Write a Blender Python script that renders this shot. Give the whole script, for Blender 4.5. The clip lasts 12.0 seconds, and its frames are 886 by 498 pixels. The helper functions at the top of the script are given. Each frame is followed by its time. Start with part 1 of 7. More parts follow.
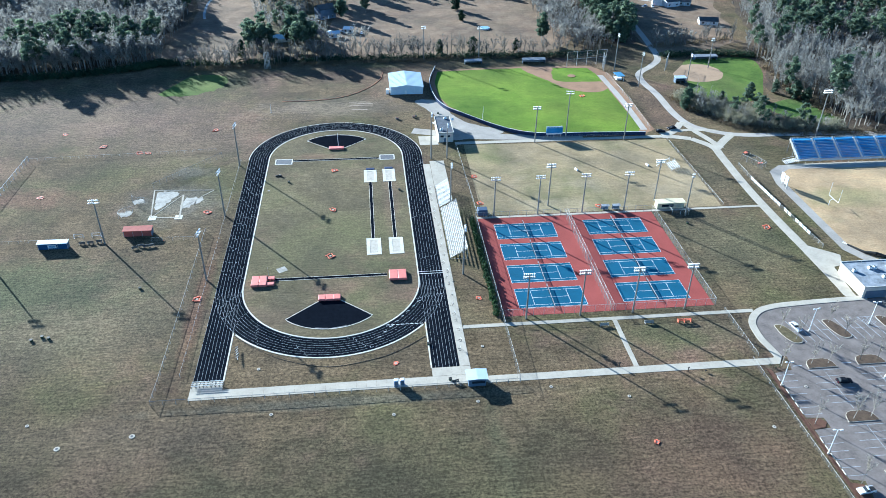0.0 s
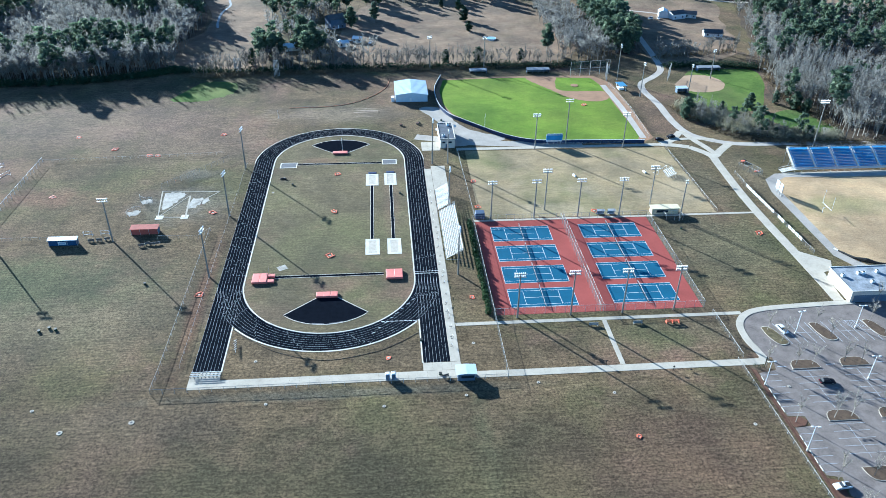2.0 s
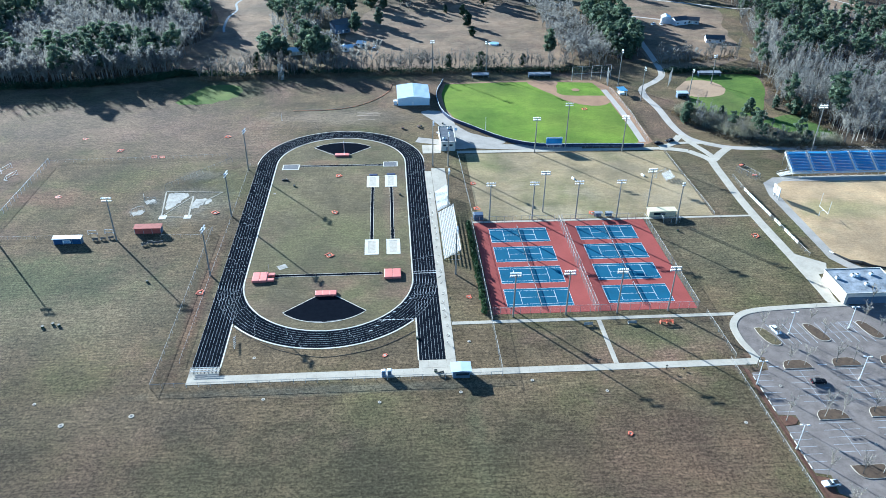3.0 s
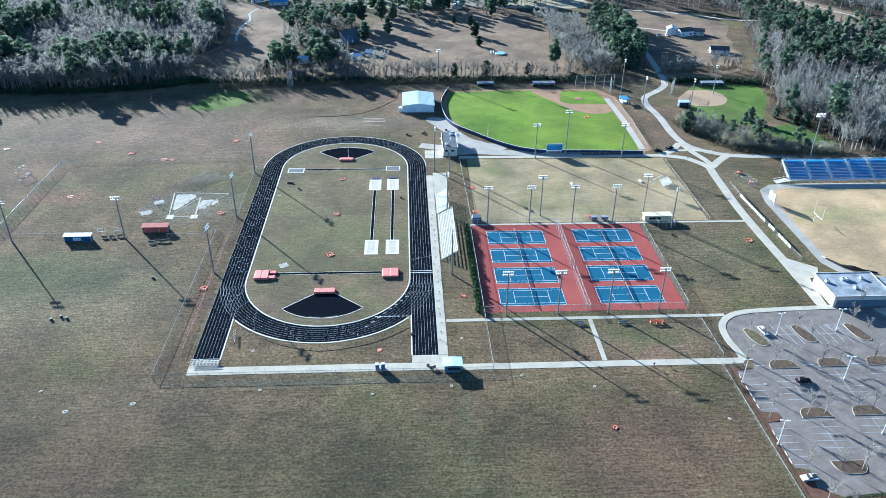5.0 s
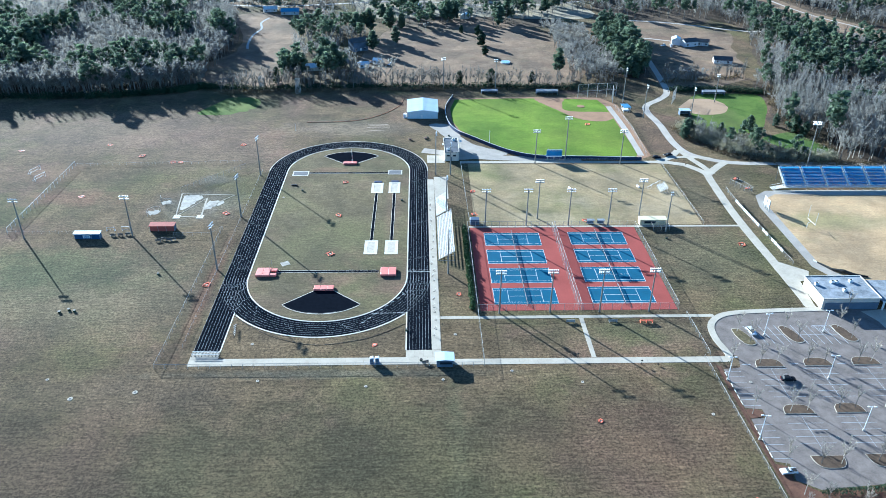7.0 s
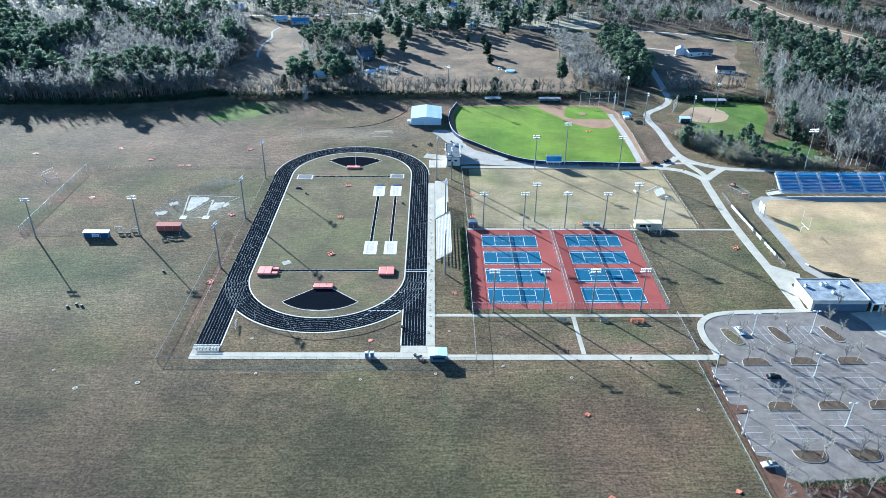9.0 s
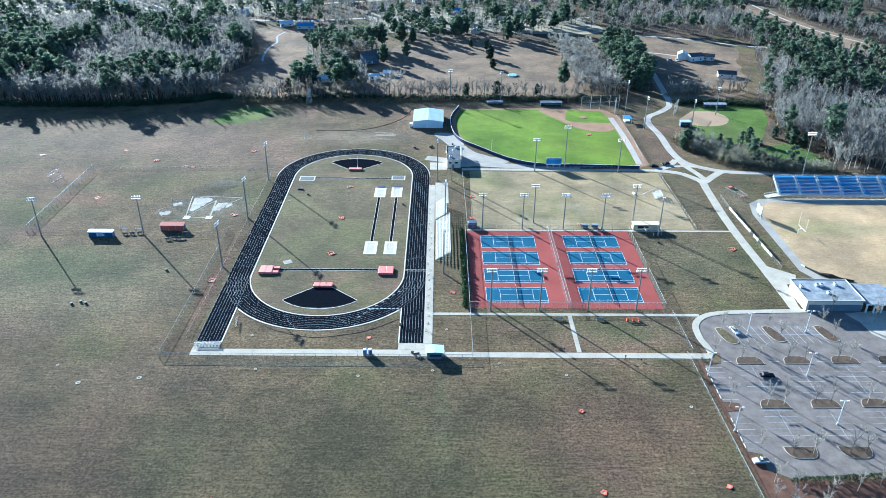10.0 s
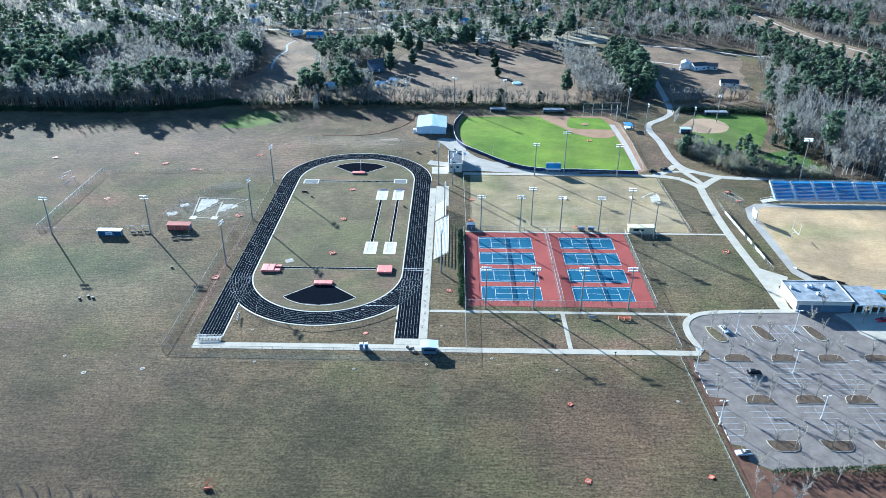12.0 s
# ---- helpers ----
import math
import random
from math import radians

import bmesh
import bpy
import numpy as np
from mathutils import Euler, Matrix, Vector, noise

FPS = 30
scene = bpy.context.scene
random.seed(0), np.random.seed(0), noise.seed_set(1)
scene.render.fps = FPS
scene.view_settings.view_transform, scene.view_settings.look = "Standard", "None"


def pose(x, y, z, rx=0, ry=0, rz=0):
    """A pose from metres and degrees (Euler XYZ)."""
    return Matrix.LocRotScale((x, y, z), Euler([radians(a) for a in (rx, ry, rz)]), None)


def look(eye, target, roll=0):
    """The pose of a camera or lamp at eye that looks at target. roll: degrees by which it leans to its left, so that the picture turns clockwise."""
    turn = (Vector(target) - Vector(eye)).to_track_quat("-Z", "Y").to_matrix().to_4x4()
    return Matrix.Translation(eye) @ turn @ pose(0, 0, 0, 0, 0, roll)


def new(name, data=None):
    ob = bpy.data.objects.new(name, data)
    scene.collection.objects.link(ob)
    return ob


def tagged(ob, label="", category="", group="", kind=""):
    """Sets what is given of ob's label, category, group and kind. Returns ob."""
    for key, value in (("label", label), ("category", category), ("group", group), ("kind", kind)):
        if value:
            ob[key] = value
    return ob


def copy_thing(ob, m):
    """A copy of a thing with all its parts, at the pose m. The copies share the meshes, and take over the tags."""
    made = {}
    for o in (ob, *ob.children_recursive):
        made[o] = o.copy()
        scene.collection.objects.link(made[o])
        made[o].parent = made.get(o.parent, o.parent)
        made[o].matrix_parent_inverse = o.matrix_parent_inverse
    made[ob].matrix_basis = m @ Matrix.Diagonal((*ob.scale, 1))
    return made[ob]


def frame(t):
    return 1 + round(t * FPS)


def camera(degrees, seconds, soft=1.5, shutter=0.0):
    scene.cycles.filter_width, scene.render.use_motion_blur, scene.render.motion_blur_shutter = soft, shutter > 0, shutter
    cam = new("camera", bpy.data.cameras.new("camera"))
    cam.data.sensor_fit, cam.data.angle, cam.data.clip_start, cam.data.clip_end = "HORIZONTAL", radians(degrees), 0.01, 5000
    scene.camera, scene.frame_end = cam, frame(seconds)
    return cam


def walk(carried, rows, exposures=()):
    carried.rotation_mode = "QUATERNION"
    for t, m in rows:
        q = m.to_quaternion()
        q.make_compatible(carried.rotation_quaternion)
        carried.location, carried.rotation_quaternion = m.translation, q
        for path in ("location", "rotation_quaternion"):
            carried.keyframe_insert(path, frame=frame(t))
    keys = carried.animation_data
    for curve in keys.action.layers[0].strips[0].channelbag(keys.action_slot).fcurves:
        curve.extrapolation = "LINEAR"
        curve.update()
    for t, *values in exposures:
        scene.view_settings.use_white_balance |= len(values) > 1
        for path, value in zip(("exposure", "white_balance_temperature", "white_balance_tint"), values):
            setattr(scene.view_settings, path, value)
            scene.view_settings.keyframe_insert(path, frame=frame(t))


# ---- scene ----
cam = camera(61.375, 12.0, soft=0.8)
# seconds, eye x, y, z, yaw, pitch, roll
ROWS = [
    (0, 13.22, -269.46, 154.39, -6.410, -32.905, 0.784),
    (0.5, 14.71, -271.69, 154.48, -6.075, -32.670, 0.781),
    (1, 16.20, -273.92, 154.55, -5.740, -32.438, 0.778),
    (1.5, 17.72, -276.16, 154.61, -5.417, -32.208, 0.776),
    (2, 19.25, -278.38, 154.67, -5.092, -31.973, 0.775),
    (2.5, 20.78, -280.60, 154.72, -4.770, -31.743, 0.773),
    (3, 22.33, -282.81, 154.75, -4.458, -31.515, 0.770),
    (5, 28.42, -291.64, 154.76, -3.177, -30.613, 0.708),
    (5.5, 29.89, -293.84, 154.78, -2.876, -30.394, 0.699),
    (6, 31.39, -296.03, 154.79, -2.582, -30.180, 0.695),
    (6.5, 32.90, -298.23, 154.79, -2.293, -29.974, 0.689),
    (7, 34.41, -300.42, 154.80, -2.012, -29.769, 0.679),
    (9, 40.42, -308.97, 154.63, -0.902, -28.918, 0.586),
    (9.5, 41.90, -311.17, 154.51, -0.626, -28.704, 0.561),
    (10, 43.39, -313.36, 154.39, -0.360, -28.491, 0.534),
    (10.5, 44.88, -315.54, 154.25, -0.097, -28.275, 0.511),
    (11, 46.38, -317.71, 154.08, 0.159, -28.065, 0.491),
    (11.5, 47.86, -319.86, 153.92, 0.416, -27.852, 0.473),
    (12, 49.34, -322.01, 153.75, 0.673, -27.642, 0.453),
]


def eye_pose(x, y, z, yaw, pitch, roll):
    a, b = radians(yaw), radians(pitch)
    way = Vector((-math.sin(a) * math.cos(b), math.cos(a) * math.cos(b), math.sin(b)))
    return look((x, y, z), Vector((x, y, z)) + way * 100, roll)


walk(cam, [(t, eye_pose(*row)) for t, *row in ROWS], [(0.0, 1.86, 5150, -2), (12.0, 1.97, 5050, -3)])

# ---- light: a low clear winter sun ----
SUN_DIR = Vector((2.03, -2.62, -1.0)).normalized()   # the way the light travels
sun = new("sun", bpy.data.lights.new("sun", "SUN"))
sun.data.energy, sun.data.angle, sun.data.color = 5.0, radians(0.53), (1.0, 0.95, 0.88)
sun.rotation_euler = SUN_DIR.to_track_quat("-Z", "Y").to_euler()
world = bpy.data.worlds.new("sky")
scene.world = world
world.use_nodes = True
wn = world.node_tree.nodes
sky = wn.new("ShaderNodeTexSky")
sky.sky_type, sky.sun_disc = "NISHITA", False
sky.sun_elevation = math.asin(-SUN_DIR.z)
sky.sun_rotation = math.atan2(-SUN_DIR.x, -SUN_DIR.y)
sky.dust_density, sky.ozone_density = 0.2, 5.0
wn["Background"].inputs["Strength"].default_value = 0.058
world.node_tree.links.new(sky.outputs[0], wn["Background"].inputs["Color"])

# ---- materials ----
MATS = {}


def nodes_of(name, rough=0.9, metal=0.0, spec=0.3):
    m = bpy.data.materials.new(name)
    m.use_nodes = True
    t = m.node_tree
    b = t.nodes["Principled BSDF"]
    b.inputs["Roughness"].default_value = rough
    b.inputs["Metallic"].default_value = metal
    b.inputs["Specular IOR Level"].default_value = spec
    MATS[name] = m
    return m, t, b


def noise_node(t, scale, detail=4.0, rough=0.6, vec=None):
    n = t.nodes.new("ShaderNodeTexNoise")
    n.inputs["Scale"].default_value = scale
    n.inputs["Detail"].default_value = detail
    n.inputs["Roughness"].default_value = rough
    if vec is not None:
        t.links.new(vec, n.inputs["Vector"])
    return n


def ramp(t, src, lo, hi):
    n = t.nodes.new("ShaderNodeMapRange")
    n.inputs["From Min"].default_value = lo
    n.inputs["From Max"].default_value = hi
    t.links.new(src, n.inputs["Value"])
    return n.outputs[0]


def mix(t, fac, a, b, mode="MIX"):
    n = t.nodes.new("ShaderNodeMix")
    n.data_type, n.blend_type = "RGBA", mode
    for sock, v in ((n.inputs[0], fac), (n.inputs[6], a), (n.inputs[7], b)):
        if hasattr(v, "is_linked"):
            t.links.new(v, sock)
        elif isinstance(v, tuple):
            sock.default_value = (*v, 1)
        else:
            sock.default_value = v
    return n.outputs[2]


def world_pos(t):
    return t.nodes.new("ShaderNodeNewGeometry").outputs["Position"]


def plain(name, col, rough=0.85, metal=0.0, var=0.25, scale=1.0, fine=12.0, bump=0.0, spec=0.3, other=None, island=0.0):
    """A surface of one colour with stains at a large scale, grain at a small one."""
    m, t, b = nodes_of(name, rough, metal, spec)
    pos = world_pos(t)
    big, small = noise_node(t, scale, 5, 0.65, pos), noise_node(t, fine, 3, 0.6, pos)
    dark = tuple(c * (1 - var) for c in col)
    light = other or tuple(min(1, c * (1 + var)) for c in col)
    c = mix(t, ramp(t, big.outputs[0], 0.35, 0.68), dark, light)
    c = mix(t, ramp(t, small.outputs[0], 0.3, 0.7), c, mix(t, 0.5, c, col), "MIX")
    g = mix(t, ramp(t, small.outputs[0], 0.3, 0.7), (1 - var * 0.7,) * 3, (1 + 0 * var,) * 3)
    c = mix(t, 1.0, c, g, "MULTIPLY")
    if island:
        geo = t.nodes.new("ShaderNodeNewGeometry")
        k = ramp(t, geo.outputs["Random Per Island"], 0.0, 1.0)
        c = mix(t, 1.0, c, mix(t, k, (1 - island,) * 3, (1.0, 1.0, 1.0)), "MULTIPLY")
    t.links.new(c, b.inputs["Base Color"])
    if bump:
        bn = t.nodes.new("ShaderNodeBump")
        bn.inputs["Strength"].default_value, bn.inputs["Distance"].default_value = bump, 0.1
        t.links.new(small.outputs[0], bn.inputs["Height"])
        t.links.new(bn.outputs[0], b.inputs["Normal"])
    return m


def turf(name, lo, hi, green, green_at=(0.5, 0.62), stripes=0.12, dirt=None, grain=1.0, places=()):
    """Mown grass: blades' grain, mowing passes, patches that stayed green, thin places where soil shows."""
    m, t, b = nodes_of(name, 1.0, 0.0, 0.1)
    pos = world_pos(t)
    big = noise_node(t, 0.016, 6, 0.62, pos)
    mid = noise_node(t, 0.11, 5, 0.65, pos)
    small = noise_node(t, 1.15, 6, 0.85, pos)
    c = mix(t, ramp(t, mid.outputs[0], 0.33, 0.68), lo, hi)
    c = mix(t, ramp(t, big.outputs[0], *green_at), c, green)
    if dirt:
        off = t.nodes.new("ShaderNodeVectorMath")
        off.inputs[1].default_value = (310, 170, 0)
        t.links.new(pos, off.inputs[0])
        d = noise_node(t, 0.021, 5, 0.6, off.outputs[0])
        c = mix(t, ramp(t, d.outputs[0], 0.54, 0.68), c, dirt)
    for cx, cy, rx, ry, tint, k in places:
        sub = t.nodes.new("ShaderNodeVectorMath")
        sub.operation = "SUBTRACT"
        sub.inputs[1].default_value = (cx, cy, 0)
        t.links.new(pos, sub.inputs[0])
        div = t.nodes.new("ShaderNodeVectorMath")
        div.operation = "DIVIDE"
        div.inputs[1].default_value = (rx, ry, 1)
        t.links.new(sub.outputs[0], div.inputs[0])
        far = t.nodes.new("ShaderNodeVectorMath")
        far.operation = "LENGTH"
        t.links.new(div.outputs[0], far.inputs[0])
        edge = t.nodes.new("ShaderNodeMath")
        edge.operation = "MULTIPLY_ADD"
        edge.inputs[1].default_value = 1.6
        t.links.new(mid.outputs[0], edge.inputs[0])
        t.links.new(far.outputs["Value"], edge.inputs[2])
        n = t.nodes.new("ShaderNodeMapRange")
        n.inputs["From Min"].default_value, n.inputs["From Max"].default_value = 1.95, 1.15
        n.inputs["To Max"].default_value = k
        t.links.new(edge.outputs[0], n.inputs["Value"])
        c = mix(t, n.outputs[0], c, tint)
    # mowing passes, slightly wavy
    mp = t.nodes.new("ShaderNodeMapping")
    mp.inputs["Scale"].default_value = (0.045, 0.8, 1)
    mp.inputs["Rotation"].default_value = (0, 0, 0.02)
    t.links.new(pos, mp.inputs["Vector"])
    w = noise_node(t, 1.0, 4, 0.7, mp.outputs[0])
    c = mix(t, 1.0, c, mix(t, ramp(t, w.outputs[0], 0.36, 0.64), (1 - 2 * stripes,) * 3, (1.0, 1.0, 1.0)), "MULTIPLY")
    mq = t.nodes.new("ShaderNodeMapping")
    mq.inputs["Scale"].default_value = (0.22, 1.5, 1)
    t.links.new(pos, mq.inputs["Vector"])
    w2 = noise_node(t, 1.0, 3, 0.75, mq.outputs[0])
    c = mix(t, 1.0, c, mix(t, ramp(t, w2.outputs[0], 0.4, 0.58), (1 - 3 * stripes,) * 3, (1.04, 1.04, 1.03)), "MULTIPLY")
    c = mix(t, 1.0, c, mix(t, ramp(t, small.outputs[0], 0.4, 0.6), (1 - 0.58 * grain,) * 3, (1 + 0.14 * grain, 1 + 0.12 * grain, 1 + 0.08 * grain)), "MULTIPLY")
    tuft = noise_node(t, 0.42, 5, 0.8, pos)
    c = mix(t, 1.0, c, mix(t, ramp(t, tuft.outputs[0], 0.38, 0.62), (1 - 0.2 * grain,) * 3, (1 + 0.08 * grain,) * 3), "MULTIPLY")
    wide = noise_node(t, 0.035, 4, 0.55, pos)
    c = mix(t, 1.0, c, mix(t, ramp(t, wide.outputs[0], 0.38, 0.62), (0.76, 0.77, 0.8), (1.2, 1.16, 1.12)), "MULTIPLY")
    t.links.new(c, b.inputs["Base Color"])
    bn = t.nodes.new("ShaderNodeBump")
    bn.inputs["Strength"].default_value, bn.inputs["Distance"].default_value = 0.35, 0.25
    t.links.new(small.outputs[0], bn.inputs["Height"])
    t.links.new(bn.outputs[0], b.inputs["Normal"])
    return m


def leafy(name, lo, hi, rough=0.8, trans=0.25):
    """Foliage or twigs: every clump has its own tone, and lets some light through."""
    m, t, b = nodes_of(name, rough, 0.0, 0.25)
    geo = t.nodes.new("ShaderNodeNewGeometry")
    pos = noise_node(t, 0.08, 3, 0.6, geo.outputs["Position"])
    k = mix(t, ramp(t, geo.outputs["Random Per Island"], 0.0, 1.0), lo, hi)
    c = mix(t, 1.0, k, mix(t, ramp(t, pos.outputs[0], 0.35, 0.65), (0.65, 0.68, 0.7), (1.25, 1.2, 1.1)), "MULTIPLY")
    t.links.new(c, b.inputs["Base Color"])
    if trans:
        tr = t.nodes.new("ShaderNodeBsdfTranslucent")
        t.links.new(c, tr.inputs["Color"])
        mx = t.nodes.new("ShaderNodeMixShader")
        mx.inputs[0].default_value = trans
        t.links.new(b.outputs[0], mx.inputs[1])
        t.links.new(tr.outputs[0], mx.inputs[2])
        t.links.new(mx.outputs[0], t.nodes["Material Output"].inputs["Surface"])
    return m


def wire(name, col, cover):
    """Chain link seen from afar: thin wire over open air."""
    m, t, b = nodes_of(name, 0.5, 0.6, 0.5)
    b.inputs["Base Color"].default_value = (*col, 1)
    tr = t.nodes.new("ShaderNodeBsdfTransparent")
    mx = t.nodes.new("ShaderNodeMixShader")
    n = noise_node(t, 0.4, 3, 0.6, world_pos(t))
    k = t.nodes.new("ShaderNodeMapRange")
    k.inputs["To Min"].default_value, k.inputs["To Max"].default_value = cover * 0.7, cover * 1.3
    t.links.new(n.outputs[0], k.inputs["Value"])
    t.links.new(k.outputs[0], mx.inputs[0])
    t.links.new(tr.outputs[0], mx.inputs[1])
    t.links.new(b.outputs[0], mx.inputs[2])
    t.links.new(mx.outputs[0], t.nodes["Material Output"].inputs["Surface"])
    return m


# worn, greener or redder places, one paled for haze: centre, half-lengths, colour, strength
PLACES = [(18, -166, 58, 42, (0.112, 0.1, 0.058), 0.7), (100, -165, 44, 40, (0.195, 0.138, 0.09), 0.6), (-78, -166, 46, 24, (0.145, 0.1, 0.078), 0.65), (-92, -62, 62, 34, (0.25, 0.215, 0.145), 0.55), (120, -90, 40, 10, (0.2, 0.175, 0.11), 0.5), (150, -35, 22, 26, (0.19, 0.17, 0.11), 0.55), (168, 20, 8, 36, (0.22, 0.19, 0.125), 0.5), (-60, -120, 40, 12, (0.26, 0.2, 0.15), 0.4),
          (-108, -46, 46, 20, (0.13, 0.155, 0.075), 0.6), (-33, -152, 17, 24, (0.098, 0.115, 0.058), 0.75), (-78, -150, 28, 16, (0.15, 0.108, 0.084), 0.6), (45, -138, 3.5, 30, (0.21, 0.2, 0.115), 0.55),
          (-126, 20, 24, 9, (0.3, 0.165, 0.12), 0.6), (-46.5, -58, 3.2, 44, (0.27, 0.15, 0.1), 0.75), (92, -142, 42, 22, (0.23, 0.145, 0.1), 0.6),
          # (-130, 105): pinkish soil, its colour also lightened as backlit haze
          (-70, -145, 90, 44, (0.15, 0.112, 0.074), 0.6), (5, -110.5, 62, 2.6, (0.24, 0.22, 0.165), 0.6), (-130, 105, 100, 40, (0.31, 0.215, 0.165), 0.7), (-68, 12, 22, 18, (0.27, 0.24, 0.21), 0.6),
          (-5, 112, 44, 15, (0.34, 0.265, 0.2), 0.7), (-70, 70, 50, 26, (0.3, 0.215, 0.155), 0.6), (20, 160, 60, 16, (0.25, 0.16, 0.115), 0.7), (-66, 40, 14, 6, (0.24, 0.22, 0.2), 0.5),
          (20, -146, 66, 34, (0.13, 0.115, 0.066), 0.6), (110, -91, 14, 6, (0.15, 0.16, 0.07), 0.6), (172, 100, 12, 40, (0.26, 0.17, 0.125), 0.6), (190, 28, 12, 30, (0.25, 0.205, 0.135), 0.6), (152, -40, 30, 34, (0.205, 0.18, 0.108), 0.5)]
GRASS = turf("dormant_grass", (0.172, 0.126, 0.074), (0.272, 0.2, 0.124), (0.155, 0.15, 0.07), (0.46, 0.66), 0.1, (0.275, 0.178, 0.128), 1.15, PLACES)
INPLACES = [(-12, 52, 9, 4, (0.3, 0.185, 0.12), 0.6), (22, 10, 4, 40, (0.24, 0.165, 0.115), 0.6), (-2, -30, 26, 16, (0.185, 0.165, 0.09), 0.5), (10, 34, 10, 7, (0.26, 0.19, 0.125), 0.5), (-22, -70, 14, 8, (0.25, 0.175, 0.12), 0.5)]
INFIELD = turf("infield_grass", (0.172, 0.14, 0.08), (0.236, 0.19, 0.115), (0.145, 0.145, 0.07), (0.45, 0.7), 0.07, (0.24, 0.16, 0.11), 0.7, INPLACES)
TAN = turf("tan_grass", (0.305, 0.235, 0.135), (0.4, 0.31, 0.188), (0.19, 0.185, 0.085), (0.47, 0.66), 0.04, (0.4, 0.32, 0.21), 0.45)
STRAW = turf("straw_grass", (0.44, 0.305, 0.175), (0.53, 0.38, 0.225), (0.34, 0.28, 0.14), (0.62, 0.76), 0.03, (0.42, 0.33, 0.2), 0.4, [(216, -6, 22, 10, (0.28, 0.27, 0.11), 0.5), (232, -8, 30, 9, (0.36, 0.3, 0.16), 0.4)])
RYE = turf("overseeded_grass", (0.12, 0.2, 0.022), (0.17, 0.255, 0.032), (0.18, 0.235, 0.035), (0.4, 0.7), 0.025, grain=0.4)
# overseeded grass with tree shade darkened into its colour
DULLRYE = turf("shaded_overseeded_grass", (0.09, 0.15, 0.03), (0.135, 0.2, 0.04), (0.16, 0.17, 0.06), (0.45, 0.7), 0.03, grain=0.5)
# a darker green still, shade included in the colour
DULL = turf("shady_grass", (0.07, 0.13, 0.03), (0.11, 0.17, 0.045), (0.13, 0.13, 0.06), (0.5, 0.7), 0.05)
MEADOW = turf("dry_meadow", (0.24, 0.165, 0.115), (0.34, 0.25, 0.175), (0.17, 0.14, 0.09), (0.52, 0.72), 0.08, (0.25, 0.17, 0.12), grain=0.7)
# dry grass made paler still, so distant haze sits in its colour
PALEMEADOW = turf("hazy_bleached_meadow", (0.36, 0.31, 0.22), (0.46, 0.4, 0.3), (0.3, 0.27, 0.18), (0.55, 0.75), 0.05, grain=0.6)
LITTER = turf("leaf_litter", (0.11, 0.082, 0.06), (0.17, 0.128, 0.094), (0.06, 0.058, 0.035), (0.5, 0.7), 0.02)
PALECLAY = plain("pale_clay", (0.36, 0.24, 0.148), 0.95, var=0.15, scale=0.15, fine=1.5)
CLAY = plain("clay", (0.3, 0.17, 0.097), 0.95, var=0.2, scale=0.15, fine=1.5)
ISLAND_MULCH = plain("weathered_mulch", (0.105, 0.07, 0.046), 1.0, var=0.35, scale=0.6, fine=3.0, bump=0.5)
MULCH = plain("pine_bark_mulch", (0.135, 0.066, 0.042), 1.0, var=0.35, scale=0.4, fine=3.0, bump=0.5)
SAND = plain("white_sand", (0.42, 0.385, 0.335), 0.95, var=0.32, scale=0.4, fine=2.0)
CONCRETE = plain("concrete", (0.46, 0.405, 0.33), 0.95, spec=0.1, var=0.16, scale=0.18, fine=1.2)
KERB = plain("kerb_concrete", (0.6, 0.555, 0.48), 0.85, var=0.14, scale=0.25, fine=2.0)
DUST = plain("pale_dust", (0.4, 0.31, 0.235), 0.95, var=0.3, scale=0.5, fine=2.0)
GRAVEL = plain("gravel", (0.36, 0.32, 0.28), 0.95, var=0.22, scale=0.12, fine=1.6, bump=0.4)
ASPHALT = plain("lot_asphalt", (0.212, 0.178, 0.16), 0.95, spec=0.1, var=0.3, scale=0.22, fine=1.8)
ROAD = plain("worn_road", (0.42, 0.37, 0.32), 0.9, var=0.15, scale=0.1, fine=1.0)
TRACK = plain("black_track_surface", (0.009, 0.011, 0.016), 1.0, var=0.3, scale=0.3, fine=3.0, spec=0.0)
GREYMAT = plain("grey_asphalt_pad", (0.13, 0.13, 0.14), 0.9, var=0.2, scale=0.4, fine=2.0)
RUBBER = plain("black_apron", (0.008, 0.01, 0.015), 1.0, var=0.25, scale=0.5, fine=3.0, spec=0.0)
LINE = plain("white_line_paint", (0.78, 0.78, 0.77), 0.7, var=0.1, scale=0.5, fine=3.0)
WORNLINE = plain("worn_line_paint", (0.42, 0.43, 0.45), 0.9, var=0.2, scale=0.5, fine=3.0, spec=0.05)
STREAM = plain("dull_stream_water", (0.32, 0.33, 0.33), 0.6, var=0.35, scale=0.3, spec=0.3)
COURT_BLUE = plain("blue_acrylic", (0.02, 0.098, 0.17), 0.95, spec=0.08, var=0.14, scale=0.12, fine=1.5)
COURT_RED = plain("red_acrylic", (0.29, 0.073, 0.062), 0.95, spec=0.08, var=0.14, scale=0.1, fine=1.5)
STEEL = plain("galvanised_steel", (0.47, 0.45, 0.415), 0.8, 0.05, var=0.15, scale=0.5, fine=4.0)
DARKPOLE = plain("weathered_pole", (0.17, 0.155, 0.14), 0.6, 0.3, var=0.2, scale=0.3, fine=4.0)
ALU = plain("aluminium_plank", (0.74, 0.7, 0.64), 0.6, 0.1, var=0.1, scale=0.5, fine=4.0)
WHITE = plain("white_paint", (0.78, 0.78, 0.77), 0.5, var=0.08, scale=0.3, fine=3.0)
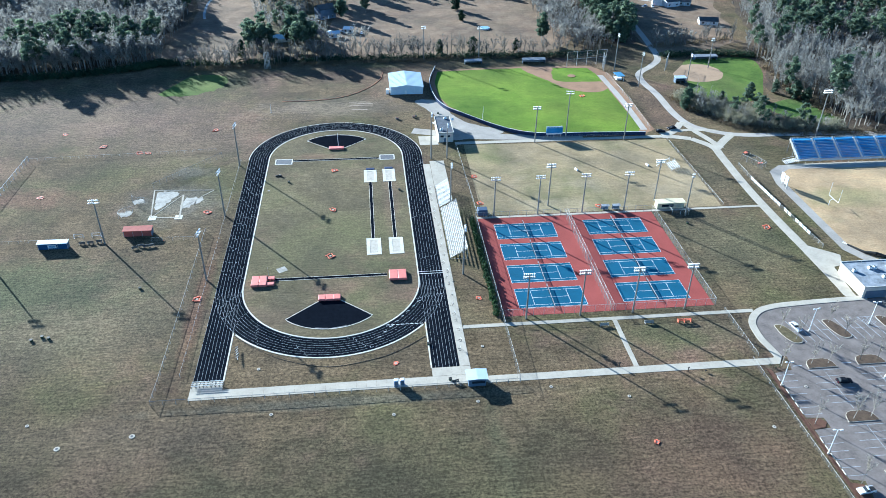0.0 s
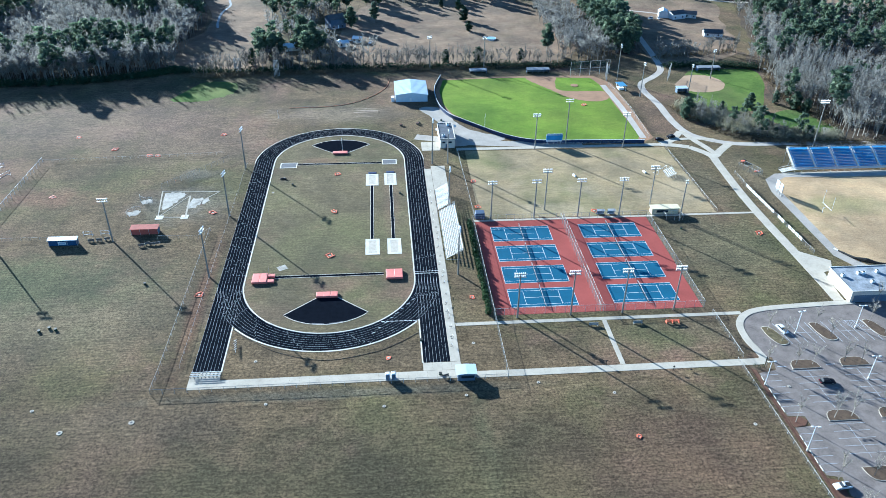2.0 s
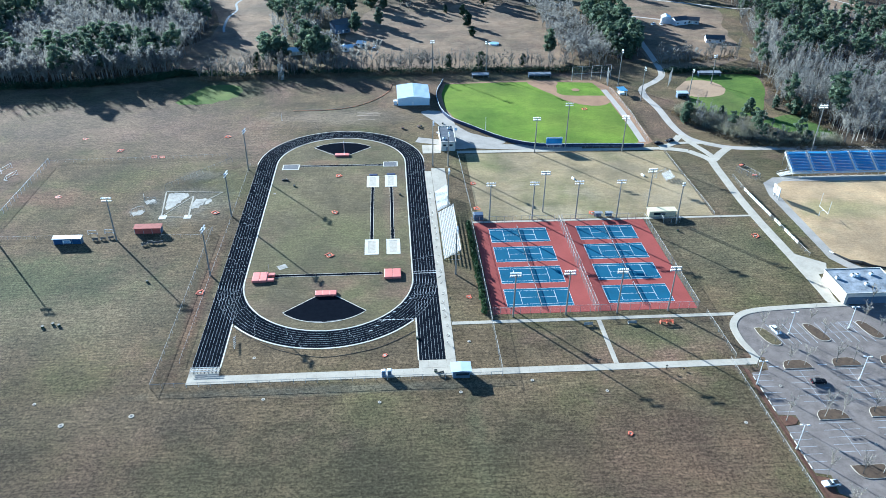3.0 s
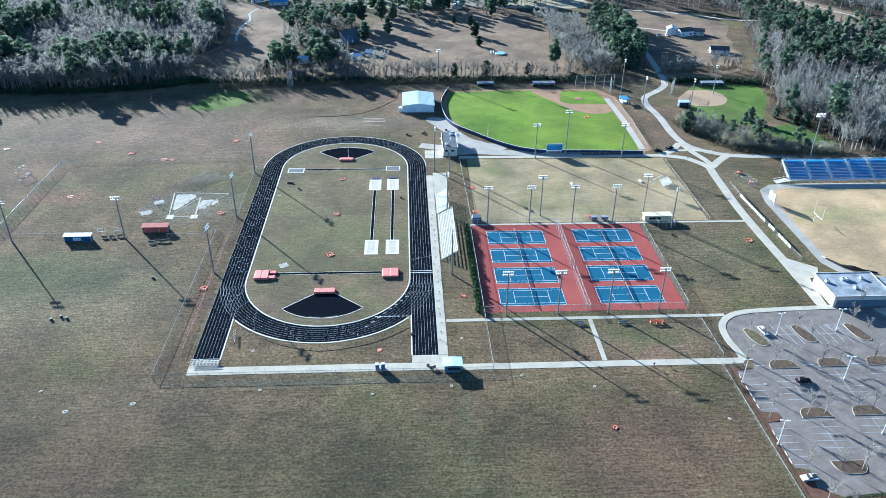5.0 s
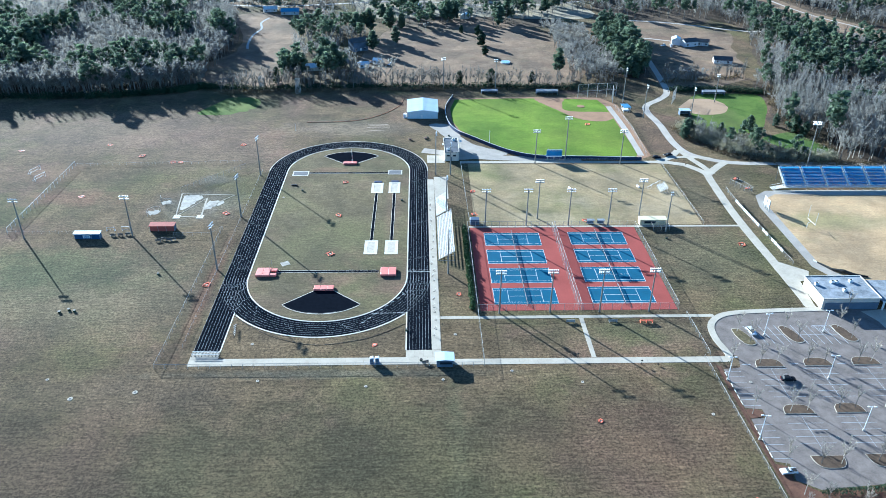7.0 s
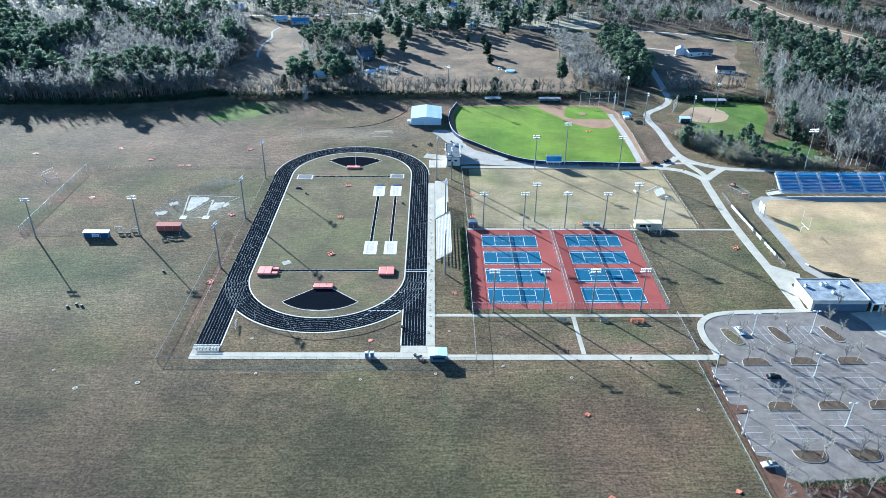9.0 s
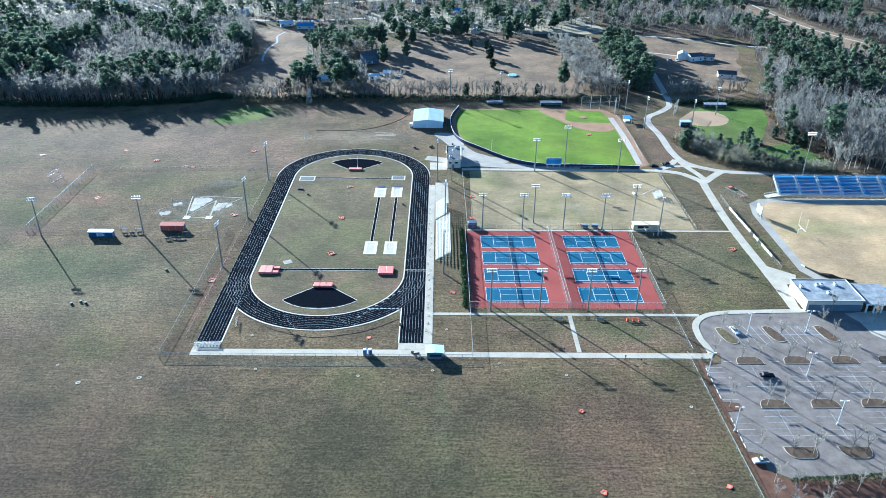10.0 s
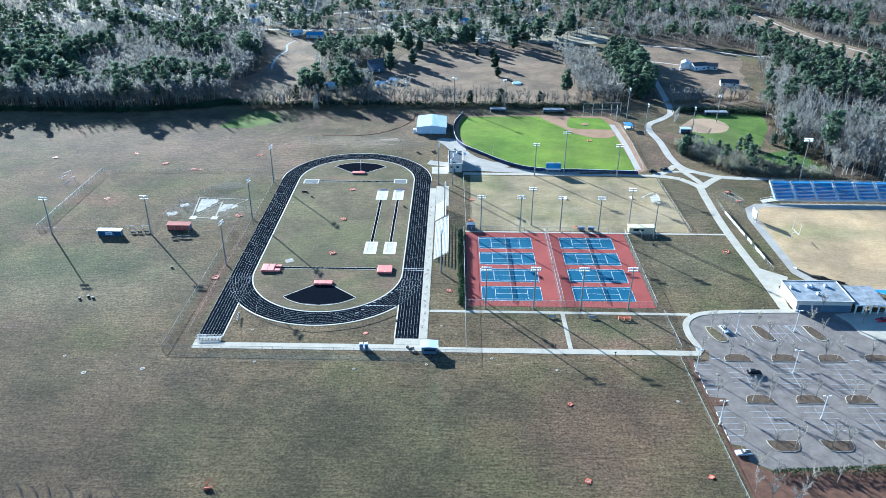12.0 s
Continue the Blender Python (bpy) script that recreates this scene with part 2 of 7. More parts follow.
LAMPGLASS = plain("lamp_reflector", (0.88, 0.87, 0.85), 0.4, 0.1, var=0.05)
MAT_RED = plain("red_vinyl", (0.68, 0.2, 0.16), 0.5, var=0.12, scale=0.5, fine=3.0, spec=0.4)
ORANGE = plain("orange_plastic", (0.8, 0.2, 0.11), 0.6, var=0.15, scale=1.0)
BLUE_SEAT = plain("blue_seating", (0.06, 0.25, 0.52), 0.6, var=0.18, scale=0.3, fine=3.0)
NAVY = plain("navy_padding", (0.02, 0.035, 0.09), 0.6, var=0.2, scale=0.4)
ROOF_WHITE = plain("white_metal_roof", (0.6, 0.68, 0.74), 0.35, 0.2, var=0.08, scale=0.2)
ROOF_RED = plain("rusty_red_roof", (0.45, 0.115, 0.085), 0.8, 0.0, var=0.25, scale=0.4)
ROOF_BLUE = plain("pale_blue_metal_roof", (0.5, 0.6, 0.68), 0.4, 0.2, var=0.08, scale=0.4)
ROOF_GREY = plain("weathered_roof_membrane", (0.26, 0.28, 0.31), 0.9, var=0.4, scale=0.3, fine=1.5, other=(0.44, 0.46, 0.5), spec=0.1)
SHINGLE = plain("dark_shingles", (0.1, 0.098, 0.1), 0.9, var=0.25, scale=0.4, fine=3.0)
BRICKWALL = plain("buff_block_wall", (0.62, 0.57, 0.5), 0.9, var=0.12, scale=0.3, fine=3.0)
SIDING = plain("pale_siding", (0.66, 0.64, 0.6), 0.7, var=0.1, scale=0.3)
# dark blue with shadow put into its colour; also doors and a cart bed
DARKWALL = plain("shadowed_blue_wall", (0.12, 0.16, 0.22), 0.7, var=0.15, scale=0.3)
GLASS = plain("dark_window", (0.022, 0.028, 0.036), 0.5, var=0.1, spec=0.1)
DARKROOF = plain("dark_roof_membrane", (0.13, 0.14, 0.16), 0.95, var=0.3, scale=0.5, fine=1.5, spec=0.05)
BLACK = plain("black_rubber", (0.02, 0.02, 0.02), 0.7, var=0.2)
GREENBIN = plain("dark_green_plastic", (0.025, 0.06, 0.035), 0.5, var=0.2)
CAR_WHITE = plain("white_car_paint", (0.75, 0.76, 0.78), 0.2, 0.1, var=0.05, spec=0.6)
CAR_BLACK = plain("black_car_paint", (0.012, 0.013, 0.018), 0.7, 0.0, var=0.1, spec=0.08)
CAR_RED = plain("red_car_paint", (0.42, 0.02, 0.025), 0.2, 0.1, var=0.05, spec=0.6)
POOL = plain("pale_pool_water", (0.3, 0.45, 0.55), 0.15, var=0.1, spec=0.6)
BARK = plain("grey_bark", (0.27, 0.24, 0.205), 0.95, var=0.25, scale=0.6, fine=4.0)
NEEDLE = leafy("pine_needles", (0.072, 0.11, 0.078), (0.165, 0.215, 0.14), 0.75, 0.5)
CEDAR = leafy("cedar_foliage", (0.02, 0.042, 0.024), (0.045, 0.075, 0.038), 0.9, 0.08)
BUSH = leafy("clipped_evergreen", (0.03, 0.062, 0.026), (0.075, 0.125, 0.05), 0.7, 0.3)
TWIG = leafy("bare_twigs", (0.19, 0.185, 0.178), (0.36, 0.352, 0.34), 0.9, 0.5)
PALETWIG = leafy("pale_bare_twigs", (0.28, 0.25, 0.22), (0.47, 0.43, 0.385), 0.9, 0.3)
BELTTWIG = leafy("dark_belt_twigs", (0.13, 0.12, 0.11), (0.26, 0.24, 0.22), 0.9, 0.3)
THICKETLEAF = leafy("thicket_twigs", (0.2, 0.19, 0.14), (0.4, 0.38, 0.29), 0.9, 0.3)
BRUSH = leafy("dry_brush", (0.13, 0.1, 0.06), (0.25, 0.19, 0.12), 0.95, 0.15)
LINK = wire("chain_link", (0.45, 0.45, 0.44), 0.12)
WINDSCREEN = wire("dark_windscreen", (0.03, 0.04, 0.05), 0.55)
NETTING = wire("court_net", (0.05, 0.05, 0.05), 0.3)


# ---- mesh helpers ----
class MB:
    """Collects corners and faces for one mesh."""

    def __init__(self):
        self.v, self.f, self.mi = [], [], []

    def add(self, vs, fs, mi=0):
        o = len(self.v)
        self.v += [tuple(q) for q in vs]
        self.f += [tuple(i + o for i in f) for f in fs]
        self.mi += [mi] * len(fs)
        return self

    def box(self, x0, y0, z0, x1, y1, z1, rot=0.0, mi=0, bev=0.0):
        cx, cy, c, s = (x0 + x1) / 2, (y0 + y1) / 2, math.cos(rot), math.sin(rot)
        t = bev
        def pt(x, y, z):
            dx, dy = x - cx, y - cy
            return (cx + c * dx - s * dy, cy + s * dx + c * dy, z)
        lo = [pt(x0, y0, z0), pt(x1, y0, z0), pt(x1, y1, z0), pt(x0, y1, z0)]
        if not t:
            hi = [pt(x0, y0, z1), pt(x1, y0, z1), pt(x1, y1, z1), pt(x0, y1, z1)]
            return self.add(lo + hi, [(3, 2, 1, 0), (4, 5, 6, 7), (0, 1, 5, 4), (1, 2, 6, 5), (2, 3, 7, 6), (3, 0, 4, 7)], mi)
        md = [pt(x0, y0, z1 - t), pt(x1, y0, z1 - t), pt(x1, y1, z1 - t), pt(x0, y1, z1 - t)]
        hi = [pt(x0 + t, y0 + t, z1), pt(x1 - t, y0 + t, z1), pt(x1 - t, y1 - t, z1), pt(x0 + t, y1 - t, z1)]
        fs = [(3, 2, 1, 0), (8, 9, 10, 11)]
        for a in range(4):
            b = (a + 1) % 4
            fs += [(a, b, 4 + b, 4 + a), (4 + a, 4 + b, 8 + b, 8 + a)]
        return self.add(lo + md + hi, fs, mi)

    def rod(self, p0, p1, r0, r1=None, n=6, mi=0):
        r1 = r0 if r1 is None else r1
        p0, p1 = Vector(p0), Vector(p1)
        d = (p1 - p0).normalized()
        u = d.orthogonal().normalized()
        w = d.cross(u)
        vs = []
        for q, r in ((p0, r0), (p1, r1)):
            for k in range(n):
                a = 2 * math.pi * k / n
                vs.append(q + u * (r * math.cos(a)) + w * (r * math.sin(a)))
        fs = [(k, (k + 1) % n, n + (k + 1) % n, n + k) for k in range(n)] + [tuple(range(n))[::-1], tuple(range(n, 2 * n))]
        return self.add(vs, fs, mi)

    def prism(self, pts, z0, z1, mi=0):
        n = len(pts)
        area = sum(pts[i][0] * pts[(i + 1) % n][1] - pts[(i + 1) % n][0] * pts[i][1] for i in range(n))
        if area < 0:
            pts = pts[::-1]
        vs = [(x, y, z0) for x, y in pts] + [(x, y, z1) for x, y in pts]
        fs = [tuple(range(n, 2 * n)), tuple(range(n))[::-1]] + [(k, (k + 1) % n, n + (k + 1) % n, n + k) for k in range(n)]
        return self.add(vs, fs, mi)

    def strip(self, left, right, z0, z1, mi=0):
        """A band between two lines of equally many points, with thickness."""
        n = len(left)
        vs = [(x, y, z1) for x, y in left] + [(x, y, z1) for x, y in right] + [(x, y, z0) for x, y in left] + [(x, y, z0) for x, y in right]
        fs = []
        for k in range(n - 1):
            fs += [(k, n + k, n + k + 1, k + 1), (k, k + 1, 2 * n + k + 1, 2 * n + k), (n + k + 1, n + k, 3 * n + k, 3 * n + k + 1)]
        fs += [(0, 2 * n, 3 * n, n), (n - 1, 2 * n - 1, 4 * n - 1, 3 * n - 1)]
        return self.add(vs, fs, mi)

    def mesh(self, name, *mats):
        me = bpy.data.meshes.new(name)
        me.from_pydata(self.v, [], self.f)
        for m in mats:
            me.materials.append(m)
        if len(mats) > 1:
            me.polygons.foreach_set("material_index", self.mi)
        me.update()
        return me


def part(name, mb, mat, parent, label="", at=None):
    """One mesh object under a thing or under a part. mb: an MB, or a mesh that is shared."""
    me = mb if isinstance(mb, bpy.types.Mesh) else mb.mesh(name, *(mat if isinstance(mat, tuple) else (mat,)))
    ob = new(name, me)
    ob.parent = parent
    if at is not None:
        ob.matrix_basis = at
    if label:
        tagged(ob, label)
    return ob


def thing(name, label, category, m=None, group="", kind=""):
    ob = new(name)
    ob.empty_display_size = 0.5
    if m is not None:
        ob.matrix_basis = m
    return tagged(ob, label, category, group, kind)


def solo(name, mb, mat, label, category, group="", kind="", m=None):
    ob = new(name, mb.mesh(name, *(mat if isinstance(mat, tuple) else (mat,))))
    if m is not None:
        ob.matrix_basis = m
    return tagged(ob, label, category, group, kind)


def smooth_line(pts, n=8):
    """A line through the points, rounded off (Catmull-Rom)."""
    out = []
    P = [Vector(q) for q in pts]
    P = [2 * P[0] - P[1]] + P + [2 * P[-1] - P[-2]]
    for i in range(1, len(P) - 2):
        a, b, c, d = P[i - 1:i + 3]
        for k in range(n):
            t = k / n
            out.append(0.5 * ((2 * b) + (c - a) * t + (2 * a - 5 * b + 4 * c - d) * t * t + (3 * b - a - 3 * c + d) * t ** 3))
    out.append(P[-2])
    return [(q.x, q.y) for q in out]


def offset(line, d):
    out = []
    for i, q in enumerate(line):
        a, b = Vector(line[max(i - 1, 0)]), Vector(line[min(i + 1, len(line) - 1)])
        n = Vector((-(b - a).y, (b - a).x)).normalized()
        out.append((q[0] + n.x * d, q[1] + n.y * d))
    return out


def band(name, pts, width, z, mat, label, category, n=8):
    line = smooth_line(pts, n) if n else pts
    return solo(name, MB().strip(offset(line, width / 2), offset(line, -width / 2), -0.2, z), mat, label, category, kind="structure")


def blob(pts, jag=0.0, n=6, seed=1):
    """A closed rounded outline through the points, with an uneven edge."""
    r = random.Random(seed)
    line = smooth_line([pts[-1]] + pts + [pts[0], pts[1]], n)
    line = line[n:-2 * n] if len(line) > 3 * n else line
    return [(x + r.uniform(-jag, jag), y + r.uniform(-jag, jag)) for x, y in line]


# ---- ground ----
g = MB()
xs = [-3000, -1200, -600] + list(range(-400, 501, 100)) + [700, 1300, 3000]
ys = [-3000, -1000, -400] + list(range(-250, 751, 100)) + [1000, 1700, 3500]
for y in ys:
    for x in xs:
        g.v.append((x, y, 0.0))
W = len(xs)
g.f = [(j * W + i, j * W + i + 1, (j + 1) * W + i + 1, (j + 1) * W + i) for j in range(len(ys) - 1) for i in range(W - 1)]
tagged(new("ground", g.mesh("ground", GRASS)), "wide brown dormant grass with greener mown patches", "ground", kind="structure")


def patch(name, pts, z, mat, label, category="field", jag=0.0, seed=1, n=6, round_=True):
    out = blob(pts, jag, n, seed) if round_ else pts
    return solo(name, MB().prism(out, -0.3, z), mat, label, category, kind="structure")


# ---- running track ----
TX, R, S, TW = -1.67, 31.08, 101.3, 8.9


def stadium(r, n=48, z=0.0):
    pts = []
    for k in range(n + 1):
        a = math.pi * k / n
        pts.append((TX + r * math.cos(a), S / 2 + r * math.sin(a)))
    for k in range(n + 1):
        a = math.pi + math.pi * k / n
        pts.append((TX + r * math.cos(a), -S / 2 + r * math.sin(a)))
    return pts + [pts[0]]


patch("infield", stadium(R - 0.4)[:-1], 0.02, INFIELD, "flat brown grass infield inside the running track", "field", round_=False)
track = thing("running_track", "black eight-lane running track with white lane lines", "running track", kind="structure")
part("oval", MB().strip(stadium(R + TW), stadium(R), -0.2, 0.05), TRACK, track)
part("chute", MB().box(TX - R - TW, -98.5, -0.2, TX - R, -S / 2 + 2, 0.046), TRACK, track)
part("chute", MB().box(TX + R, -98.5, -0.2, TX + R + TW, -S / 2 + 2, 0.046), TRACK, track)
part("inner_kerb", MB().strip(stadium(R + 0.02), stadium(R - 0.42), -0.2, 0.1), KERB, track, "pale concrete kerb")
out_arc = [q for q in stadium(R + TW) if q[1] < -S / 2 and abs(q[0] - TX) < R + 0.6]
part("outer_kerb", MB().strip(offset(out_arc, -0.5), out_arc, -0.2, 0.08), KERB, track, "pale concrete kerb")
part("outer_edge", MB().strip(offset(stadium(R + TW)[:49], -0.3), stadium(R + TW)[:49], -0.2, 0.07), KERB, track)
LW = TW / 8
for k in range(9):
    r = R + 0.1 + k * LW * 0.985
    part("lane_line", MB().strip(stadium(r + 0.028), stadium(r - 0.028), 0.0, 0.058), WORNLINE, track)
    for side in (-1, 1):
        x = TX + side * r
        part("lane_line", MB().box(x - 0.03, -98.5, 0.0, x + 0.03, -S / 2, 0.057), WORNLINE, track)
for x in (TX - R, TX + R):
    part("chute_edge", MB().box(x - 0.22, -98.5, -0.2, x + 0.22, -76, 0.08), KERB, track)
# start, exchange and stagger marks
rt = random.Random(5)
for k in range(8):
    rr = R + 0.1 + (k + 0.5) * LW * 0.985
    for y0 in (-46, -39, -30, -22, -12, -4, 6, 17, 26, 38):
        y = y0 + 0.75 * k + rt.uniform(-2.0, 2.0)
        off = rt.uniform(-0.2, 0.2)
        part("lane_mark", MB().box(TX - rr - 0.16 + off, y, 0.0, TX - rr + 0.16 + off, y + 0.26, 0.06), WORNLINE, track)
    for y in (-38.5 + 0.4 * k, -8 + 0.5 * k, 36 + 0.8 * k):
        part("lane_mark", MB().box(TX + rr - 0.3, y, 0.0, TX + rr + 0.3, y + 0.12, 0.06), WORNLINE, track)
    for a in (188 + 1.3 * k, 196 + 1.6 * k, 208 + 1.2 * k, 222 + 1.8 * k, 246 + 2.0 * k, 281 + 1.5 * k, 338 + 1.0 * k):
        b = radians(a + rt.uniform(-1, 1))
        cx, cy = TX + rr * math.cos(b), -S / 2 + rr * math.sin(b)
        part("lane_mark", MB().box(cx - 0.18, cy - 0.11, 0.0, cx + 0.18, cy + 0.11, 0.06, b), WORNLINE, track)
    # broken start line across the bend
    xs_ = 16.6 + 1.55 * k
    part("lane_mark", MB().box(xs_, -76.65, 0.0, xs_ + 1.1, -76.4, 0.062), LINE, track)
part("finish_line", MB().box(TX + R, -48.2, 0.0, TX + R + TW, -48.0, 0.061), LINE, track)
part("finish_line", MB().box(TX + R, -46.8, 0.0, TX + R + TW, -46.65, 0.061), LINE, track)


# ---- concrete walks, roads, lot ----
def slab(name, x0, y0, x1, y1, z=0.07, mat=None, label="pale concrete slab walk beside the running track", category="path", joint=3.0):
    """A cast walk whose slabs are parts with open joints."""
    base = thing(name, label, category, kind="structure")
    nx, ny = max(1, round((x1 - x0) / joint)), max(1, round((y1 - y0) / joint))
    sx, sy = (x1 - x0) / nx, (y1 - y0) / ny
    me = MB().box(0.014, 0.014, -0.25, sx - 0.014, sy - 0.014, 0.0).mesh("slab", mat or CONCRETE)
    for i in range(nx):
        for j in range(ny):
            part("slab", me, None, base, at=Matrix.Translation((x0 + i * sx, y0 + j * sy, z + random.uniform(-0.006, 0.006))))
    return base


slab("pavement", -32.6, -106.2, 45.6, -102.4)
slab("pavement", -41.9, -106.2, -32.6, -98.6, label="pale concrete pad at the end of the sprint chute", joint=3.1)
slab("pavement", 29.4, -102.35, 41.3, -98.6, label="pale concrete pad at the end of the sprint chute", joint=3.0)
slab("pavement", 38.1, -98.5, 41.3, 40.0)
slab("pavement", 41.4, 18.0, 48.0, 43.0, label="pale concrete pad behind the small bleachers")
slab("pavement", 38.3, 60.6, 47.5, 70.8, label="pale concrete pad by the press building")
slab("pavement", 55.5, 60.0, 160.0, 62.9, label="pale concrete walk along the practice field")
slab("pavement", 45.7, -106.6, 137.2, -103.6, label="pale concrete walk along the mown field")
slab("pavement", 41.5, -80.6, 141.0, -78.9, label="narrow concrete walk in front of the tennis courts", joint=2.0)
slab("pavement", 91.5, -103.4, 93.1, -80.7, label="narrow concrete walk across the grass", joint=1.8)
slab("pavement", 56.0, -11.2, 177.0, -9.8, label="narrow concrete walk behind the tennis courts", joint=2.5)
band("path", [(173.5, 57.5), (180.5, 47), (180.2, 36), (178.5, 5), (178.3, -20), (178.9, -46), (179.2, -75)], 4.0, 0.06, CONCRETE, "pale concrete path leading down to the car park", "path")
patch("path", [(178, -40), (183, -44), (190, -49.5), (187, -56), (183.2, -57), (181, -74), (177, -74)], 0.065, CONCRETE, "widened concrete apron beside the field house", "path", round_=False)
band("path", [(160, 61.5), (167, 60), (173.5, 57.5)], 4.0, 0.058, CONCRETE, "pale concrete path curving at a junction", "path")
band("path", [(161, 62), (168, 67), (175.5, 77)], 3.6, 0.062, CONCRETE, "pale concrete path joining the lane", "path")
band("path", [(160, 64.5), (176, 68), (190, 66)], 2.4, 0.055, CONCRETE, "pale concrete crossing path", "path")
band("path", [(176.5, 78), (179, 66), (182, 56), (184, 46)], 3.4, 0.064, CONCRETE, "pale concrete path crossing a junction", "path")
band("path", [(182, 46), (189, 54), (196, 61)], 4.0, 0.05, CONCRETE, "pale concrete path joining the lane", "path")
band("lane", [(225, 59.2), (205, 59.5), (192, 63), (180, 73), (176.5, 90), (177, 117), (175.5, 138), (178.5, 152), (190, 164), (199, 178), (203, 205), (208, 260), (213, 320), (214, 390)], 4.2, 0.045, ROAD, "narrow worn lane winding into the woods", "road")
band("lane", [(225, 59.2), (260, 57.5), (330, 53)], 4.5, 0.04, ROAD, "narrow worn lane behind the grandstand", "road")
band("track_road", [(36, 78), (52, 73), (66, 69), (90, 66.2), (120, 65)], 6.5, 0.03, GRAVEL, "pale gravel drive beside the outfield fence", "road")
patch("gravel_yard", [(45, 70), (50, 82), (48, 100), (40, 118), (54, 116), (58, 98), (66, 85), (82, 73), (62, 66), (45, 64)], 0.026, GRAVEL, "pale gravel yard between shed and press building", "yard", 0.5)

# ---- playing fields ----
patch("practice_field", [(58.5, -9), (160.5, -9), (161, 15), (160.5, 58), (59.5, 59)], 0.024, TAN, "tan dormant practice field with thin green patches", "field", round_=False)
OUTFIELD = [(57, 163), (53.5, 145), (54, 123), (58, 108), (66, 97), (83, 78.5), (99, 70), (124, 68.6), (149.5, 66.8), (152.5, 73), (152, 110), (151.5, 152), (149, 163), (120, 165.5), (90, 165.5)]
patch("warning_track", [(55.5, 165), (51, 145), (51.5, 122), (56, 106), (64.5, 95), (82, 76), (98, 67.6), (124, 66.2), (151, 64.5), (159, 70), (160, 152), (152, 167), (120, 169), (90, 168)], 0.022, CLAY, "worn clay warning track round the baseball field", "field", round_=False)
patch("baseball_field", OUTFIELD, 0.034, RYE, "bright green overseeded baseball outfield", "field", round_=False)
patch("skinned_infield", [(109, 165.8), (114, 153), (121, 142), (128, 130), (138, 123.5), (147, 124), (152.3, 130), (151, 139), (147, 139.6), (126, 142), (125, 155), (127, 166)], 0.044, CLAY, "bare brown clay baseball infield", "field", 0.3)
patch("pitchers_mound", [(136 + 2.4 * math.cos(a), 150 + 2.4 * math.sin(a)) for a in np.linspace(0, 6.0, 12)], 0.2, CLAY, "low round clay mound in the green infield", "mound")
band("foul_track", [(153.6, 70), (154.5, 110), (153.5, 150)], 3.4, 0.04, ROAD, "pale worn strip beside the foul line", "path")
# outfield's darker green holds the shadow of the trees behind it
patch("softball_field", [(199, 118), (203, 110), (216, 102.5), (234, 108), (246, 130), (255, 150), (258, 172), (240, 176), (215, 172), (203, 142)], 0.03, DULLRYE, "green grass softball outfield", "field")
patch("softball_infield", [(198.5, 149), (201, 139), (210.5, 134.5), (223, 138), (229.5, 150), (225, 163), (210, 164)], 0.044, PALECLAY, "pale skinned clay softball infield", "field", 0.3)
patch("grass_strip", [(229, 92), (240, 101), (252, 104), (258, 90), (262, 76), (252, 62), (243, 68)], 0.03, DULL, "green grass clearing before the woods", "field")
patch("football_field", [(206, 21.5), (200, 17), (197.6, 8), (197, -44), (204, -56), (216, -58), (330, -58), (330, 19)], 0.034, STRAW, "straw-coloured dormant football field", "field", round_=False)
patch("football_apron", [(203, 25.5), (196, 20), (193.2, 8), (193, -46), (201, -61), (330, -62), (330, 24)], 0.026, GRAVEL, "grey running strip round the football field", "field", round_=False)
patch("shady_corner", [(-100, 137), (-80, 136), (-66, 149), (-68, 164), (-89, 165)], 0.024, DULLRYE, "green shaded grass corner by the woods", "field", 1.0)
patch("meadow", [(-12, 200), (20, 192), (80, 196), (135, 200), (160, 240), (155, 300), (148, 330), (110, 375), (70, 385), (20, 360), (-5, 300)], 0.02, MEADOW, "dry tan meadow behind the tree line", "field", 2.0)
patch("meadow", [(-150, 200), (-60, 190), (-55, 240), (-60, 300), (-90, 400), (-130, 400), (-105, 290), (-140, 215)], 0.02, MEADOW, "dry tan clearing between woods and houses", "field", 2.0)
patch("meadow", [(200, 190), (262, 210), (285, 290), (300, 340), (262, 372), (218, 386), (207, 320)], 0.02, MEADOW, "dry tan yard round the farmhouse", "field", 2.0)
patch("meadow", [(-20, 395), (60, 400), (190, 395), (180, 470), (90, 520), (-30, 480)], 0.018, PALEMEADOW, "dry tan lots among distant houses", "field", 2.0)
patch("meadow", [(-430, 380), (-330, 400), (-250, 480), (-130, 470), (-120, 640), (-420, 660)], 0.018, PALEMEADOW, "dry tan lots among distant houses", "field", 2.0)

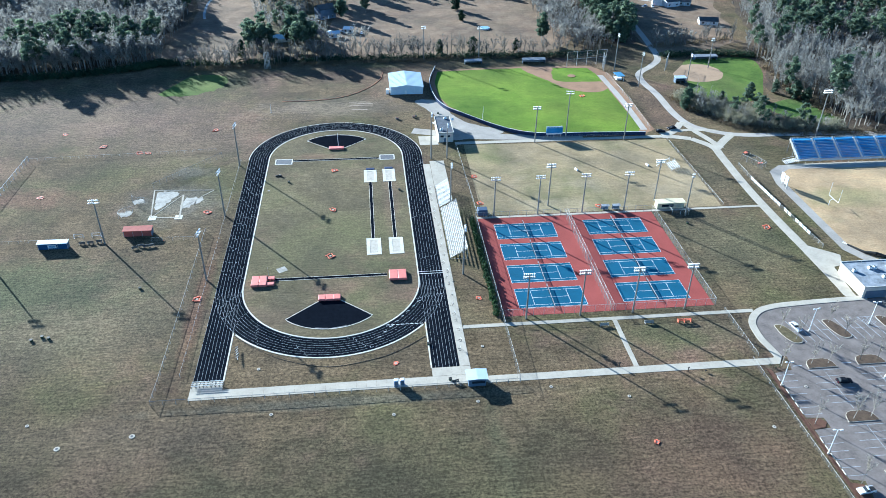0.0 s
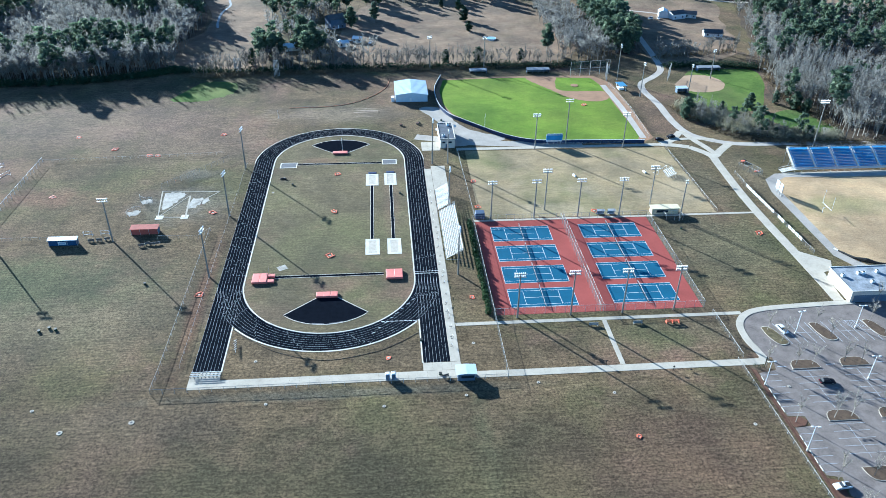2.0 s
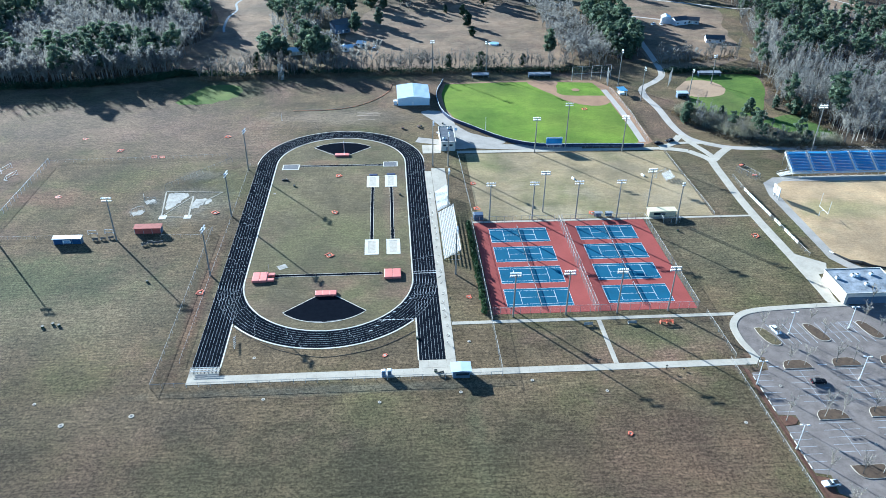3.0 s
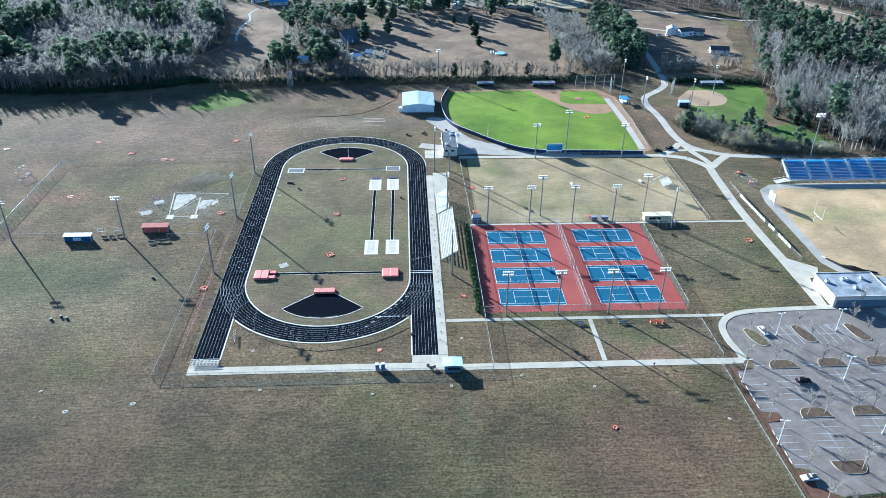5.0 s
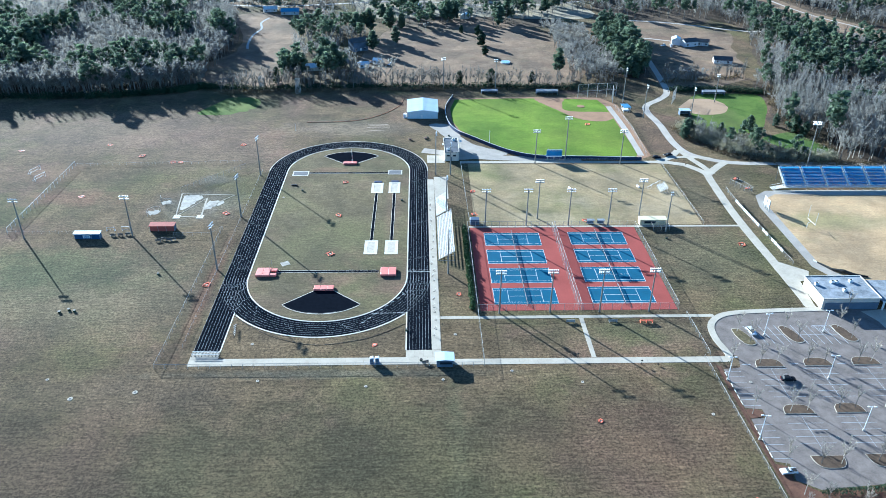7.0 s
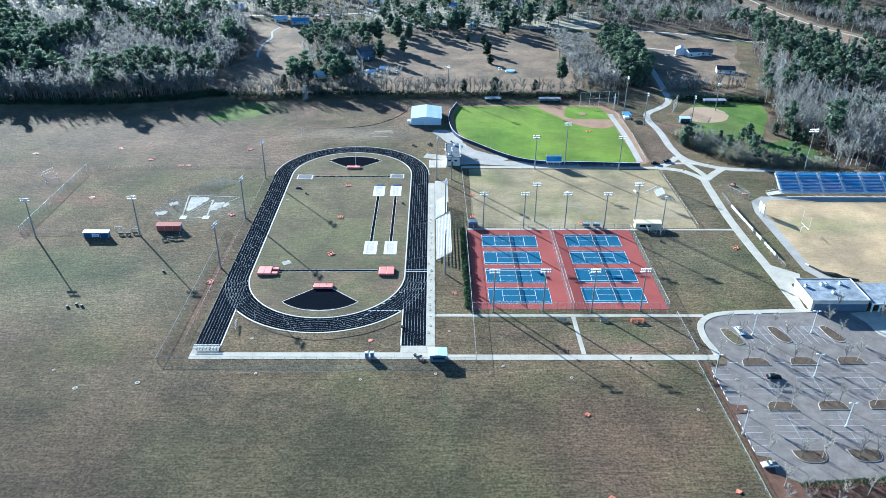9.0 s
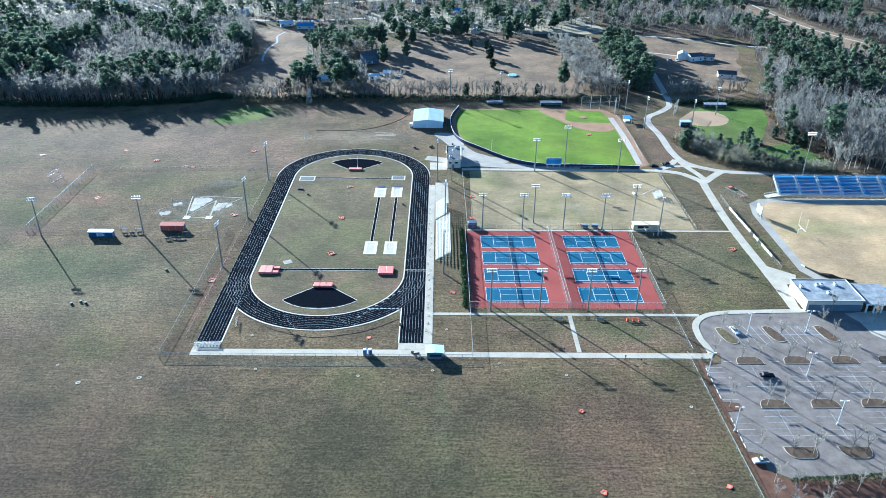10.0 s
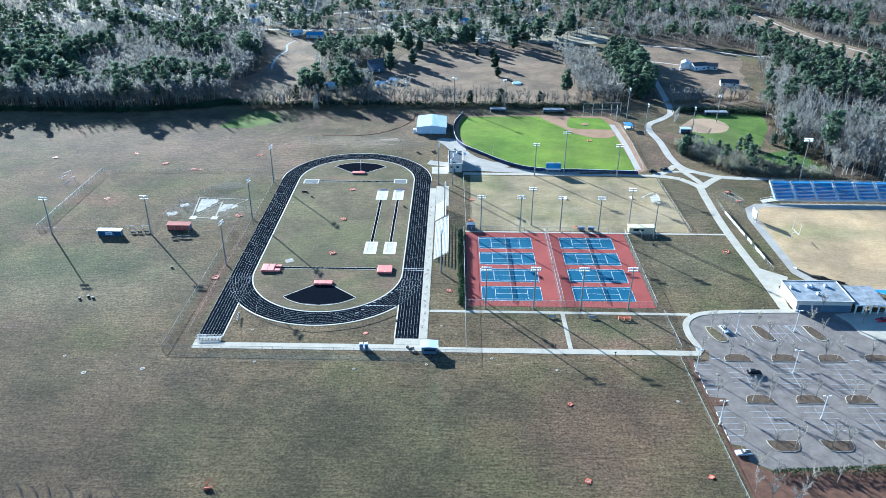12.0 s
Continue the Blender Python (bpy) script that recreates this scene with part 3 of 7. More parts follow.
# ---- tennis courts ----
CX0, CY0, CP, CL, CW, BX = 62.0, -71.5, 14.72, 23.77, 10.97, 36.6
pad = thing("tennis_pad", "red acrylic tennis pad with eight blue courts", "tennis court", kind="structure")
part("surround", MB().box(56.3, -75.6, -0.2, 129.0, -11.4, 0.05), COURT_RED, pad)
for c in range(2):
    for rrow in range(4):
        x0, y0 = CX0 + c * BX, CY0 + rrow * CP + c * 0.5
        court = part("court", MB().box(x0 - 0.1, y0 - 0.1, 0.0, x0 + CL + 0.1, y0 + CW + 0.1, 0.058), COURT_BLUE, pad, "blue acrylic playing court")
        lw = 0.055
        def ln(ax, ay, bx, by):
            part("court_line", MB().box(ax - lw, ay - lw, 0.0, bx + lw, by + lw, 0.066), LINE, court)
        for y in (0, 1.37, CW - 1.37, CW):
            ln(x0, y0 + y, x0 + CL, y0 + y)
        for x in (0, CL):
            ln(x0 + x, y0, x0 + x, y0 + CW)
        for x in (CL / 2 - 6.4, CL / 2 + 6.4):
            ln(x0 + x, y0 + 1.37, x0 + x, y0 + CW - 1.37)
        ln(x0 + CL / 2 - 6.4, y0 + CW / 2, x0 + CL / 2 + 6.4, y0 + CW / 2)


def tennis_net(m):
    t = thing("tennis_net", "dark tennis net with a white top band", "net", m, "nets on the tennis courts")
    part("post", MB().rod((0, -0.9, 0), (0, -0.9, 1.1), 0.06), STEEL, t)
    part("post", MB().rod((0, CW + 0.9, 0), (0, CW + 0.9, 1.1), 0.06), STEEL, t)
    part("netting", MB().box(-0.02, -0.85, 0.02, 0.02, CW + 0.85, 0.98), NETTING, t)
    part("top_band", MB().box(-0.05, -0.85, 0.95, 0.05, CW + 0.85, 1.08), WORNLINE, t, "white canvas band")
    return t


net = tennis_net(Matrix.Translation((CX0 + CL / 2, CY0, 0.058)))
for c in range(2):
    for rrow in range(4):
        if c or rrow:
            copy_thing(net, Matrix.Translation((CX0 + c * BX + CL / 2, CY0 + rrow * CP + c * 0.5, 0.058)))


# ---- fences ----
def fence(pts, h, label, screen=None, spacing=3.6, post=0.05, rail=True, posts_mat=None, group="chain-link fences", closed=False):
    t = thing("chain_link_fence", label, "fence", group=group)
    me = MB().rod((0, 0, 0), (0, 0, h + 0.06), post, n=5).mesh("post", posts_mat or STEEL)
    if closed:
        pts = pts + [pts[0]]
    for (ax, ay), (bx, by) in zip(pts, pts[1:]):
        d = math.hypot(bx - ax, by - ay)
        n = max(1, round(d / spacing))
        for k in range(n + 1):
            part("post", me, None, t, at=Matrix.Translation((ax + (bx - ax) * k / n, ay + (by - ay) * k / n, 0)))
        u, v = -(by - ay) / d * 0.015, (bx - ax) / d * 0.015
        w = MB()
        w.add([(ax + u, ay + v, 0.03), (bx + u, by + v, 0.03), (bx + u, by + v, h), (ax + u, ay + v, h)], [(0, 1, 2, 3)])
        part("wire_mesh", w, screen or LINK, t)
        if rail:
            part("top_rail", MB().rod((ax, ay, h), (bx, by, h), post * 0.8, n=5), posts_mat or STEEL, t)
    return t


fence([(55.2, -11.2), (55.2, -75.8)], 3.0, "tall galvanised chain-link fence beside the evergreen hedge", post=0.06)
fence([(55.2, -75.8), (129.2, -75.8), (129.2, -11.2), (55.2, -11.2)], 3.0, "tall galvanised chain-link fence round the tennis courts", post=0.06)
fence([(92.3, -75.6), (92.3, -11.4)], 3.0, "galvanised chain-link fence dividing the tennis courts", post=0.065)
fence([(93.4, -75.6), (93.4, -11.4)], 3.0, "galvanised chain-link fence dividing the tennis courts", post=0.065)
fence([(55.2, -76), (55.2, -106.8)], 2.8, "chain-link fence across the grass to the walk", post=0.05)
fence([(55.2, -107.4), (-52, -107.2), (-51.7, -98), (-51.4, -12)], 1.8, "galvanised chain-link fence along the mown field", post=0.065)
fence([(-45.8, -96), (-45.2, 50)], 1.2, "low chain-link fence beside the track's back straight", post=0.045)
fence([(-142, -14.5), (-141.6, 57.5)], 2.6, "chain-link fence with pale posts round the old ball field", post=0.09, posts_mat=WHITE)
fence([(-142, -15), (-113, -15.2)], 1.4, "low sagging chain-link fence by the dugouts", post=0.04)
fence([(-71, -17), (-55, -17.6), (-51.4, -12)], 1.6, "low chain-link fence by the red dugout", post=0.04)
fence([(131.0, -79), (131.6, -103)], 1.6, "chain-link fence on the grass beside the car park", post=0.06)
fence([(129.4, -104), (131.0, -175)], 1.3, "low chain-link fence between field and car park", post=0.05)
fence([(184.0, 27), (183.6, 10), (185.6, -38), (186, -44)], 1.5, "chain-link fence beside the path to the stadium", post=0.05)
fence([(156.5, 70), (158.5, 110), (157, 150)], 1.8, "chain-link fence along the foul line", post=0.05)
fence([(160.8, 57), (161.2, -8.6)], 1.2, "low chain-link fence at the practice field's end", post=0.05)
fence([(55.6, 58), (56.4, -8)], 1.6, "chain-link fence between bleachers and practice field", post=0.06)
ofence = thing("outfield_fence", "curved outfield fence with navy padding", "fence")
line = smooth_line([(56, 168), (50.6, 145), (51, 121), (55.5, 105), (64, 94.2), (81.5, 75), (97.6, 66.6), (124, 65), (152, 63.6)], 8)
for a, b in zip(line, line[1:]):
    d = math.hypot(b[0] - a[0], b[1] - a[1])
    w = MB().box(-d / 2, -0.06, 0.05, d / 2, 0.06, 1.9)
    part("padding", w, NAVY, ofence, at=Matrix.Translation(((a[0] + b[0]) / 2, (a[1] + b[1]) / 2, 0)) @ Matrix.Rotation(math.atan2(b[1] - a[1], b[0] - a[0]), 4, "Z"))
part("cap", MB().strip(offset(line, 0.12), offset(line, -0.12), 1.9, 2.02), WHITE, ofence, "pale cap rail")
fence([(100, 64), (140, 63.6)], 1.2, "low chain-link fence in front of the outfield", post=0.04)


# ---- flood light poles ----
def sports_light(h, cols=6, rows=2, steel=True, lean=0.0):
    t = thing("sports_light", "tall sports light with two banks of lamps", "floodlight", group="floodlights round the fields")
    part("pole", MB().rod((0, 0, 0), (0, 0, h), 0.34, 0.2, n=8), DARKPOLE if not steel else POLESTEEL, t)
    for rr in range(rows):
        z = h - 0.2 - rr * 1.1
        part("crossarm", MB().box(-cols * 0.34, -0.1, z - 0.1, cols * 0.34, 0.1, z + 0.1), STEEL, t)
        me = MB().rod((0, 0.0, 0.0), (0, -0.42, -0.2), 0.16, 0.3, n=8).mesh("lamp", LAMPGLASS)
        for k in range(cols):
            part("lamp", me, None, t, "silver lamp reflector" if k == 0 else "", at=Matrix.Translation(((k - (cols - 1) / 2) * 0.66, -0.1, z + 0.35)))
    return t


POLESTEEL = plain("pole_steel", (0.3, 0.29, 0.27), 0.55, 0.4, var=0.15, scale=0.3)
POLES = [  # x, y, height, turn in degrees, lamps across
    (-133.2, -18.8, 18.4, 0, 6), (-88.2, -17.5, 19.0, 0, 6),
    (-45.8, 0.0, 20.4, 80, 6), (-46.0, -45.3, 20.4, 80, 6), (-45.4, 45.4, 20.4, 80, 6),
    (63.0, -77.2, 17.8, 180, 6), (81.5, -77.0, 17.9, 180, 6), (99.7, -76.9, 17.9, 180, 6), (118.0, -76.6, 18.0, 180, 6),
    (63.1, -9.6, 17.9, 0, 6), (81.3, -9.6, 17.9, 0, 6), (100.0, -9.5, 17.9, 0, 6), (117.8, -9.5, 17.9, 0, 6),
    (87.2, -2.7, 19.0, 180, 6), (133.4, -2.3, 19.0, 180, 6),
    (94.6, 59.2, 18.5, 180, 6), (139.4, 59.0, 18.5, 180, 6), (142.0, -15.5, 19.0, 0, 2), (111.3, 64.2, 24.0, 0, 6),
    (49.8, 45.5, 17.0, 90, 4), (46.2, -1.0, 20.0, 90, 4), (45.4, -49.6, 20.0, 90, 4),
    (42.4, 45.6, 22.5, 90, 4),
    (50.5, 184, 21.0, 200, 5), (170.3, 129.5, 20.0, 90, 4), (164.6, 158, 22.0, 90, 4), (85, 184, 20, 180, 4),
    (224, 158, 18, 200, 4), (236, 53.0, 25.0, 180, 7), (279.5, 50.5, 25.0, 180, 7), (201, 134, 17, 90, 3)]
made_lights = {}
for x, y, h, turn, cols in POLES:
    m = Matrix.Translation((x, y, 0)) @ Matrix.Rotation(radians(turn), 4, "Z")
    if (h, cols) in made_lights:
        copy_thing(made_lights[h, cols], m)
    else:
        made_lights[h, cols] = sports_light(h, cols)
        made_lights[h, cols].matrix_basis = m


# ---- trees ----
G5 = (1 + 5 ** 0.5) / 2
ICO = [(a / 1.9, b / 1.9, c / 1.9) for a, b, c in ((-1, G5, 0), (1, G5, 0), (-1, -G5, 0), (1, -G5, 0), (0, -1, G5), (0, 1, G5), (0, -1, -G5), (0, 1, -G5), (G5, 0, -1), (G5, 0, 1), (-G5, 0, -1), (-G5, 0, 1))]
ICOF = ((0, 11, 5), (0, 5, 1), (0, 1, 7), (0, 7, 10), (0, 10, 11), (1, 5, 9), (5, 11, 4), (11, 10, 2), (10, 7, 6), (7, 1, 8), (3, 9, 4), (3, 4, 2), (3, 2, 6), (3, 6, 8), (3, 8, 9), (4, 9, 5), (2, 4, 11), (6, 2, 10), (8, 6, 7), (9, 8, 1))


def pine_arrays(r, h, spread, clumps, bare=0.45, puffs=9):
    """Trunk and needle clumps of one pine, as two lists of triangles."""
    wood, leaf = [], []
    sway = Vector((r.uniform(-0.4, 0.4), r.uniform(-0.4, 0.4), 0))
    def rod3(a, b, r0, r1):
        d = (b - a).normalized()
        u = d.orthogonal().normalized()
        w = d.cross(u)
        ring = lambda q, rad: [q + u * (rad * math.cos(k * 2.094)) + w * (rad * math.sin(k * 2.094)) for k in range(3)]
        A, B = ring(a, r0), ring(b, r1)
        for k in range(3):
            j = (k + 1) % 3
            wood.append((A[k], A[j], B[j]))
            wood.append((A[k], B[j], B[k]))
    mid, top = Vector((0, 0, h * 0.5)) + sway * 0.5, Vector((0, 0, h * 0.97)) + sway
    rod3(Vector((0, 0, -0.3)), mid, 0.26, 0.18)
    rod3(mid, top, 0.18, 0.03)
    limbs = []
    many = 28 if puffs > 20 else 11
    for k in range(many):
        f = bare + (1 - bare) * (k + 0.3) / many
        a = k * 2.4 + r.uniform(-0.5, 0.5)
        prof = math.sin(math.pi * min(1, (f - bare) / (1 - bare) * 0.72 + 0.28)) ** 0.7
        L = spread * prof * r.uniform(0.65, 1.15)
        s = Vector((0, 0, h * f)) + sway * f
        e = s + Vector((math.cos(a) * L, math.sin(a) * L, L * r.uniform(0.05, 0.4)))
        rod3(s, e, 0.07, 0.02)
        limbs.append((s, e))
    def puff(c, rad):
        vs = [c + Vector((a, b, d * 0.75)) * rad * r.uniform(0.72, 1.2) for a, b, d in ICO]
        for f in ICOF:
            mid_f = (vs[f[0]] + vs[f[1]] + vs[f[2]]) / 3
            leaf.append(tuple(mid_f + (vs[q] - mid_f) * r.uniform(0.9, 1.5) + Vector((r.gauss(0, 0.2), r.gauss(0, 0.2), r.gauss(0, 0.2))) * rad for q in f))
    for k in range(puffs):
        s, e = limbs[k % len(limbs)]
        puff(s.lerp(e, r.uniform(0.25, 1.0)) + Vector((r.gauss(0, 0.3), r.gauss(0, 0.3), r.gauss(0.2, 0.3))), spread * (r.uniform(0.24, 0.38) if puffs > 20 else r.uniform(0.32, 0.5)))
    puff(top - Vector((0, 0, 0.6)), spread * 0.36)
    for k in range(clumps):
        s, e = limbs[r.randrange(len(limbs))]
        c = s.lerp(e, r.uniform(0.5, 1.25)) + Vector((r.gauss(0, 0.7), r.gauss(0, 0.7), r.gauss(0.3, 0.6)))
        z = r.uniform(0.35, 0.75)
        leaf.append(tuple(c + Vector((r.uniform(-1, 1), r.uniform(-1, 1), r.uniform(-0.7, 0.9))) * z for _ in range(3)))
    return wood, leaf


def bare_arrays(r, h, spread, twigs, width=0.05):
    """A leafless tree: trunk, forking limbs and many thin twigs."""
    wood, leaf = [], []
    def sliver(a, b, w, into):
        d = (b - a)
        s = Vector((r.uniform(-1, 1), r.uniform(-1, 1), r.uniform(-0.3, 0.3)))
        s = (s - s.project(d)).normalized() * w
        into.append((a - s, a + s, b))
    def rod3(a, b, r0, r1):
        d = (b - a).normalized()
        u = d.orthogonal().normalized()
        w = d.cross(u)
        ring = lambda q, rad: [q + u * (rad * math.cos(k * 2.094)) + w * (rad * math.sin(k * 2.094)) for k in range(3)]
        A, B = ring(a, r0), ring(b, r1)
        for k in range(3):
            j = (k + 1) % 3
            wood.append((A[k], A[j], B[j]))
            wood.append((A[k], B[j], B[k]))
    fork = Vector((r.uniform(-0.3, 0.3), r.uniform(-0.3, 0.3), h * r.uniform(0.25, 0.42)))
    rod3(Vector((0, 0, -0.3)), fork, 0.02 * h * 0.7, 0.012 * h * 0.7)
    ends = []
    n = 6
    for k in range(n):
        a = k * 6.283 / n + r.uniform(-0.4, 0.4)
        L = spread * r.uniform(0.45, 0.9)
        e = Vector((math.cos(a) * L, math.sin(a) * L, h * r.uniform(0.62, 0.95)))
        m = fork.lerp(e, 0.5) + Vector((r.gauss(0, 0.3), r.gauss(0, 0.3), 0.3))
        rod3(fork, m, 0.008 * h, 0.005 * h)
        rod3(m, e, 0.005 * h, 0.002 * h)
        ends += [(fork, m), (m, e), (m, e)]
    for k in range(twigs):
        a, b = ends[r.randrange(len(ends))]
        s = a.lerp(b, r.uniform(0.15, 1.0))
        d = Vector((r.gauss(0, 1), r.gauss(0, 1), abs(r.gauss(0.7, 0.6)))).normalized() * spread * r.uniform(0.18, 0.5)
        sliver(s, s + d, width, leaf)
    return wood, leaf


def slim_arrays(r, h, spread, twigs, width=0.1):
    """A leafless tree grown up among others: one leading stem, steep limbs, fine upright twigs."""
    wood, leaf = [], []
    def sliver(a, b, w, into):
        d = b - a
        s = Vector((r.uniform(-1, 1), r.uniform(-1, 1), 0.01))
        s = (s - s.project(d)).normalized() * w
        into.append((a - s, a + s, b))
    top = Vector((r.uniform(-0.6, 0.6), r.uniform(-0.6, 0.6), h))
    for k in range(3):
        a = k * 2.094
        b = (k + 1) * 2.094
        p, q = (Vector((math.cos(c) * 0.016 * h, math.sin(c) * 0.016 * h, -0.3)) for c in (a, b))
        wood.append((p, q, top))
    stems = [(Vector((0, 0, h * 0.3)), top)] * 2
    for k in range(7):
        f = r.uniform(0.2, 0.65)
        s = top * f
        a = r.uniform(0, 6.283)
        e = s + Vector((math.cos(a) * spread * r.uniform(0.5, 1), math.sin(a) * spread * r.uniform(0.5, 1), h * r.uniform(0.2, 0.38)))
        sliver(s, e, 0.1, wood)
        sliver(s, e, 0.1, wood)
        stems.append((s, e))
    for k in range(twigs):
        a, b = stems[r.randrange(len(stems))]
        s = a.lerp(b, r.uniform(0.1, 1.0))
        d = Vector((r.gauss(0, 0.55), r.gauss(0, 0.55), abs(r.gauss(0.9, 0.4)))).normalized() * r.uniform(0.7, 2.0)
        sliver(s, s + d, width, leaf)
    return wood, leaf


def cedar_arrays(r, h, spread, clumps):
    """A dense narrow evergreen."""
    wood, leaf = [], []
    a, b = Vector((0, 0, -0.2)), Vector((0, 0, h * 0.9))
    ring = [Vector((0.12 * math.cos(k * 2.094), 0.12 * math.sin(k * 2.094), 0)) for k in range(3)]
    for k in range(3):
        j = (k + 1) % 3
        wood.append((a + ring[k], a + ring[j], b))
    for k in range(clumps):
        f = r.random() ** 0.8
        rad = spread * (1 - f) ** 0.6 * r.uniform(0.55, 1.08) * (0.55 + 0.45 * min(1, f * 6))
        an = r.uniform(0, 6.283)
        c = Vector((math.cos(an) * rad, math.sin(an) * rad, h * (0.03 + 0.95 * f)))
        z = r.uniform(0.12, 0.26) * spread
        for _ in range(2):
            leaf.append(tuple(c + Vector((r.uniform(-1, 1), r.uniform(-1, 1), r.uniform(-0.8, 1.1))) * z for _ in range(3)))
    return wood, leaf


def tri_array(tris):
    return np.array([[tuple(q) for q in t] for t in tris], dtype=np.float32).reshape(-1, 3)


def tri_mesh(name, verts, mats, split=None):
    """A mesh of loose triangles. split: the material number of each triangle."""
    n = len(verts) // 3
    me = bpy.data.meshes.new(name)
    me.vertices.add(n * 3)
    me.vertices.foreach_set("co", verts.astype(np.float32).ravel())
    me.loops.add(n * 3)
    me.loops.foreach_set("vertex_index", np.arange(n * 3, dtype=np.int32))
    me.polygons.add(n)
    me.polygons.foreach_set("loop_start", np.arange(n, dtype=np.int32) * 3)
    me.polygons.foreach_set("loop_total", np.full(n, 3, dtype=np.int32))
    for m in mats:
        me.materials.append(m)
    if split is not None:
        me.polygons.foreach_set("material_index", split.astype(np.int32))
    me.update(calc_edges=True)
    return me


RT = random.Random(11)
PINES = [tuple(map(tri_array, pine_arrays(RT, RT.uniform(17, 22), RT.uniform(3.4, 4.6), 60, RT.uniform(0.35, 0.5)))) for _ in range(6)]
BARES = [tuple(map(tri_array, bare_arrays(RT, RT.uniform(12, 16), RT.uniform(3.6, 4.8), 165, 0.17))) for _ in range(6)]
SLIMS = [tuple(map(tri_array, slim_arrays(RT, RT.uniform(12, 16), RT.uniform(1.8, 2.8), 150, 0.095))) for _ in range(6)]
CEDARS = [tuple(map(tri_array, cedar_arrays(RT, RT.uniform(7, 9), RT.uniform(1.8, 2.4), 120))) for _ in range(3)]
SHRUBS = [tuple(map(tri_array, bare_arrays(RT, RT.uniform(4, 6), RT.uniform(2.2, 3.2), 80, 0.13))) for _ in range(4)]


def inside(x, y, poly):
    hit = False
    n = len(poly)
    for i in range(n):
        (ax, ay), (bx, by) = poly[i], poly[(i + 1) % n]
        if (ay > y) != (by > y) and x < (bx - ax) * (y - ay) / (by - ay) + ax:
            hit = not hit
    return hit


def woodland(name, poly, spacing, pines, label, seed, tall=1.0, keep=None, shrub=0.0, twig=None, floor=True, slim=0.5):
    """A wood: pines and leafless trees at uneven spacing inside an outline."""
    r = random.Random(seed)
    vs, mi = [], []
    x0, x1 = min(q[0] for q in poly), max(q[0] for q in poly)
    y0, y1 = min(q[1] for q in poly), max(q[1] for q in poly)
    y = y0
    while y < y1:
        x = x0
        while x < x1:
            px, py = x + r.uniform(-0.48, 0.48) * spacing, y + r.uniform(-0.48, 0.48) * spacing
            if inside(px, py, poly) and not any(inside(px, py, k) for k in (keep or [])):
                share = pines + 0.55 * (noise.noise(Vector((px * 0.017, py * 0.017, seed))))
                u = r.random()
                if r.random() < shrub:
                    src, slots = SHRUBS, (0, 2)
                elif u < share:
                    src, slots = PINES, (0, 1)
                else:
                    src, slots = (SLIMS if r.random() < slim else BARES), (0, 2)
                wood, leaf = src[r.randrange(len(src))]
                s, a = r.uniform(0.72, 1.12) * tall, r.uniform(0, 6.283)
                c, q = math.cos(a) * s, math.sin(a) * s
                for arr, slot in ((wood, slots[0]), (leaf, slots[1])):
                    b = np.empty_like(arr)
                    b[:, 0] = arr[:, 0] * c - arr[:, 1] * q + px
                    b[:, 1] = arr[:, 0] * q + arr[:, 1] * c + py
                    b[:, 2] = arr[:, 2] * s
                    vs.append(b)
                    mi.append(np.full(len(b) // 3, slot))
            x += spacing
        y += spacing
    if floor:
        patch("forest_floor", poly, {17: 0.007, 29: 0.004, 27: 0.0095}.get(seed, 0.012), LITTER, "dark leaf litter under the trees", "ground", 2.5, seed, 4)
    ob = new(name, tri_mesh(name, np.concatenate(vs), (BARK, NEEDLE, twig or TWIG), np.concatenate(mi)))
    return tagged(ob, label, "woods", kind="stuff")


BARE_EDGE = [(256, 62), (300, 60), (420, 54), (425, 92), (352, 108), (312, 132), (298, 160), (298, 200), (303, 250), (288, 240), (270, 195), (258, 150), (250, 122), (256, 104), (264, 90)]
CORRIDOR = [(350, 574), (352, 478), (350, 405), (362, 345), (392, 300), (446, 296), (460, 302), (438, 356), (424, 390), (412, 420), (402, 480), (394, 574)]
PALE_LOT = [(-368, 372), (-362, 420), (-350, 426), (-326, 388), (-322, 350), (-338, 324)]
HOUSE_YARD = [(-27, 238), (6, 238), (10, 300), (-25, 302)]
BARN_YARD = [(-54, 205), (-30, 205), (-28, 240), (-52, 240)]
woodland("woodland", [(-420, 168), (-330, 166), (-250, 172), (-175, 172), (-150, 180), (-118, 195), (-112, 240), (-112, 300), (-125, 370), (-150, 420), (-240, 420), (-330, 380), (-420, 330)], 4.8, 0.08, "dense hazy mixed woods of pine and bare trees", 3, 1.2, keep=[PALE_LOT], slim=0.3)
woodland("woodland", [(-95, 176), (-50, 181), (20, 187), (100, 190), (165, 188), (166, 193), (100, 197), (20, 196), (-50, 196), (-95, 192)], 3.9, -0.4, "narrow belt of bare trees behind the ball fields", 5, 0.92, shrub=0.12, slim=0.6, twig=BELTTWIG)
woodland("woodland", [(176, 214), (196, 209), (203, 250), (207, 320), (200, 345), (182, 335), (171, 290), (172, 240)], 5.8, 0.75, "thick tongue of pines and bare trees beside the lane", 7, 0.95)
woodland("woodland", [(184, 108), (188, 92), (200, 72), (214, 65), (246, 60), (248, 66), (232, 72), (226, 90), (214, 100), (200, 110), (190, 116)], 3.9, 0.05, "low brushy trees between lane and softball field", 9, 0.66, shrub=0.6)
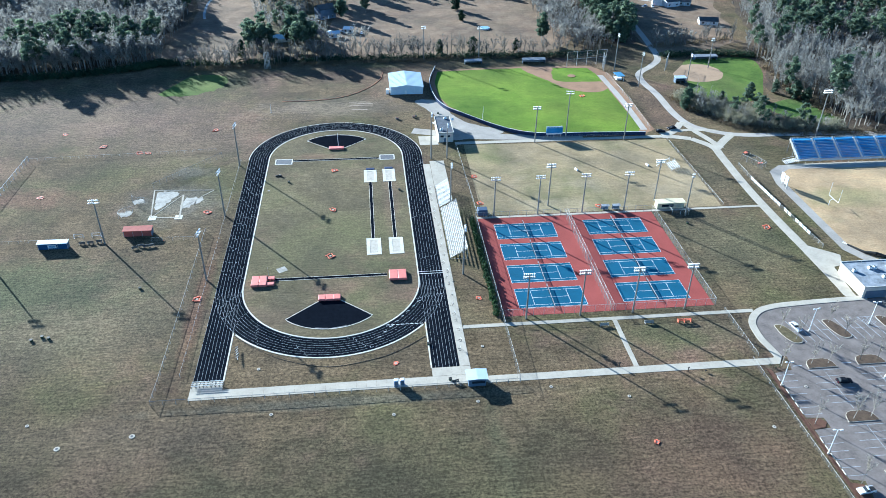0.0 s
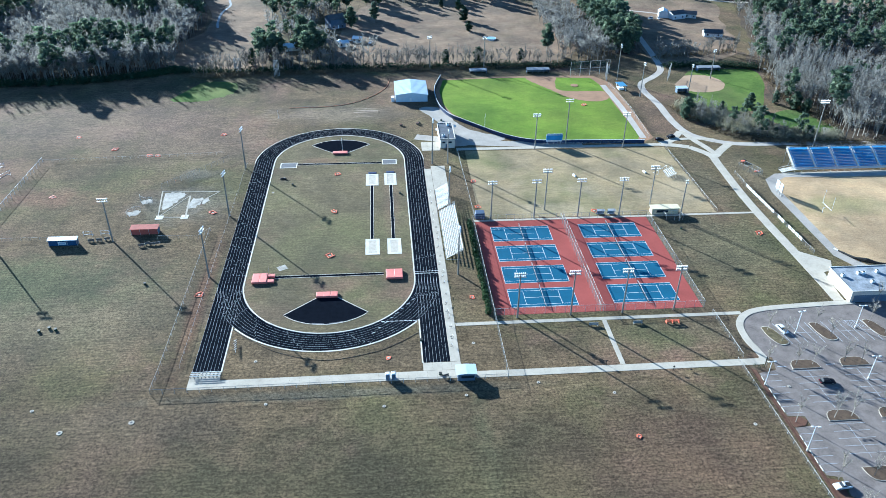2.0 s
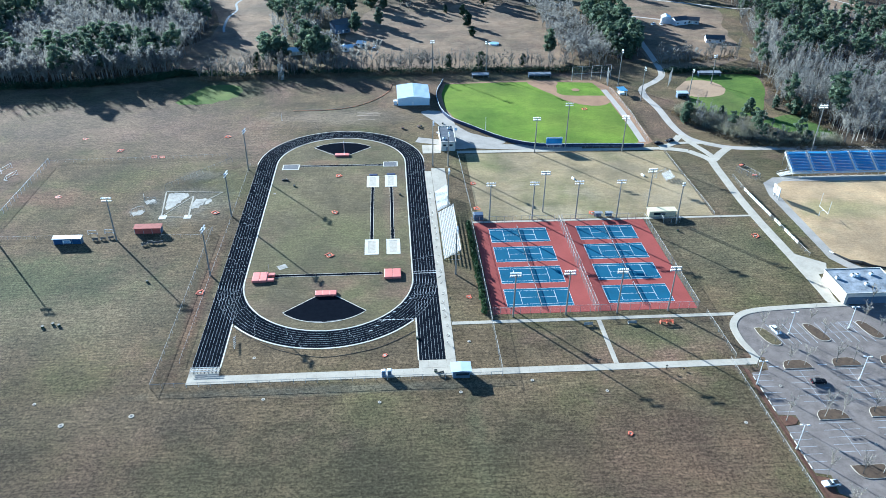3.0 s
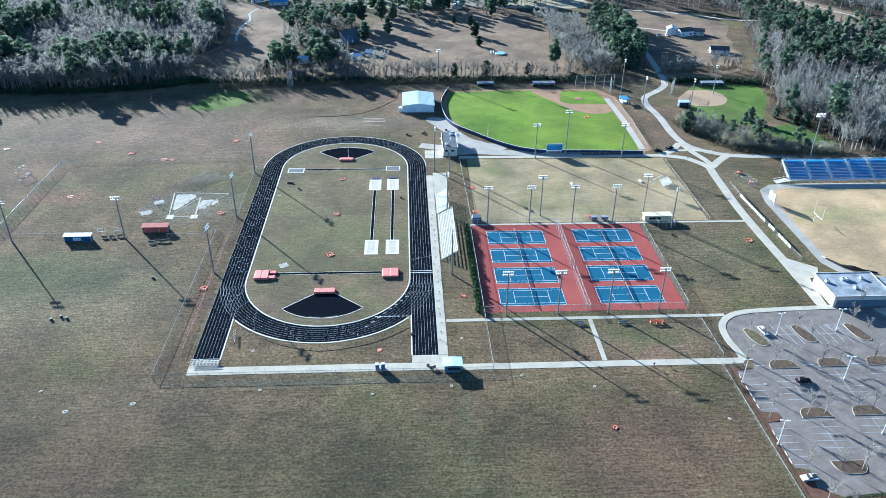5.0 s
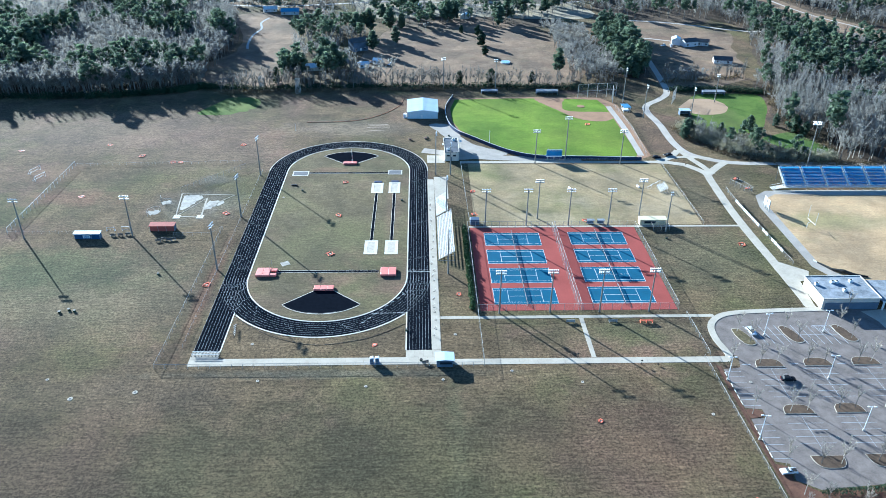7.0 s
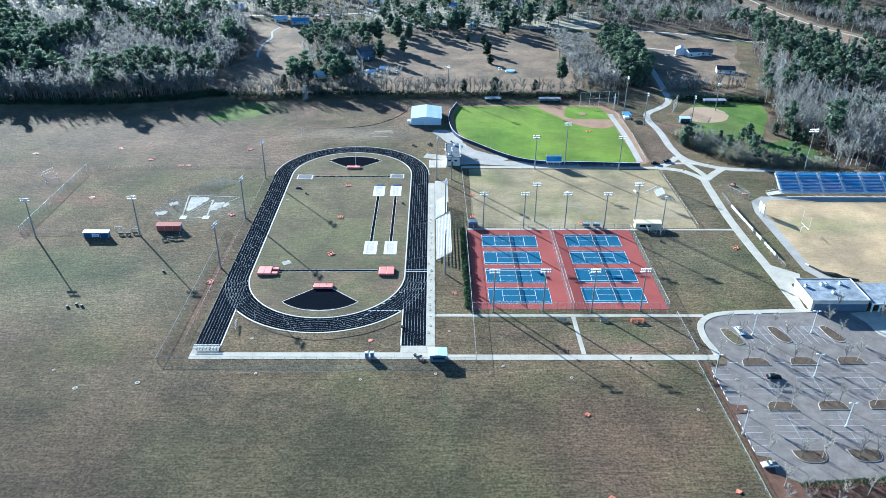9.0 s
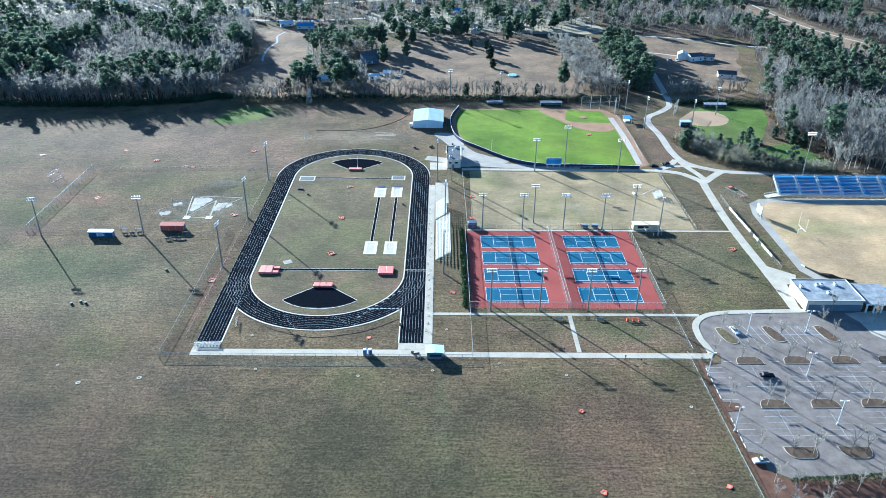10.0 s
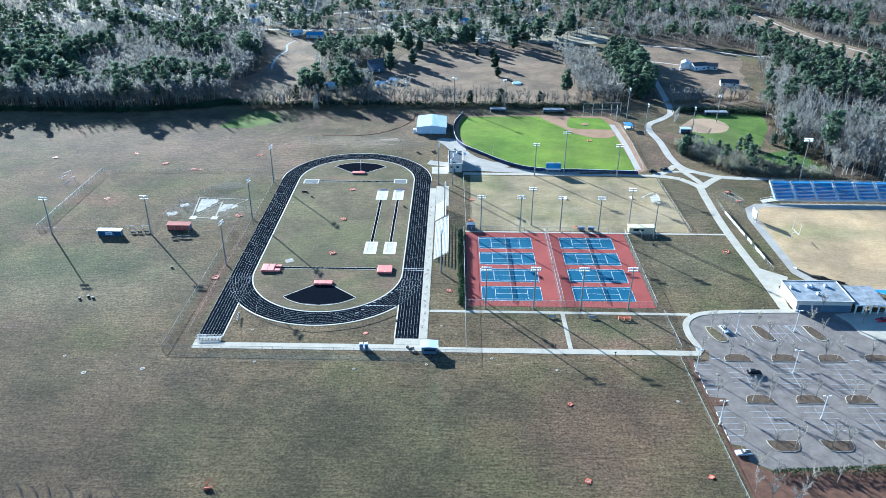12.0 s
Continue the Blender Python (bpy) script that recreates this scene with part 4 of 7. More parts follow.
woodland("woodland", [(258, 60), (300, 58), (420, 52), (470, 250), (480, 400), (440, 520), (330, 520), (300, 420), (318, 350), (300, 290), (285, 230), (262, 190), (258, 150), (246, 120), (254, 104), (264, 90)], 6.0, 0.24, "deep mixed woods of pine and bare hardwoods", 13, 1.0, keep=[BARE_EDGE, CORRIDOR])
woodland("woodland", [(-420, 166), (-330, 164), (-250, 168), (-175, 168), (-130, 178), (-108, 190), (-108, 206), (-140, 196), (-180, 186), (-250, 186), (-420, 184)], 4.0, -0.12, "dense front of grey bare trees before the mixed woods", 51, 1.35, floor=False, slim=0.35)
woodland("woodland", BARE_EDGE, 4.4, -0.05, "grey bare hardwoods at the edge of the pines", 41, 1.28, shrub=0.06, floor=False, slim=0.85)
woodland("woodland", [(140, 206), (156, 198), (178, 201), (174, 225), (171, 270), (168, 330), (146, 345), (139, 300), (142, 250)], 4.6, -0.3, "pale bare hardwoods beside the dry meadow", 43, 1.0, floor=False, slim=0.2)
woodland("woodland", [(202, 196), (262, 204), (262, 212), (203, 204)], 4.2, -0.3, "thin row of bare trees behind the softball field", 44, 0.9, shrub=0.2, slim=0.7, twig=BELTTWIG)
woodland("woodland", [(205, 398), (300, 385), (330, 520), (470, 530), (640, 480), (700, 720), (560, 760), (250, 740), (205, 560)], 7.8, 0.14, "distant mixed woods", 17, 1.0, keep=[CORRIDOR])
woodland("woodland", [(-60, 200), (-15, 198), (-5, 250), (-8, 330), (-50, 400), (-70, 330), (-58, 260)], 6.5, 0.12, "scattered trees among houses", 19, 0.95, floor=False, keep=[HOUSE_YARD, BARN_YARD])
woodland("woodland", [(-260, 425), (-120, 420), (0, 380), (150, 400), (200, 420), (205, 740), (-60, 740), (-430, 700), (-560, 520), (-430, 350), (-330, 390)], 9.6, 0.2, "distant trees among scattered houses", 23, 0.95, floor=False, keep=[PALE_LOT])
woodland("woodland", [(20, 330), (60, 372), (140, 360), (150, 395), (60, 402), (0, 380)], 11.0, 0.55, "trees along the meadow's far edge", 27, 0.9)
woodland("woodland", [(470, 60), (620, 60), (760, 300), (760, 480), (640, 478), (482, 400)], 10.0, 0.1, "distant mixed woods", 29, 1.0)


# ---- infield: jumping and throwing places ----
def fan(cx, cy, up, label):
    """A black jumping apron with a pale kerb, its arc towards the bend."""
    s = 1 if up else -1
    arc = [(cx + 20.2 * math.sin(a), cy + s * (20.2 * math.cos(a) - 4.0)) for a in np.linspace(-0.785, 0.785, 25)]
    poly = [(cx - 2.5, cy)] + arc + [(cx + 2.5, cy)]
    t = thing("jump_apron", label, "jump apron", kind="structure")
    part("surface", MB().prism(poly, -0.2, 0.06), RUBBER, t)
    ring = poly + [poly[0]]
    part("kerb", MB().strip(offset(ring, 0.26 * s), ring, -0.2, 0.09), KERB, t, "pale concrete kerb")
    for a in ((-0.22, -0.02), (0.06, 0.3)):
        arc_in = [(cx + 19.9 * math.sin(q), cy + s * (19.9 * math.cos(q) - 4.2)) for q in np.linspace(a[0], a[1], 6)]
        arc_out = [(cx + 20.6 * math.sin(q), cy + s * (20.6 * math.cos(q) - 4.2)) for q in np.linspace(a[0], a[1], 6)]
        part("worn_strip", MB().strip(arc_out, arc_in, 0.0, 0.066) if s > 0 else MB().strip(arc_in, arc_out, 0.0, 0.066), GREYMAT, t, "grey worn strip")
    return t


fan(-2.2, -60.5, False, "black high-jump apron with a pale concrete kerb")
fan(-1.8, 59.6, True, "black high-jump apron with a pale concrete kerb")


def landing_pad(name, x, y, w, d, h, label, split, collar=None):
    t = thing(name, label, "landing mat", Matrix.Translation((x, y, 0.05)))
    part("pallet", MB().box(-w / 2 + 0.15, -d / 2 + 0.15, 0, w / 2 - 0.15, d / 2 - 0.15, 0.12), BLACK, t)
    n = split
    for k in range(n):
        x0 = -w / 2 + w * k / n
        part("cushion", MB().box(x0 + 0.02, -d / 2, 0.12, x0 + w / n - 0.02, d / 2, h, bev=0.12), MAT_RED, t)
    if collar:
        for s in (-1, 1):
            part("wing", MB().box(collar * w / 2, s * d * 0.3 - 0.9, 0.12, collar * (w / 2 + 2.6), s * d * 0.3 + 0.9, h * 0.8, bev=0.12), MAT_RED, t, "sloped red side cushion")
        for s in (-1, 1):
            part("upright", MB().rod((collar * (w / 2 + 0.4), s * 2.4, 0), (collar * (w / 2 + 0.4), s * 2.4, 4.6), 0.06), STEEL, t, "steel bar upright")
    return t


landing_pad("high_jump_mat", -2.3, -60.2, 7.6, 2.9, 0.85, "red vinyl high-jump mat on the grass infield", 3)
landing_pad("high_jump_mat", -1.7, 59.8, 7.0, 2.6, 0.8, "faded red high-jump mat on the grass infield", 3)
landing_pad("pole_vault_mat", -27.2, -48.6, 5.4, 5.8, 0.95, "red vinyl pole-vault landing mat beside the runway", 2, 1)
landing_pad("pole_vault_mat", 21.8, -48.6, 6.2, 5.8, 0.95, "red vinyl pole-vault landing mat beside the runway", 2)


def runway(x0, y0, x1, y1, label):
    t = thing("runway", label, "runway", kind="structure")
    part("surface", MB().box(x0, y0, -0.2, x1, y1, 0.06), RUBBER, t)
    if x1 - x0 > y1 - y0:
        for y in (y0, y1):
            part("edge", MB().box(x0, y - 0.07, -0.2, x1, y + 0.07, 0.08), KERB, t)
    else:
        for x in (x0, x1):
            part("edge", MB().box(x - 0.07, y0, -0.2, x + 0.07, y1, 0.08), KERB, t)
    return t


runway(-22.0, -48.1, 18.0, -46.6, "black pole-vault runway with pale edges")
runway(-22.0, 47.5, 18.4, 49.0, "black pole-vault runway with pale edges")
runway(13.0, -22.4, 14.3, 24.4, "black long-jump runway with white edges")
runway(21.5, -22.4, 22.8, 24.5, "black long-jump runway with white edges")


def sand_pit(x0, y0, x1, y1, label, rim=1.3, fill=None):
    t = thing("sand_pit", label, "sand pit", kind="structure")
    part("sand", MB().box(x0 + rim, y0 + rim, -0.2, x1 - rim, y1 - rim, 0.03), fill or SANDPIT, t)
    for a in ((x0, y0, x1, y0 + rim), (x0, y1 - rim, x1, y1), (x0, y0 + rim, x0 + rim, y1 - rim), (x1 - rim, y0 + rim, x1, y1 - rim)):
        part("rim", MB().box(a[0] + 0.01, a[1] + 0.01, -0.2, a[2] - 0.01, a[3] - 0.01, 0.09), KERB, t, "white concrete rim")
    return t


SANDPIT = plain("pit_sand", (0.5, 0.44, 0.36), 0.95, var=0.2, scale=0.6, fine=2.5)
sand_pit(11.0, -34.0, 16.6, -22.4, "pale sand landing pit with a white concrete rim")
sand_pit(19.6, -34.0, 25.1, -22.4, "pale sand landing pit with a white concrete rim")
sand_pit(10.9, 24.4, 16.6, 36.0, "pale sand landing pit with a white concrete rim")
sand_pit(19.3, 24.5, 24.8, 36.6, "pale sand landing pit with a white concrete rim")
for x, y in ((13.8, 37.2), (22.1, 37.6)):
    solo("pit_cover", MB().box(x - 1.9, y - 1.0, 0.0, x + 1.9, y + 0.9, 0.25, bev=0.1), NAVY, "rolled dark cover beside the sand pit", "cover")
sand_pit(-29.6, 44.6, -21.6, 50.2, "grey vault box pad with pale rim", 0.5, GREYMAT)
sand_pit(18.4, 46.2, 25.5, 51.6, "grey vault box pad with pale rim", 0.5, GREYMAT)
solo("shot_circle", MB().box(-21.6, -42.6, -0.1, -18.2, -39.6, 0.06, 0.5), SAND, "pale weathered concrete throwing square in grass", "throwing pad", kind="structure")


# ---- small barriers, covers, bins ----
def barrier(r, m, spread=1.0):
    """Orange fence panels leaning round a ground cover."""
    t = thing("orange_barrier", "orange plastic barrier fence round a ground cover", "barrier", m, "orange barriers on the grass")
    for k in range(4):
        a = k * 1.57 + r.uniform(-0.15, 0.15)
        x, y = math.cos(a) * 1.35 * spread, math.sin(a) * 1.2 * spread
        part("panel", MB().box(x - 1.25 * spread, y - 0.16, 0.0, x + 1.25 * spread, y + 0.16, r.uniform(0.08, 0.3), a + 1.57 + r.uniform(-0.5, 0.5)), ORANGE, t)
    part("cover", MB().rod((0, 0, -0.1), (0, 0, 0.14), 0.5, 0.45, n=12), CONCRETE, t, "round concrete cover")
    return t


rb = random.Random(4)
for x, y in ((-134.3, 86.3), (-112.1, 70.7), (-89.6, 62), (-93.5, 62.3), (-124.6, 21.4), (-2.3, 1.1), (-2.6, -33.6), (18.7, -95.5), (48.9, -64.5), (59.0, 1.7), (-53.2, 3.4), (-47.4, -56.7), (108.4, -4.9), (171.4, -27.5), (-2.3, 37.0), (60, 26), (-178, 78), (88, -134), (88.6, -167), (123.5, -164.7), (-62, 86), (134, 118)):
    barrier(rb, Matrix.Translation((x, y, 0.02)) @ Matrix.Rotation(rb.uniform(0, 6), 4, "Z"), rb.uniform(0.85, 1.1) * (0.5 if y < -60 else 0.85))
tri = thing("orange_barrier", "upright orange tripod barrier on the mown field", "barrier", Matrix.Translation((-16.3, -171.5, 0)), "orange barriers on the grass")
for a in (0.3, 2.4, 4.4):
    part("leg", MB().rod((math.cos(a) * 1.3, math.sin(a) * 1.3, 0), (0.3, 0.2, 3.0), 0.09, 0.07), ORANGE, tri)
part("panel", MB().box(-1.2, -0.9, 0.05, 1.1, -0.7, 0.7, 0.2), ORANGE, tri)
for k, (x, y) in enumerate(((-22.9, -94.4), (-17.5, -113.8), (46.4, -89.9), (122.8, -131.6), (-73.2, -121.3), (-54.4, -118.6), (41.5, -114), (140, -117), (156, -142), (64, -60 - 50), (86, -116), (-30, 20), (-84, -112), (17, -117))):
    big = 0.85 if y < -118 and x < -50 else 0.55
    t = thing("ground_cover", "round pale concrete utility cover set in grass", "manhole", Matrix.Translation((x, y, 0)), "utility covers in the grass")
    part("ring", MB().rod((0, 0, -0.2), (0, 0, 0.12), big, big * 0.95, n=14), CONCRETE, t)
    part("lid", MB().rod((0, 0, -0.1), (0, 0, 0.14), big * 0.45, n=10), GREYMAT, t, "dark iron lid")


def bin_at(x, y):
    t = thing("trash_barrel", "low dark plastic trash tub on the grass", "trash can", Matrix.Translation((x, y, 0)), "trash barrels")
    part("barrel", MB().rod((0, 0, 0), (0, 0, 0.62), 0.5, 0.52, n=10), GREENBIN, t)
    part("rim", MB().rod((0, 0, 0.62), (0, 0, 0.68), 0.55, n=10), BLACK, t)
    return t


bin0 = bin_at(-90.5, -73.9)
for x, y in ((-95.6, -74.5), (-92.8, -73.0), (-68.1, -48.7), (-22, 27), (26, 16), (29.5, -87.5), (34.5, -104.3), (39, 96), (51, 99), (140.5, -22)):
    copy_thing(bin0, Matrix.Translation((x, y, 0.0)))


def hurdle(m):
    t = thing("hurdle", "white-topped track hurdle standing on the lanes", "hurdle", m, "hurdles on the track")
    part("bar", MB().box(-0.6, -0.03, 0.85, 0.6, 0.03, 1.02), WHITE, t)
    for s in (-0.5, 0.5):
        part("leg", MB().box(s - 0.03, -0.03, 0, s + 0.03, 0.03, 0.9), BLACK, t)
        part("foot", MB().box(s - 0.04, 0, 0, s + 0.04, 0.75, 0.06), BLACK, t)
    return t


h0 = hurdle(Matrix.Translation((-41.0, -99.4, 0.07)))
for row in range(3):
    for k in range(8):
        if row or k:
            copy_thing(h0, Matrix.Translation((-41.0 + k * 1.12 + rb.uniform(-0.1, 0.1), -99.4 - row * 0.9, 0.07)) @ Matrix.Rotation(rb.uniform(-0.15, 0.15), 4, "Z"))
for k in range(6):
    copy_thing(h0, Matrix.Translation((-30.6 + k * 0.2, -84.5 - k * 1.1, 0.03)) @ Matrix.Rotation(1.2 + rb.uniform(-0.3, 0.3), 4, "Z"))
for k in range(8):
    copy_thing(h0, Matrix.Translation((TX + R + 0.1 + (k + 0.5) * LW * 0.985 - 16 + k * 0.9, -83.5 + k * 2.55, 0.07)) @ Matrix.Rotation(0.4, 4, "Z"))
for k in range(22):
    copy_thing(h0, Matrix.Translation((39.4 + rb.uniform(-0.5, 0.9), -92 + k * 5.1 + rb.uniform(-1.5, 1.5), 0.07)) @ Matrix.Rotation(1.5 + rb.uniform(-0.5, 0.5), 4, "Z"))


# ---- bleachers ----
def bleachers(x0, x1, y0, y1, z0, z1, rows, label, seat=None):
    """Open aluminium bleachers that face the track."""
    t = thing("bleachers", label, "bleachers")
    for k in range(rows):
        f = k / (rows - 1)
        x, z = x0 + (x1 - x0) * f, z0 + (z1 - z0) * f
        part("seat_plank", MB().box(x - 0.14, y0, z + 0.38, x + 0.14, y1, z + 0.44), seat or ALU, t)
        part("foot_plank", MB().box(x - 0.4, y0, z - 0.02, x - 0.2, y1, z + 0.04), STEEL, t)
    n = max(2, round((y1 - y0) / 3.6))
    for k in range(n + 1):
        y = y0 + (y1 - y0) * k / n
        f = MB().rod((x0 - 0.5, y, z0), (x1 + 0.2, y, z1 + 0.1), 0.06, n=4)
        f.rod((x1 + 0.2, y, 0), (x1 + 0.2, y, z1 + 1.1), 0.06, n=4).rod(((x0 + x1) / 2, y, 0), ((x0 + x1) / 2, y, (z0 + z1) / 2), 0.06, n=4)
        f.rod((x0 - 0.5, y, 0.04), (x1 + 0.2, y, 0.04), 0.05, n=4).rod((x0 - 0.5, y, 0), (x0 - 0.5, y, z0), 0.06, n=4)
        part("frame", f, STEEL, t, "galvanised angle frame")
    for z in (0.5, 1.05):
        part("guard_rail", MB().rod((x1 + 0.2, y0, z1 + z), (x1 + 0.2, y1, z1 + z), 0.05, n=5), STEEL, t)
    for y in (y0, y1):
        part("guard_rail", MB().rod((x0, y, z0 + 1.1), (x1 + 0.2, y, z1 + 1.05), 0.05, n=5), STEEL, t)
    return t


bleachers(42.3, 48.1, -39.4, -2.2, 0.5, 4.0, 10, "long open aluminium bleachers beside the running track")
bleachers(151.2, 154.2, 24.0, 31.0, 0.3, 1.7, 5, "small white aluminium bleachers on the practice field", WHITE)
bleachers(42.0, 46.6, -1.0, 17.5, 0.4, 3.4, 12, "older pale bleachers on the concrete pad", WHITE)


def grandstand(x0, n, bay, y0, y1, z0, z1, rows, label, flip=1):
    t = thing("grandstand", label, "grandstand")
    x1 = x0 + n * bay
    for b in range(n):
        a0, a1 = x0 + b * bay + 0.5, x0 + (b + 1) * bay - 0.5
        seat = MB().box(a0, -0.2, 0.4, a1, 0.26, 0.46).mesh("bench_seat", BLUE_SEAT)
        deck = MB().box(a0, -0.75, -0.03, a1, 0.35, 0.02).mesh("foot_board", BLUE_SEAT)
        for k in range(rows):
            f = k / (rows - 1)
            at = Matrix.Translation((0, y0 + (y1 - y0) * f, z0 + (z1 - z0) * f))
            part("bench_seat", seat, None, t, at=at)
            part("foot_board", deck, None, t, at=at)
    for b in range(n + 1):
        x = x0 + b * bay
        step = MB().box(-0.42, -0.22, 0.0, 0.42, 0.22, 0.2).mesh("aisle_step", ALU)
        for k in range(rows * 2):
            f = k / (rows * 2 - 1)
            part("aisle_step", step, None, t, at=Matrix.Translation((x, y0 - 0.5 + (y1 - y0 + 0.5) * f, z0 + (z1 - z0) * f)))
        for s in (-0.47, 0.47):
            part("rail", MB().rod((x + s, y0 - 0.8, z0 + 1.0), (x + s, y1, z1 + 1.0), 0.05, n=4), ALU, t)
        for f in (0.0, 0.5, 1.0):
            y, z = y0 + (y1 - y0) * f, z0 + (z1 - z0) * f
            part("support", MB().rod((x, y, 0), (x, y, z), 0.14, n=5), STEEL, t)
        part("brace", MB().rod((x, y0, 0.3), (x, y1, z1 - 0.5), 0.09, n=4), STEEL, t)
    part("front_walk", MB().box(x0 - 0.5, y0 - 2.2, z0 - 0.35, x1 + 0.5, y0 - 0.8, z0 - 0.25), ALU, t, "pale front walkway")
    m = MB()
    for z in (0.35, 0.75, 1.1):
        m.rod((x0 - 0.5, y0 - 2.2, z0 - 0.3 + z), (x1 + 0.5, y0 - 2.2, z0 - 0.3 + z), 0.05, n=4)
    part("front_rail", m, ALU, t)
    for k in range(n * 3 + 1):
        x = x0 - 0.5 + (x1 - x0 + 1) * k / (n * 3)
        part("rail_post", MB().rod((x, y0 - 2.2, 0), (x, y0 - 2.2, z0 + 0.85), 0.06, n=4), ALU, t)
    m = MB()
    for z in (0.5, 1.0):
        m.rod((x0, y1 + 0.3, z1 + z), (x1, y1 + 0.3, z1 + z), 0.05, n=4)
        for x in (x0 - 0.2, x1 + 0.2):
            m.rod((x, y0 - 0.6, z0 + z), (x, y1 + 0.3, z1 + z), 0.05, n=4)
    part("back_rail", m, ALU, t)
    for k in range(9):
        part("stair", MB().box(x0 - 6.6 + k * 0.68, y0 - 2.4, 0.12 + k * 0.14, x0 - 6.1 + k * 0.68, y0 + 1.2, 0.2 + k * 0.14), ALU, t)
    for y in (y0 - 2.4, y0 - 0.6, y0 + 1.2):
        part("stair_rail", MB().rod((x0 - 6.6, y, 1.1), (x0 - 0.5, y, 2.35), 0.08, n=5).rod((x0 - 6.6, y, 0), (x0 - 6.6, y, 1.1), 0.08, n=5), ALU, t)
    return t


grandstand(213.6, 9, 10.6, 28.6, 38.2, 1.6, 6.8, 13, "blue-seated grandstand with white aisle stairs")
slab("pavement", 207, 23.6, 320, 26.2, 0.06, label="pale concrete walk in front of the grandstand", joint=4.0)
gs = thing("stadium_stand", "white-framed stand seen from behind at the stadium", "grandstand")
for k in range(8):
    x = 219 + k * 7.0
    f = MB().rod((x, -74, 0), (x, -74, 6.2), 0.12, n=5).rod((x, -68, 0), (x, -68, 3.6), 0.12, n=5).rod((x, -74, 6.0), (x, -62, 1.0), 0.12, n=5)
    f.rod((x, -74, 0.3), (x, -68, 3.4), 0.07, n=4).rod((x, -74, 3.3), (x, -68, 0.3), 0.07, n=4)
    part("frame", f, WHITE, gs)
for k in range(10):
    part("seat_plank", MB().box(218, -74 + k * 1.25, 6.1 - k * 0.52, 269, -73.1 + k * 1.25, 6.2 - k * 0.52), BLUE_SEAT, gs)
part("back_rail", MB().rod((218, -74.3, 7.2), (269, -74.3, 7.2), 0.07, n=4).rod((218, -74.3, 6.7), (269, -74.3, 6.7), 0.06, n=4), WHITE, gs)


# ---- buildings ----
def flat_house(name, x0, y0, x1, y1, h, wall, roof, label, openings=(), units=3, seed=1):
    t = thing(name, label, "building")
    part("wall", MB().box(x0, y0, -0.2, x1, y1, h), wall, t)
    part("roof", MB().box(x0 - 0.35, y0 - 0.35, h, x1 + 0.35, y1 + 0.35, h + 0.18), roof, t)
    for a in ((x0 - 0.35, y0 - 0.35, x1 + 0.35, y0 - 0.1), (x0 - 0.35, y1 + 0.1, x1 + 0.35, y1 + 0.35), (x0 - 0.35, y0 - 0.1, x0 - 0.1, y1 + 0.1), (x1 + 0.1, y0 - 0.1, x1 + 0.35, y1 + 0.1)):
        part("parapet", MB().box(a[0], a[1], h + 0.18, a[2], a[3], h + 0.42), KERB, t)
    r = random.Random(seed)
    for k in range(units):
        ux, uy = r.uniform(x0 + 1.5, x1 - 2.0), r.uniform(y0 + 2, y1 - 2)
        u = part("roof_unit", MB().box(ux - 0.7, uy - 0.5, h + 0.18, ux + 0.7, uy + 0.5, h + 1.2, 0.2, bev=0.08), WHITE, t, "white rooftop air unit")
        part("fan_grille", MB().rod((ux, uy, h + 1.2), (ux, uy, h + 1.26), 0.4, n=10), BLACK, u)
    for kind, ox, oz, w, hh in openings:
        o = part(kind, MB().box(ox, y0 - 0.08, oz, ox + w, y0 + 0.02, oz + hh), GLASS if kind == "window" else DARKWALL, t)
        part("frame", MB().box(ox - 0.1, y0 - 0.06, oz + hh, ox + w + 0.1, y0 + 0.02, oz + hh + 0.12), WHITE, o)
    return t


flat_house("press_building", 47.7, 63.2, 54.8, 83.0, 4.8, BRICKWALL, DARKROOF, "pale flat-roofed two-storey press building", (("window", 48.6, 2.6, 1.6, 1.0), ("window", 51.8, 2.6, 1.6, 1.0), ("door", 50.3, 0.1, 1.0, 2.1)), 2, 2)
flat_house("field_house", 182.2, -76.3, 203.4, -61.0, 4.5, BRICKWALL, ROOF_GREY, "long flat-roofed block field house by the car park", (), 5, 6)
# thin dark sheet standing for the shade below the field house fascia
solo("front_shade_panel", MB().box(183.2, -76.5, 0, 203.2, -76.31, 2.9), DARKWALL, "dark panel painted as shade along the field house front", "building front", kind="structure")
can = thing("entrance_canopy", "flat canopy on white columns beside the field house", "canopy")
part("roof", MB().box(203.8, -77.6, 3.7, 216.5, -63.0, 4.1), ROOF_GREY, can)
part("fascia", MB().box(203.8, -77.75, 3.6, 216.5, -77.62, 4.2), WHITE, can)
for x in (204.6, 207.5, 210.4, 213.3, 216.1):
    for y in (-77.2, -63.6):
        part("column", MB().box(x - 0.25, y - 0.25, 0, x + 0.25, y + 0.25, 3.7), WHITE, can)


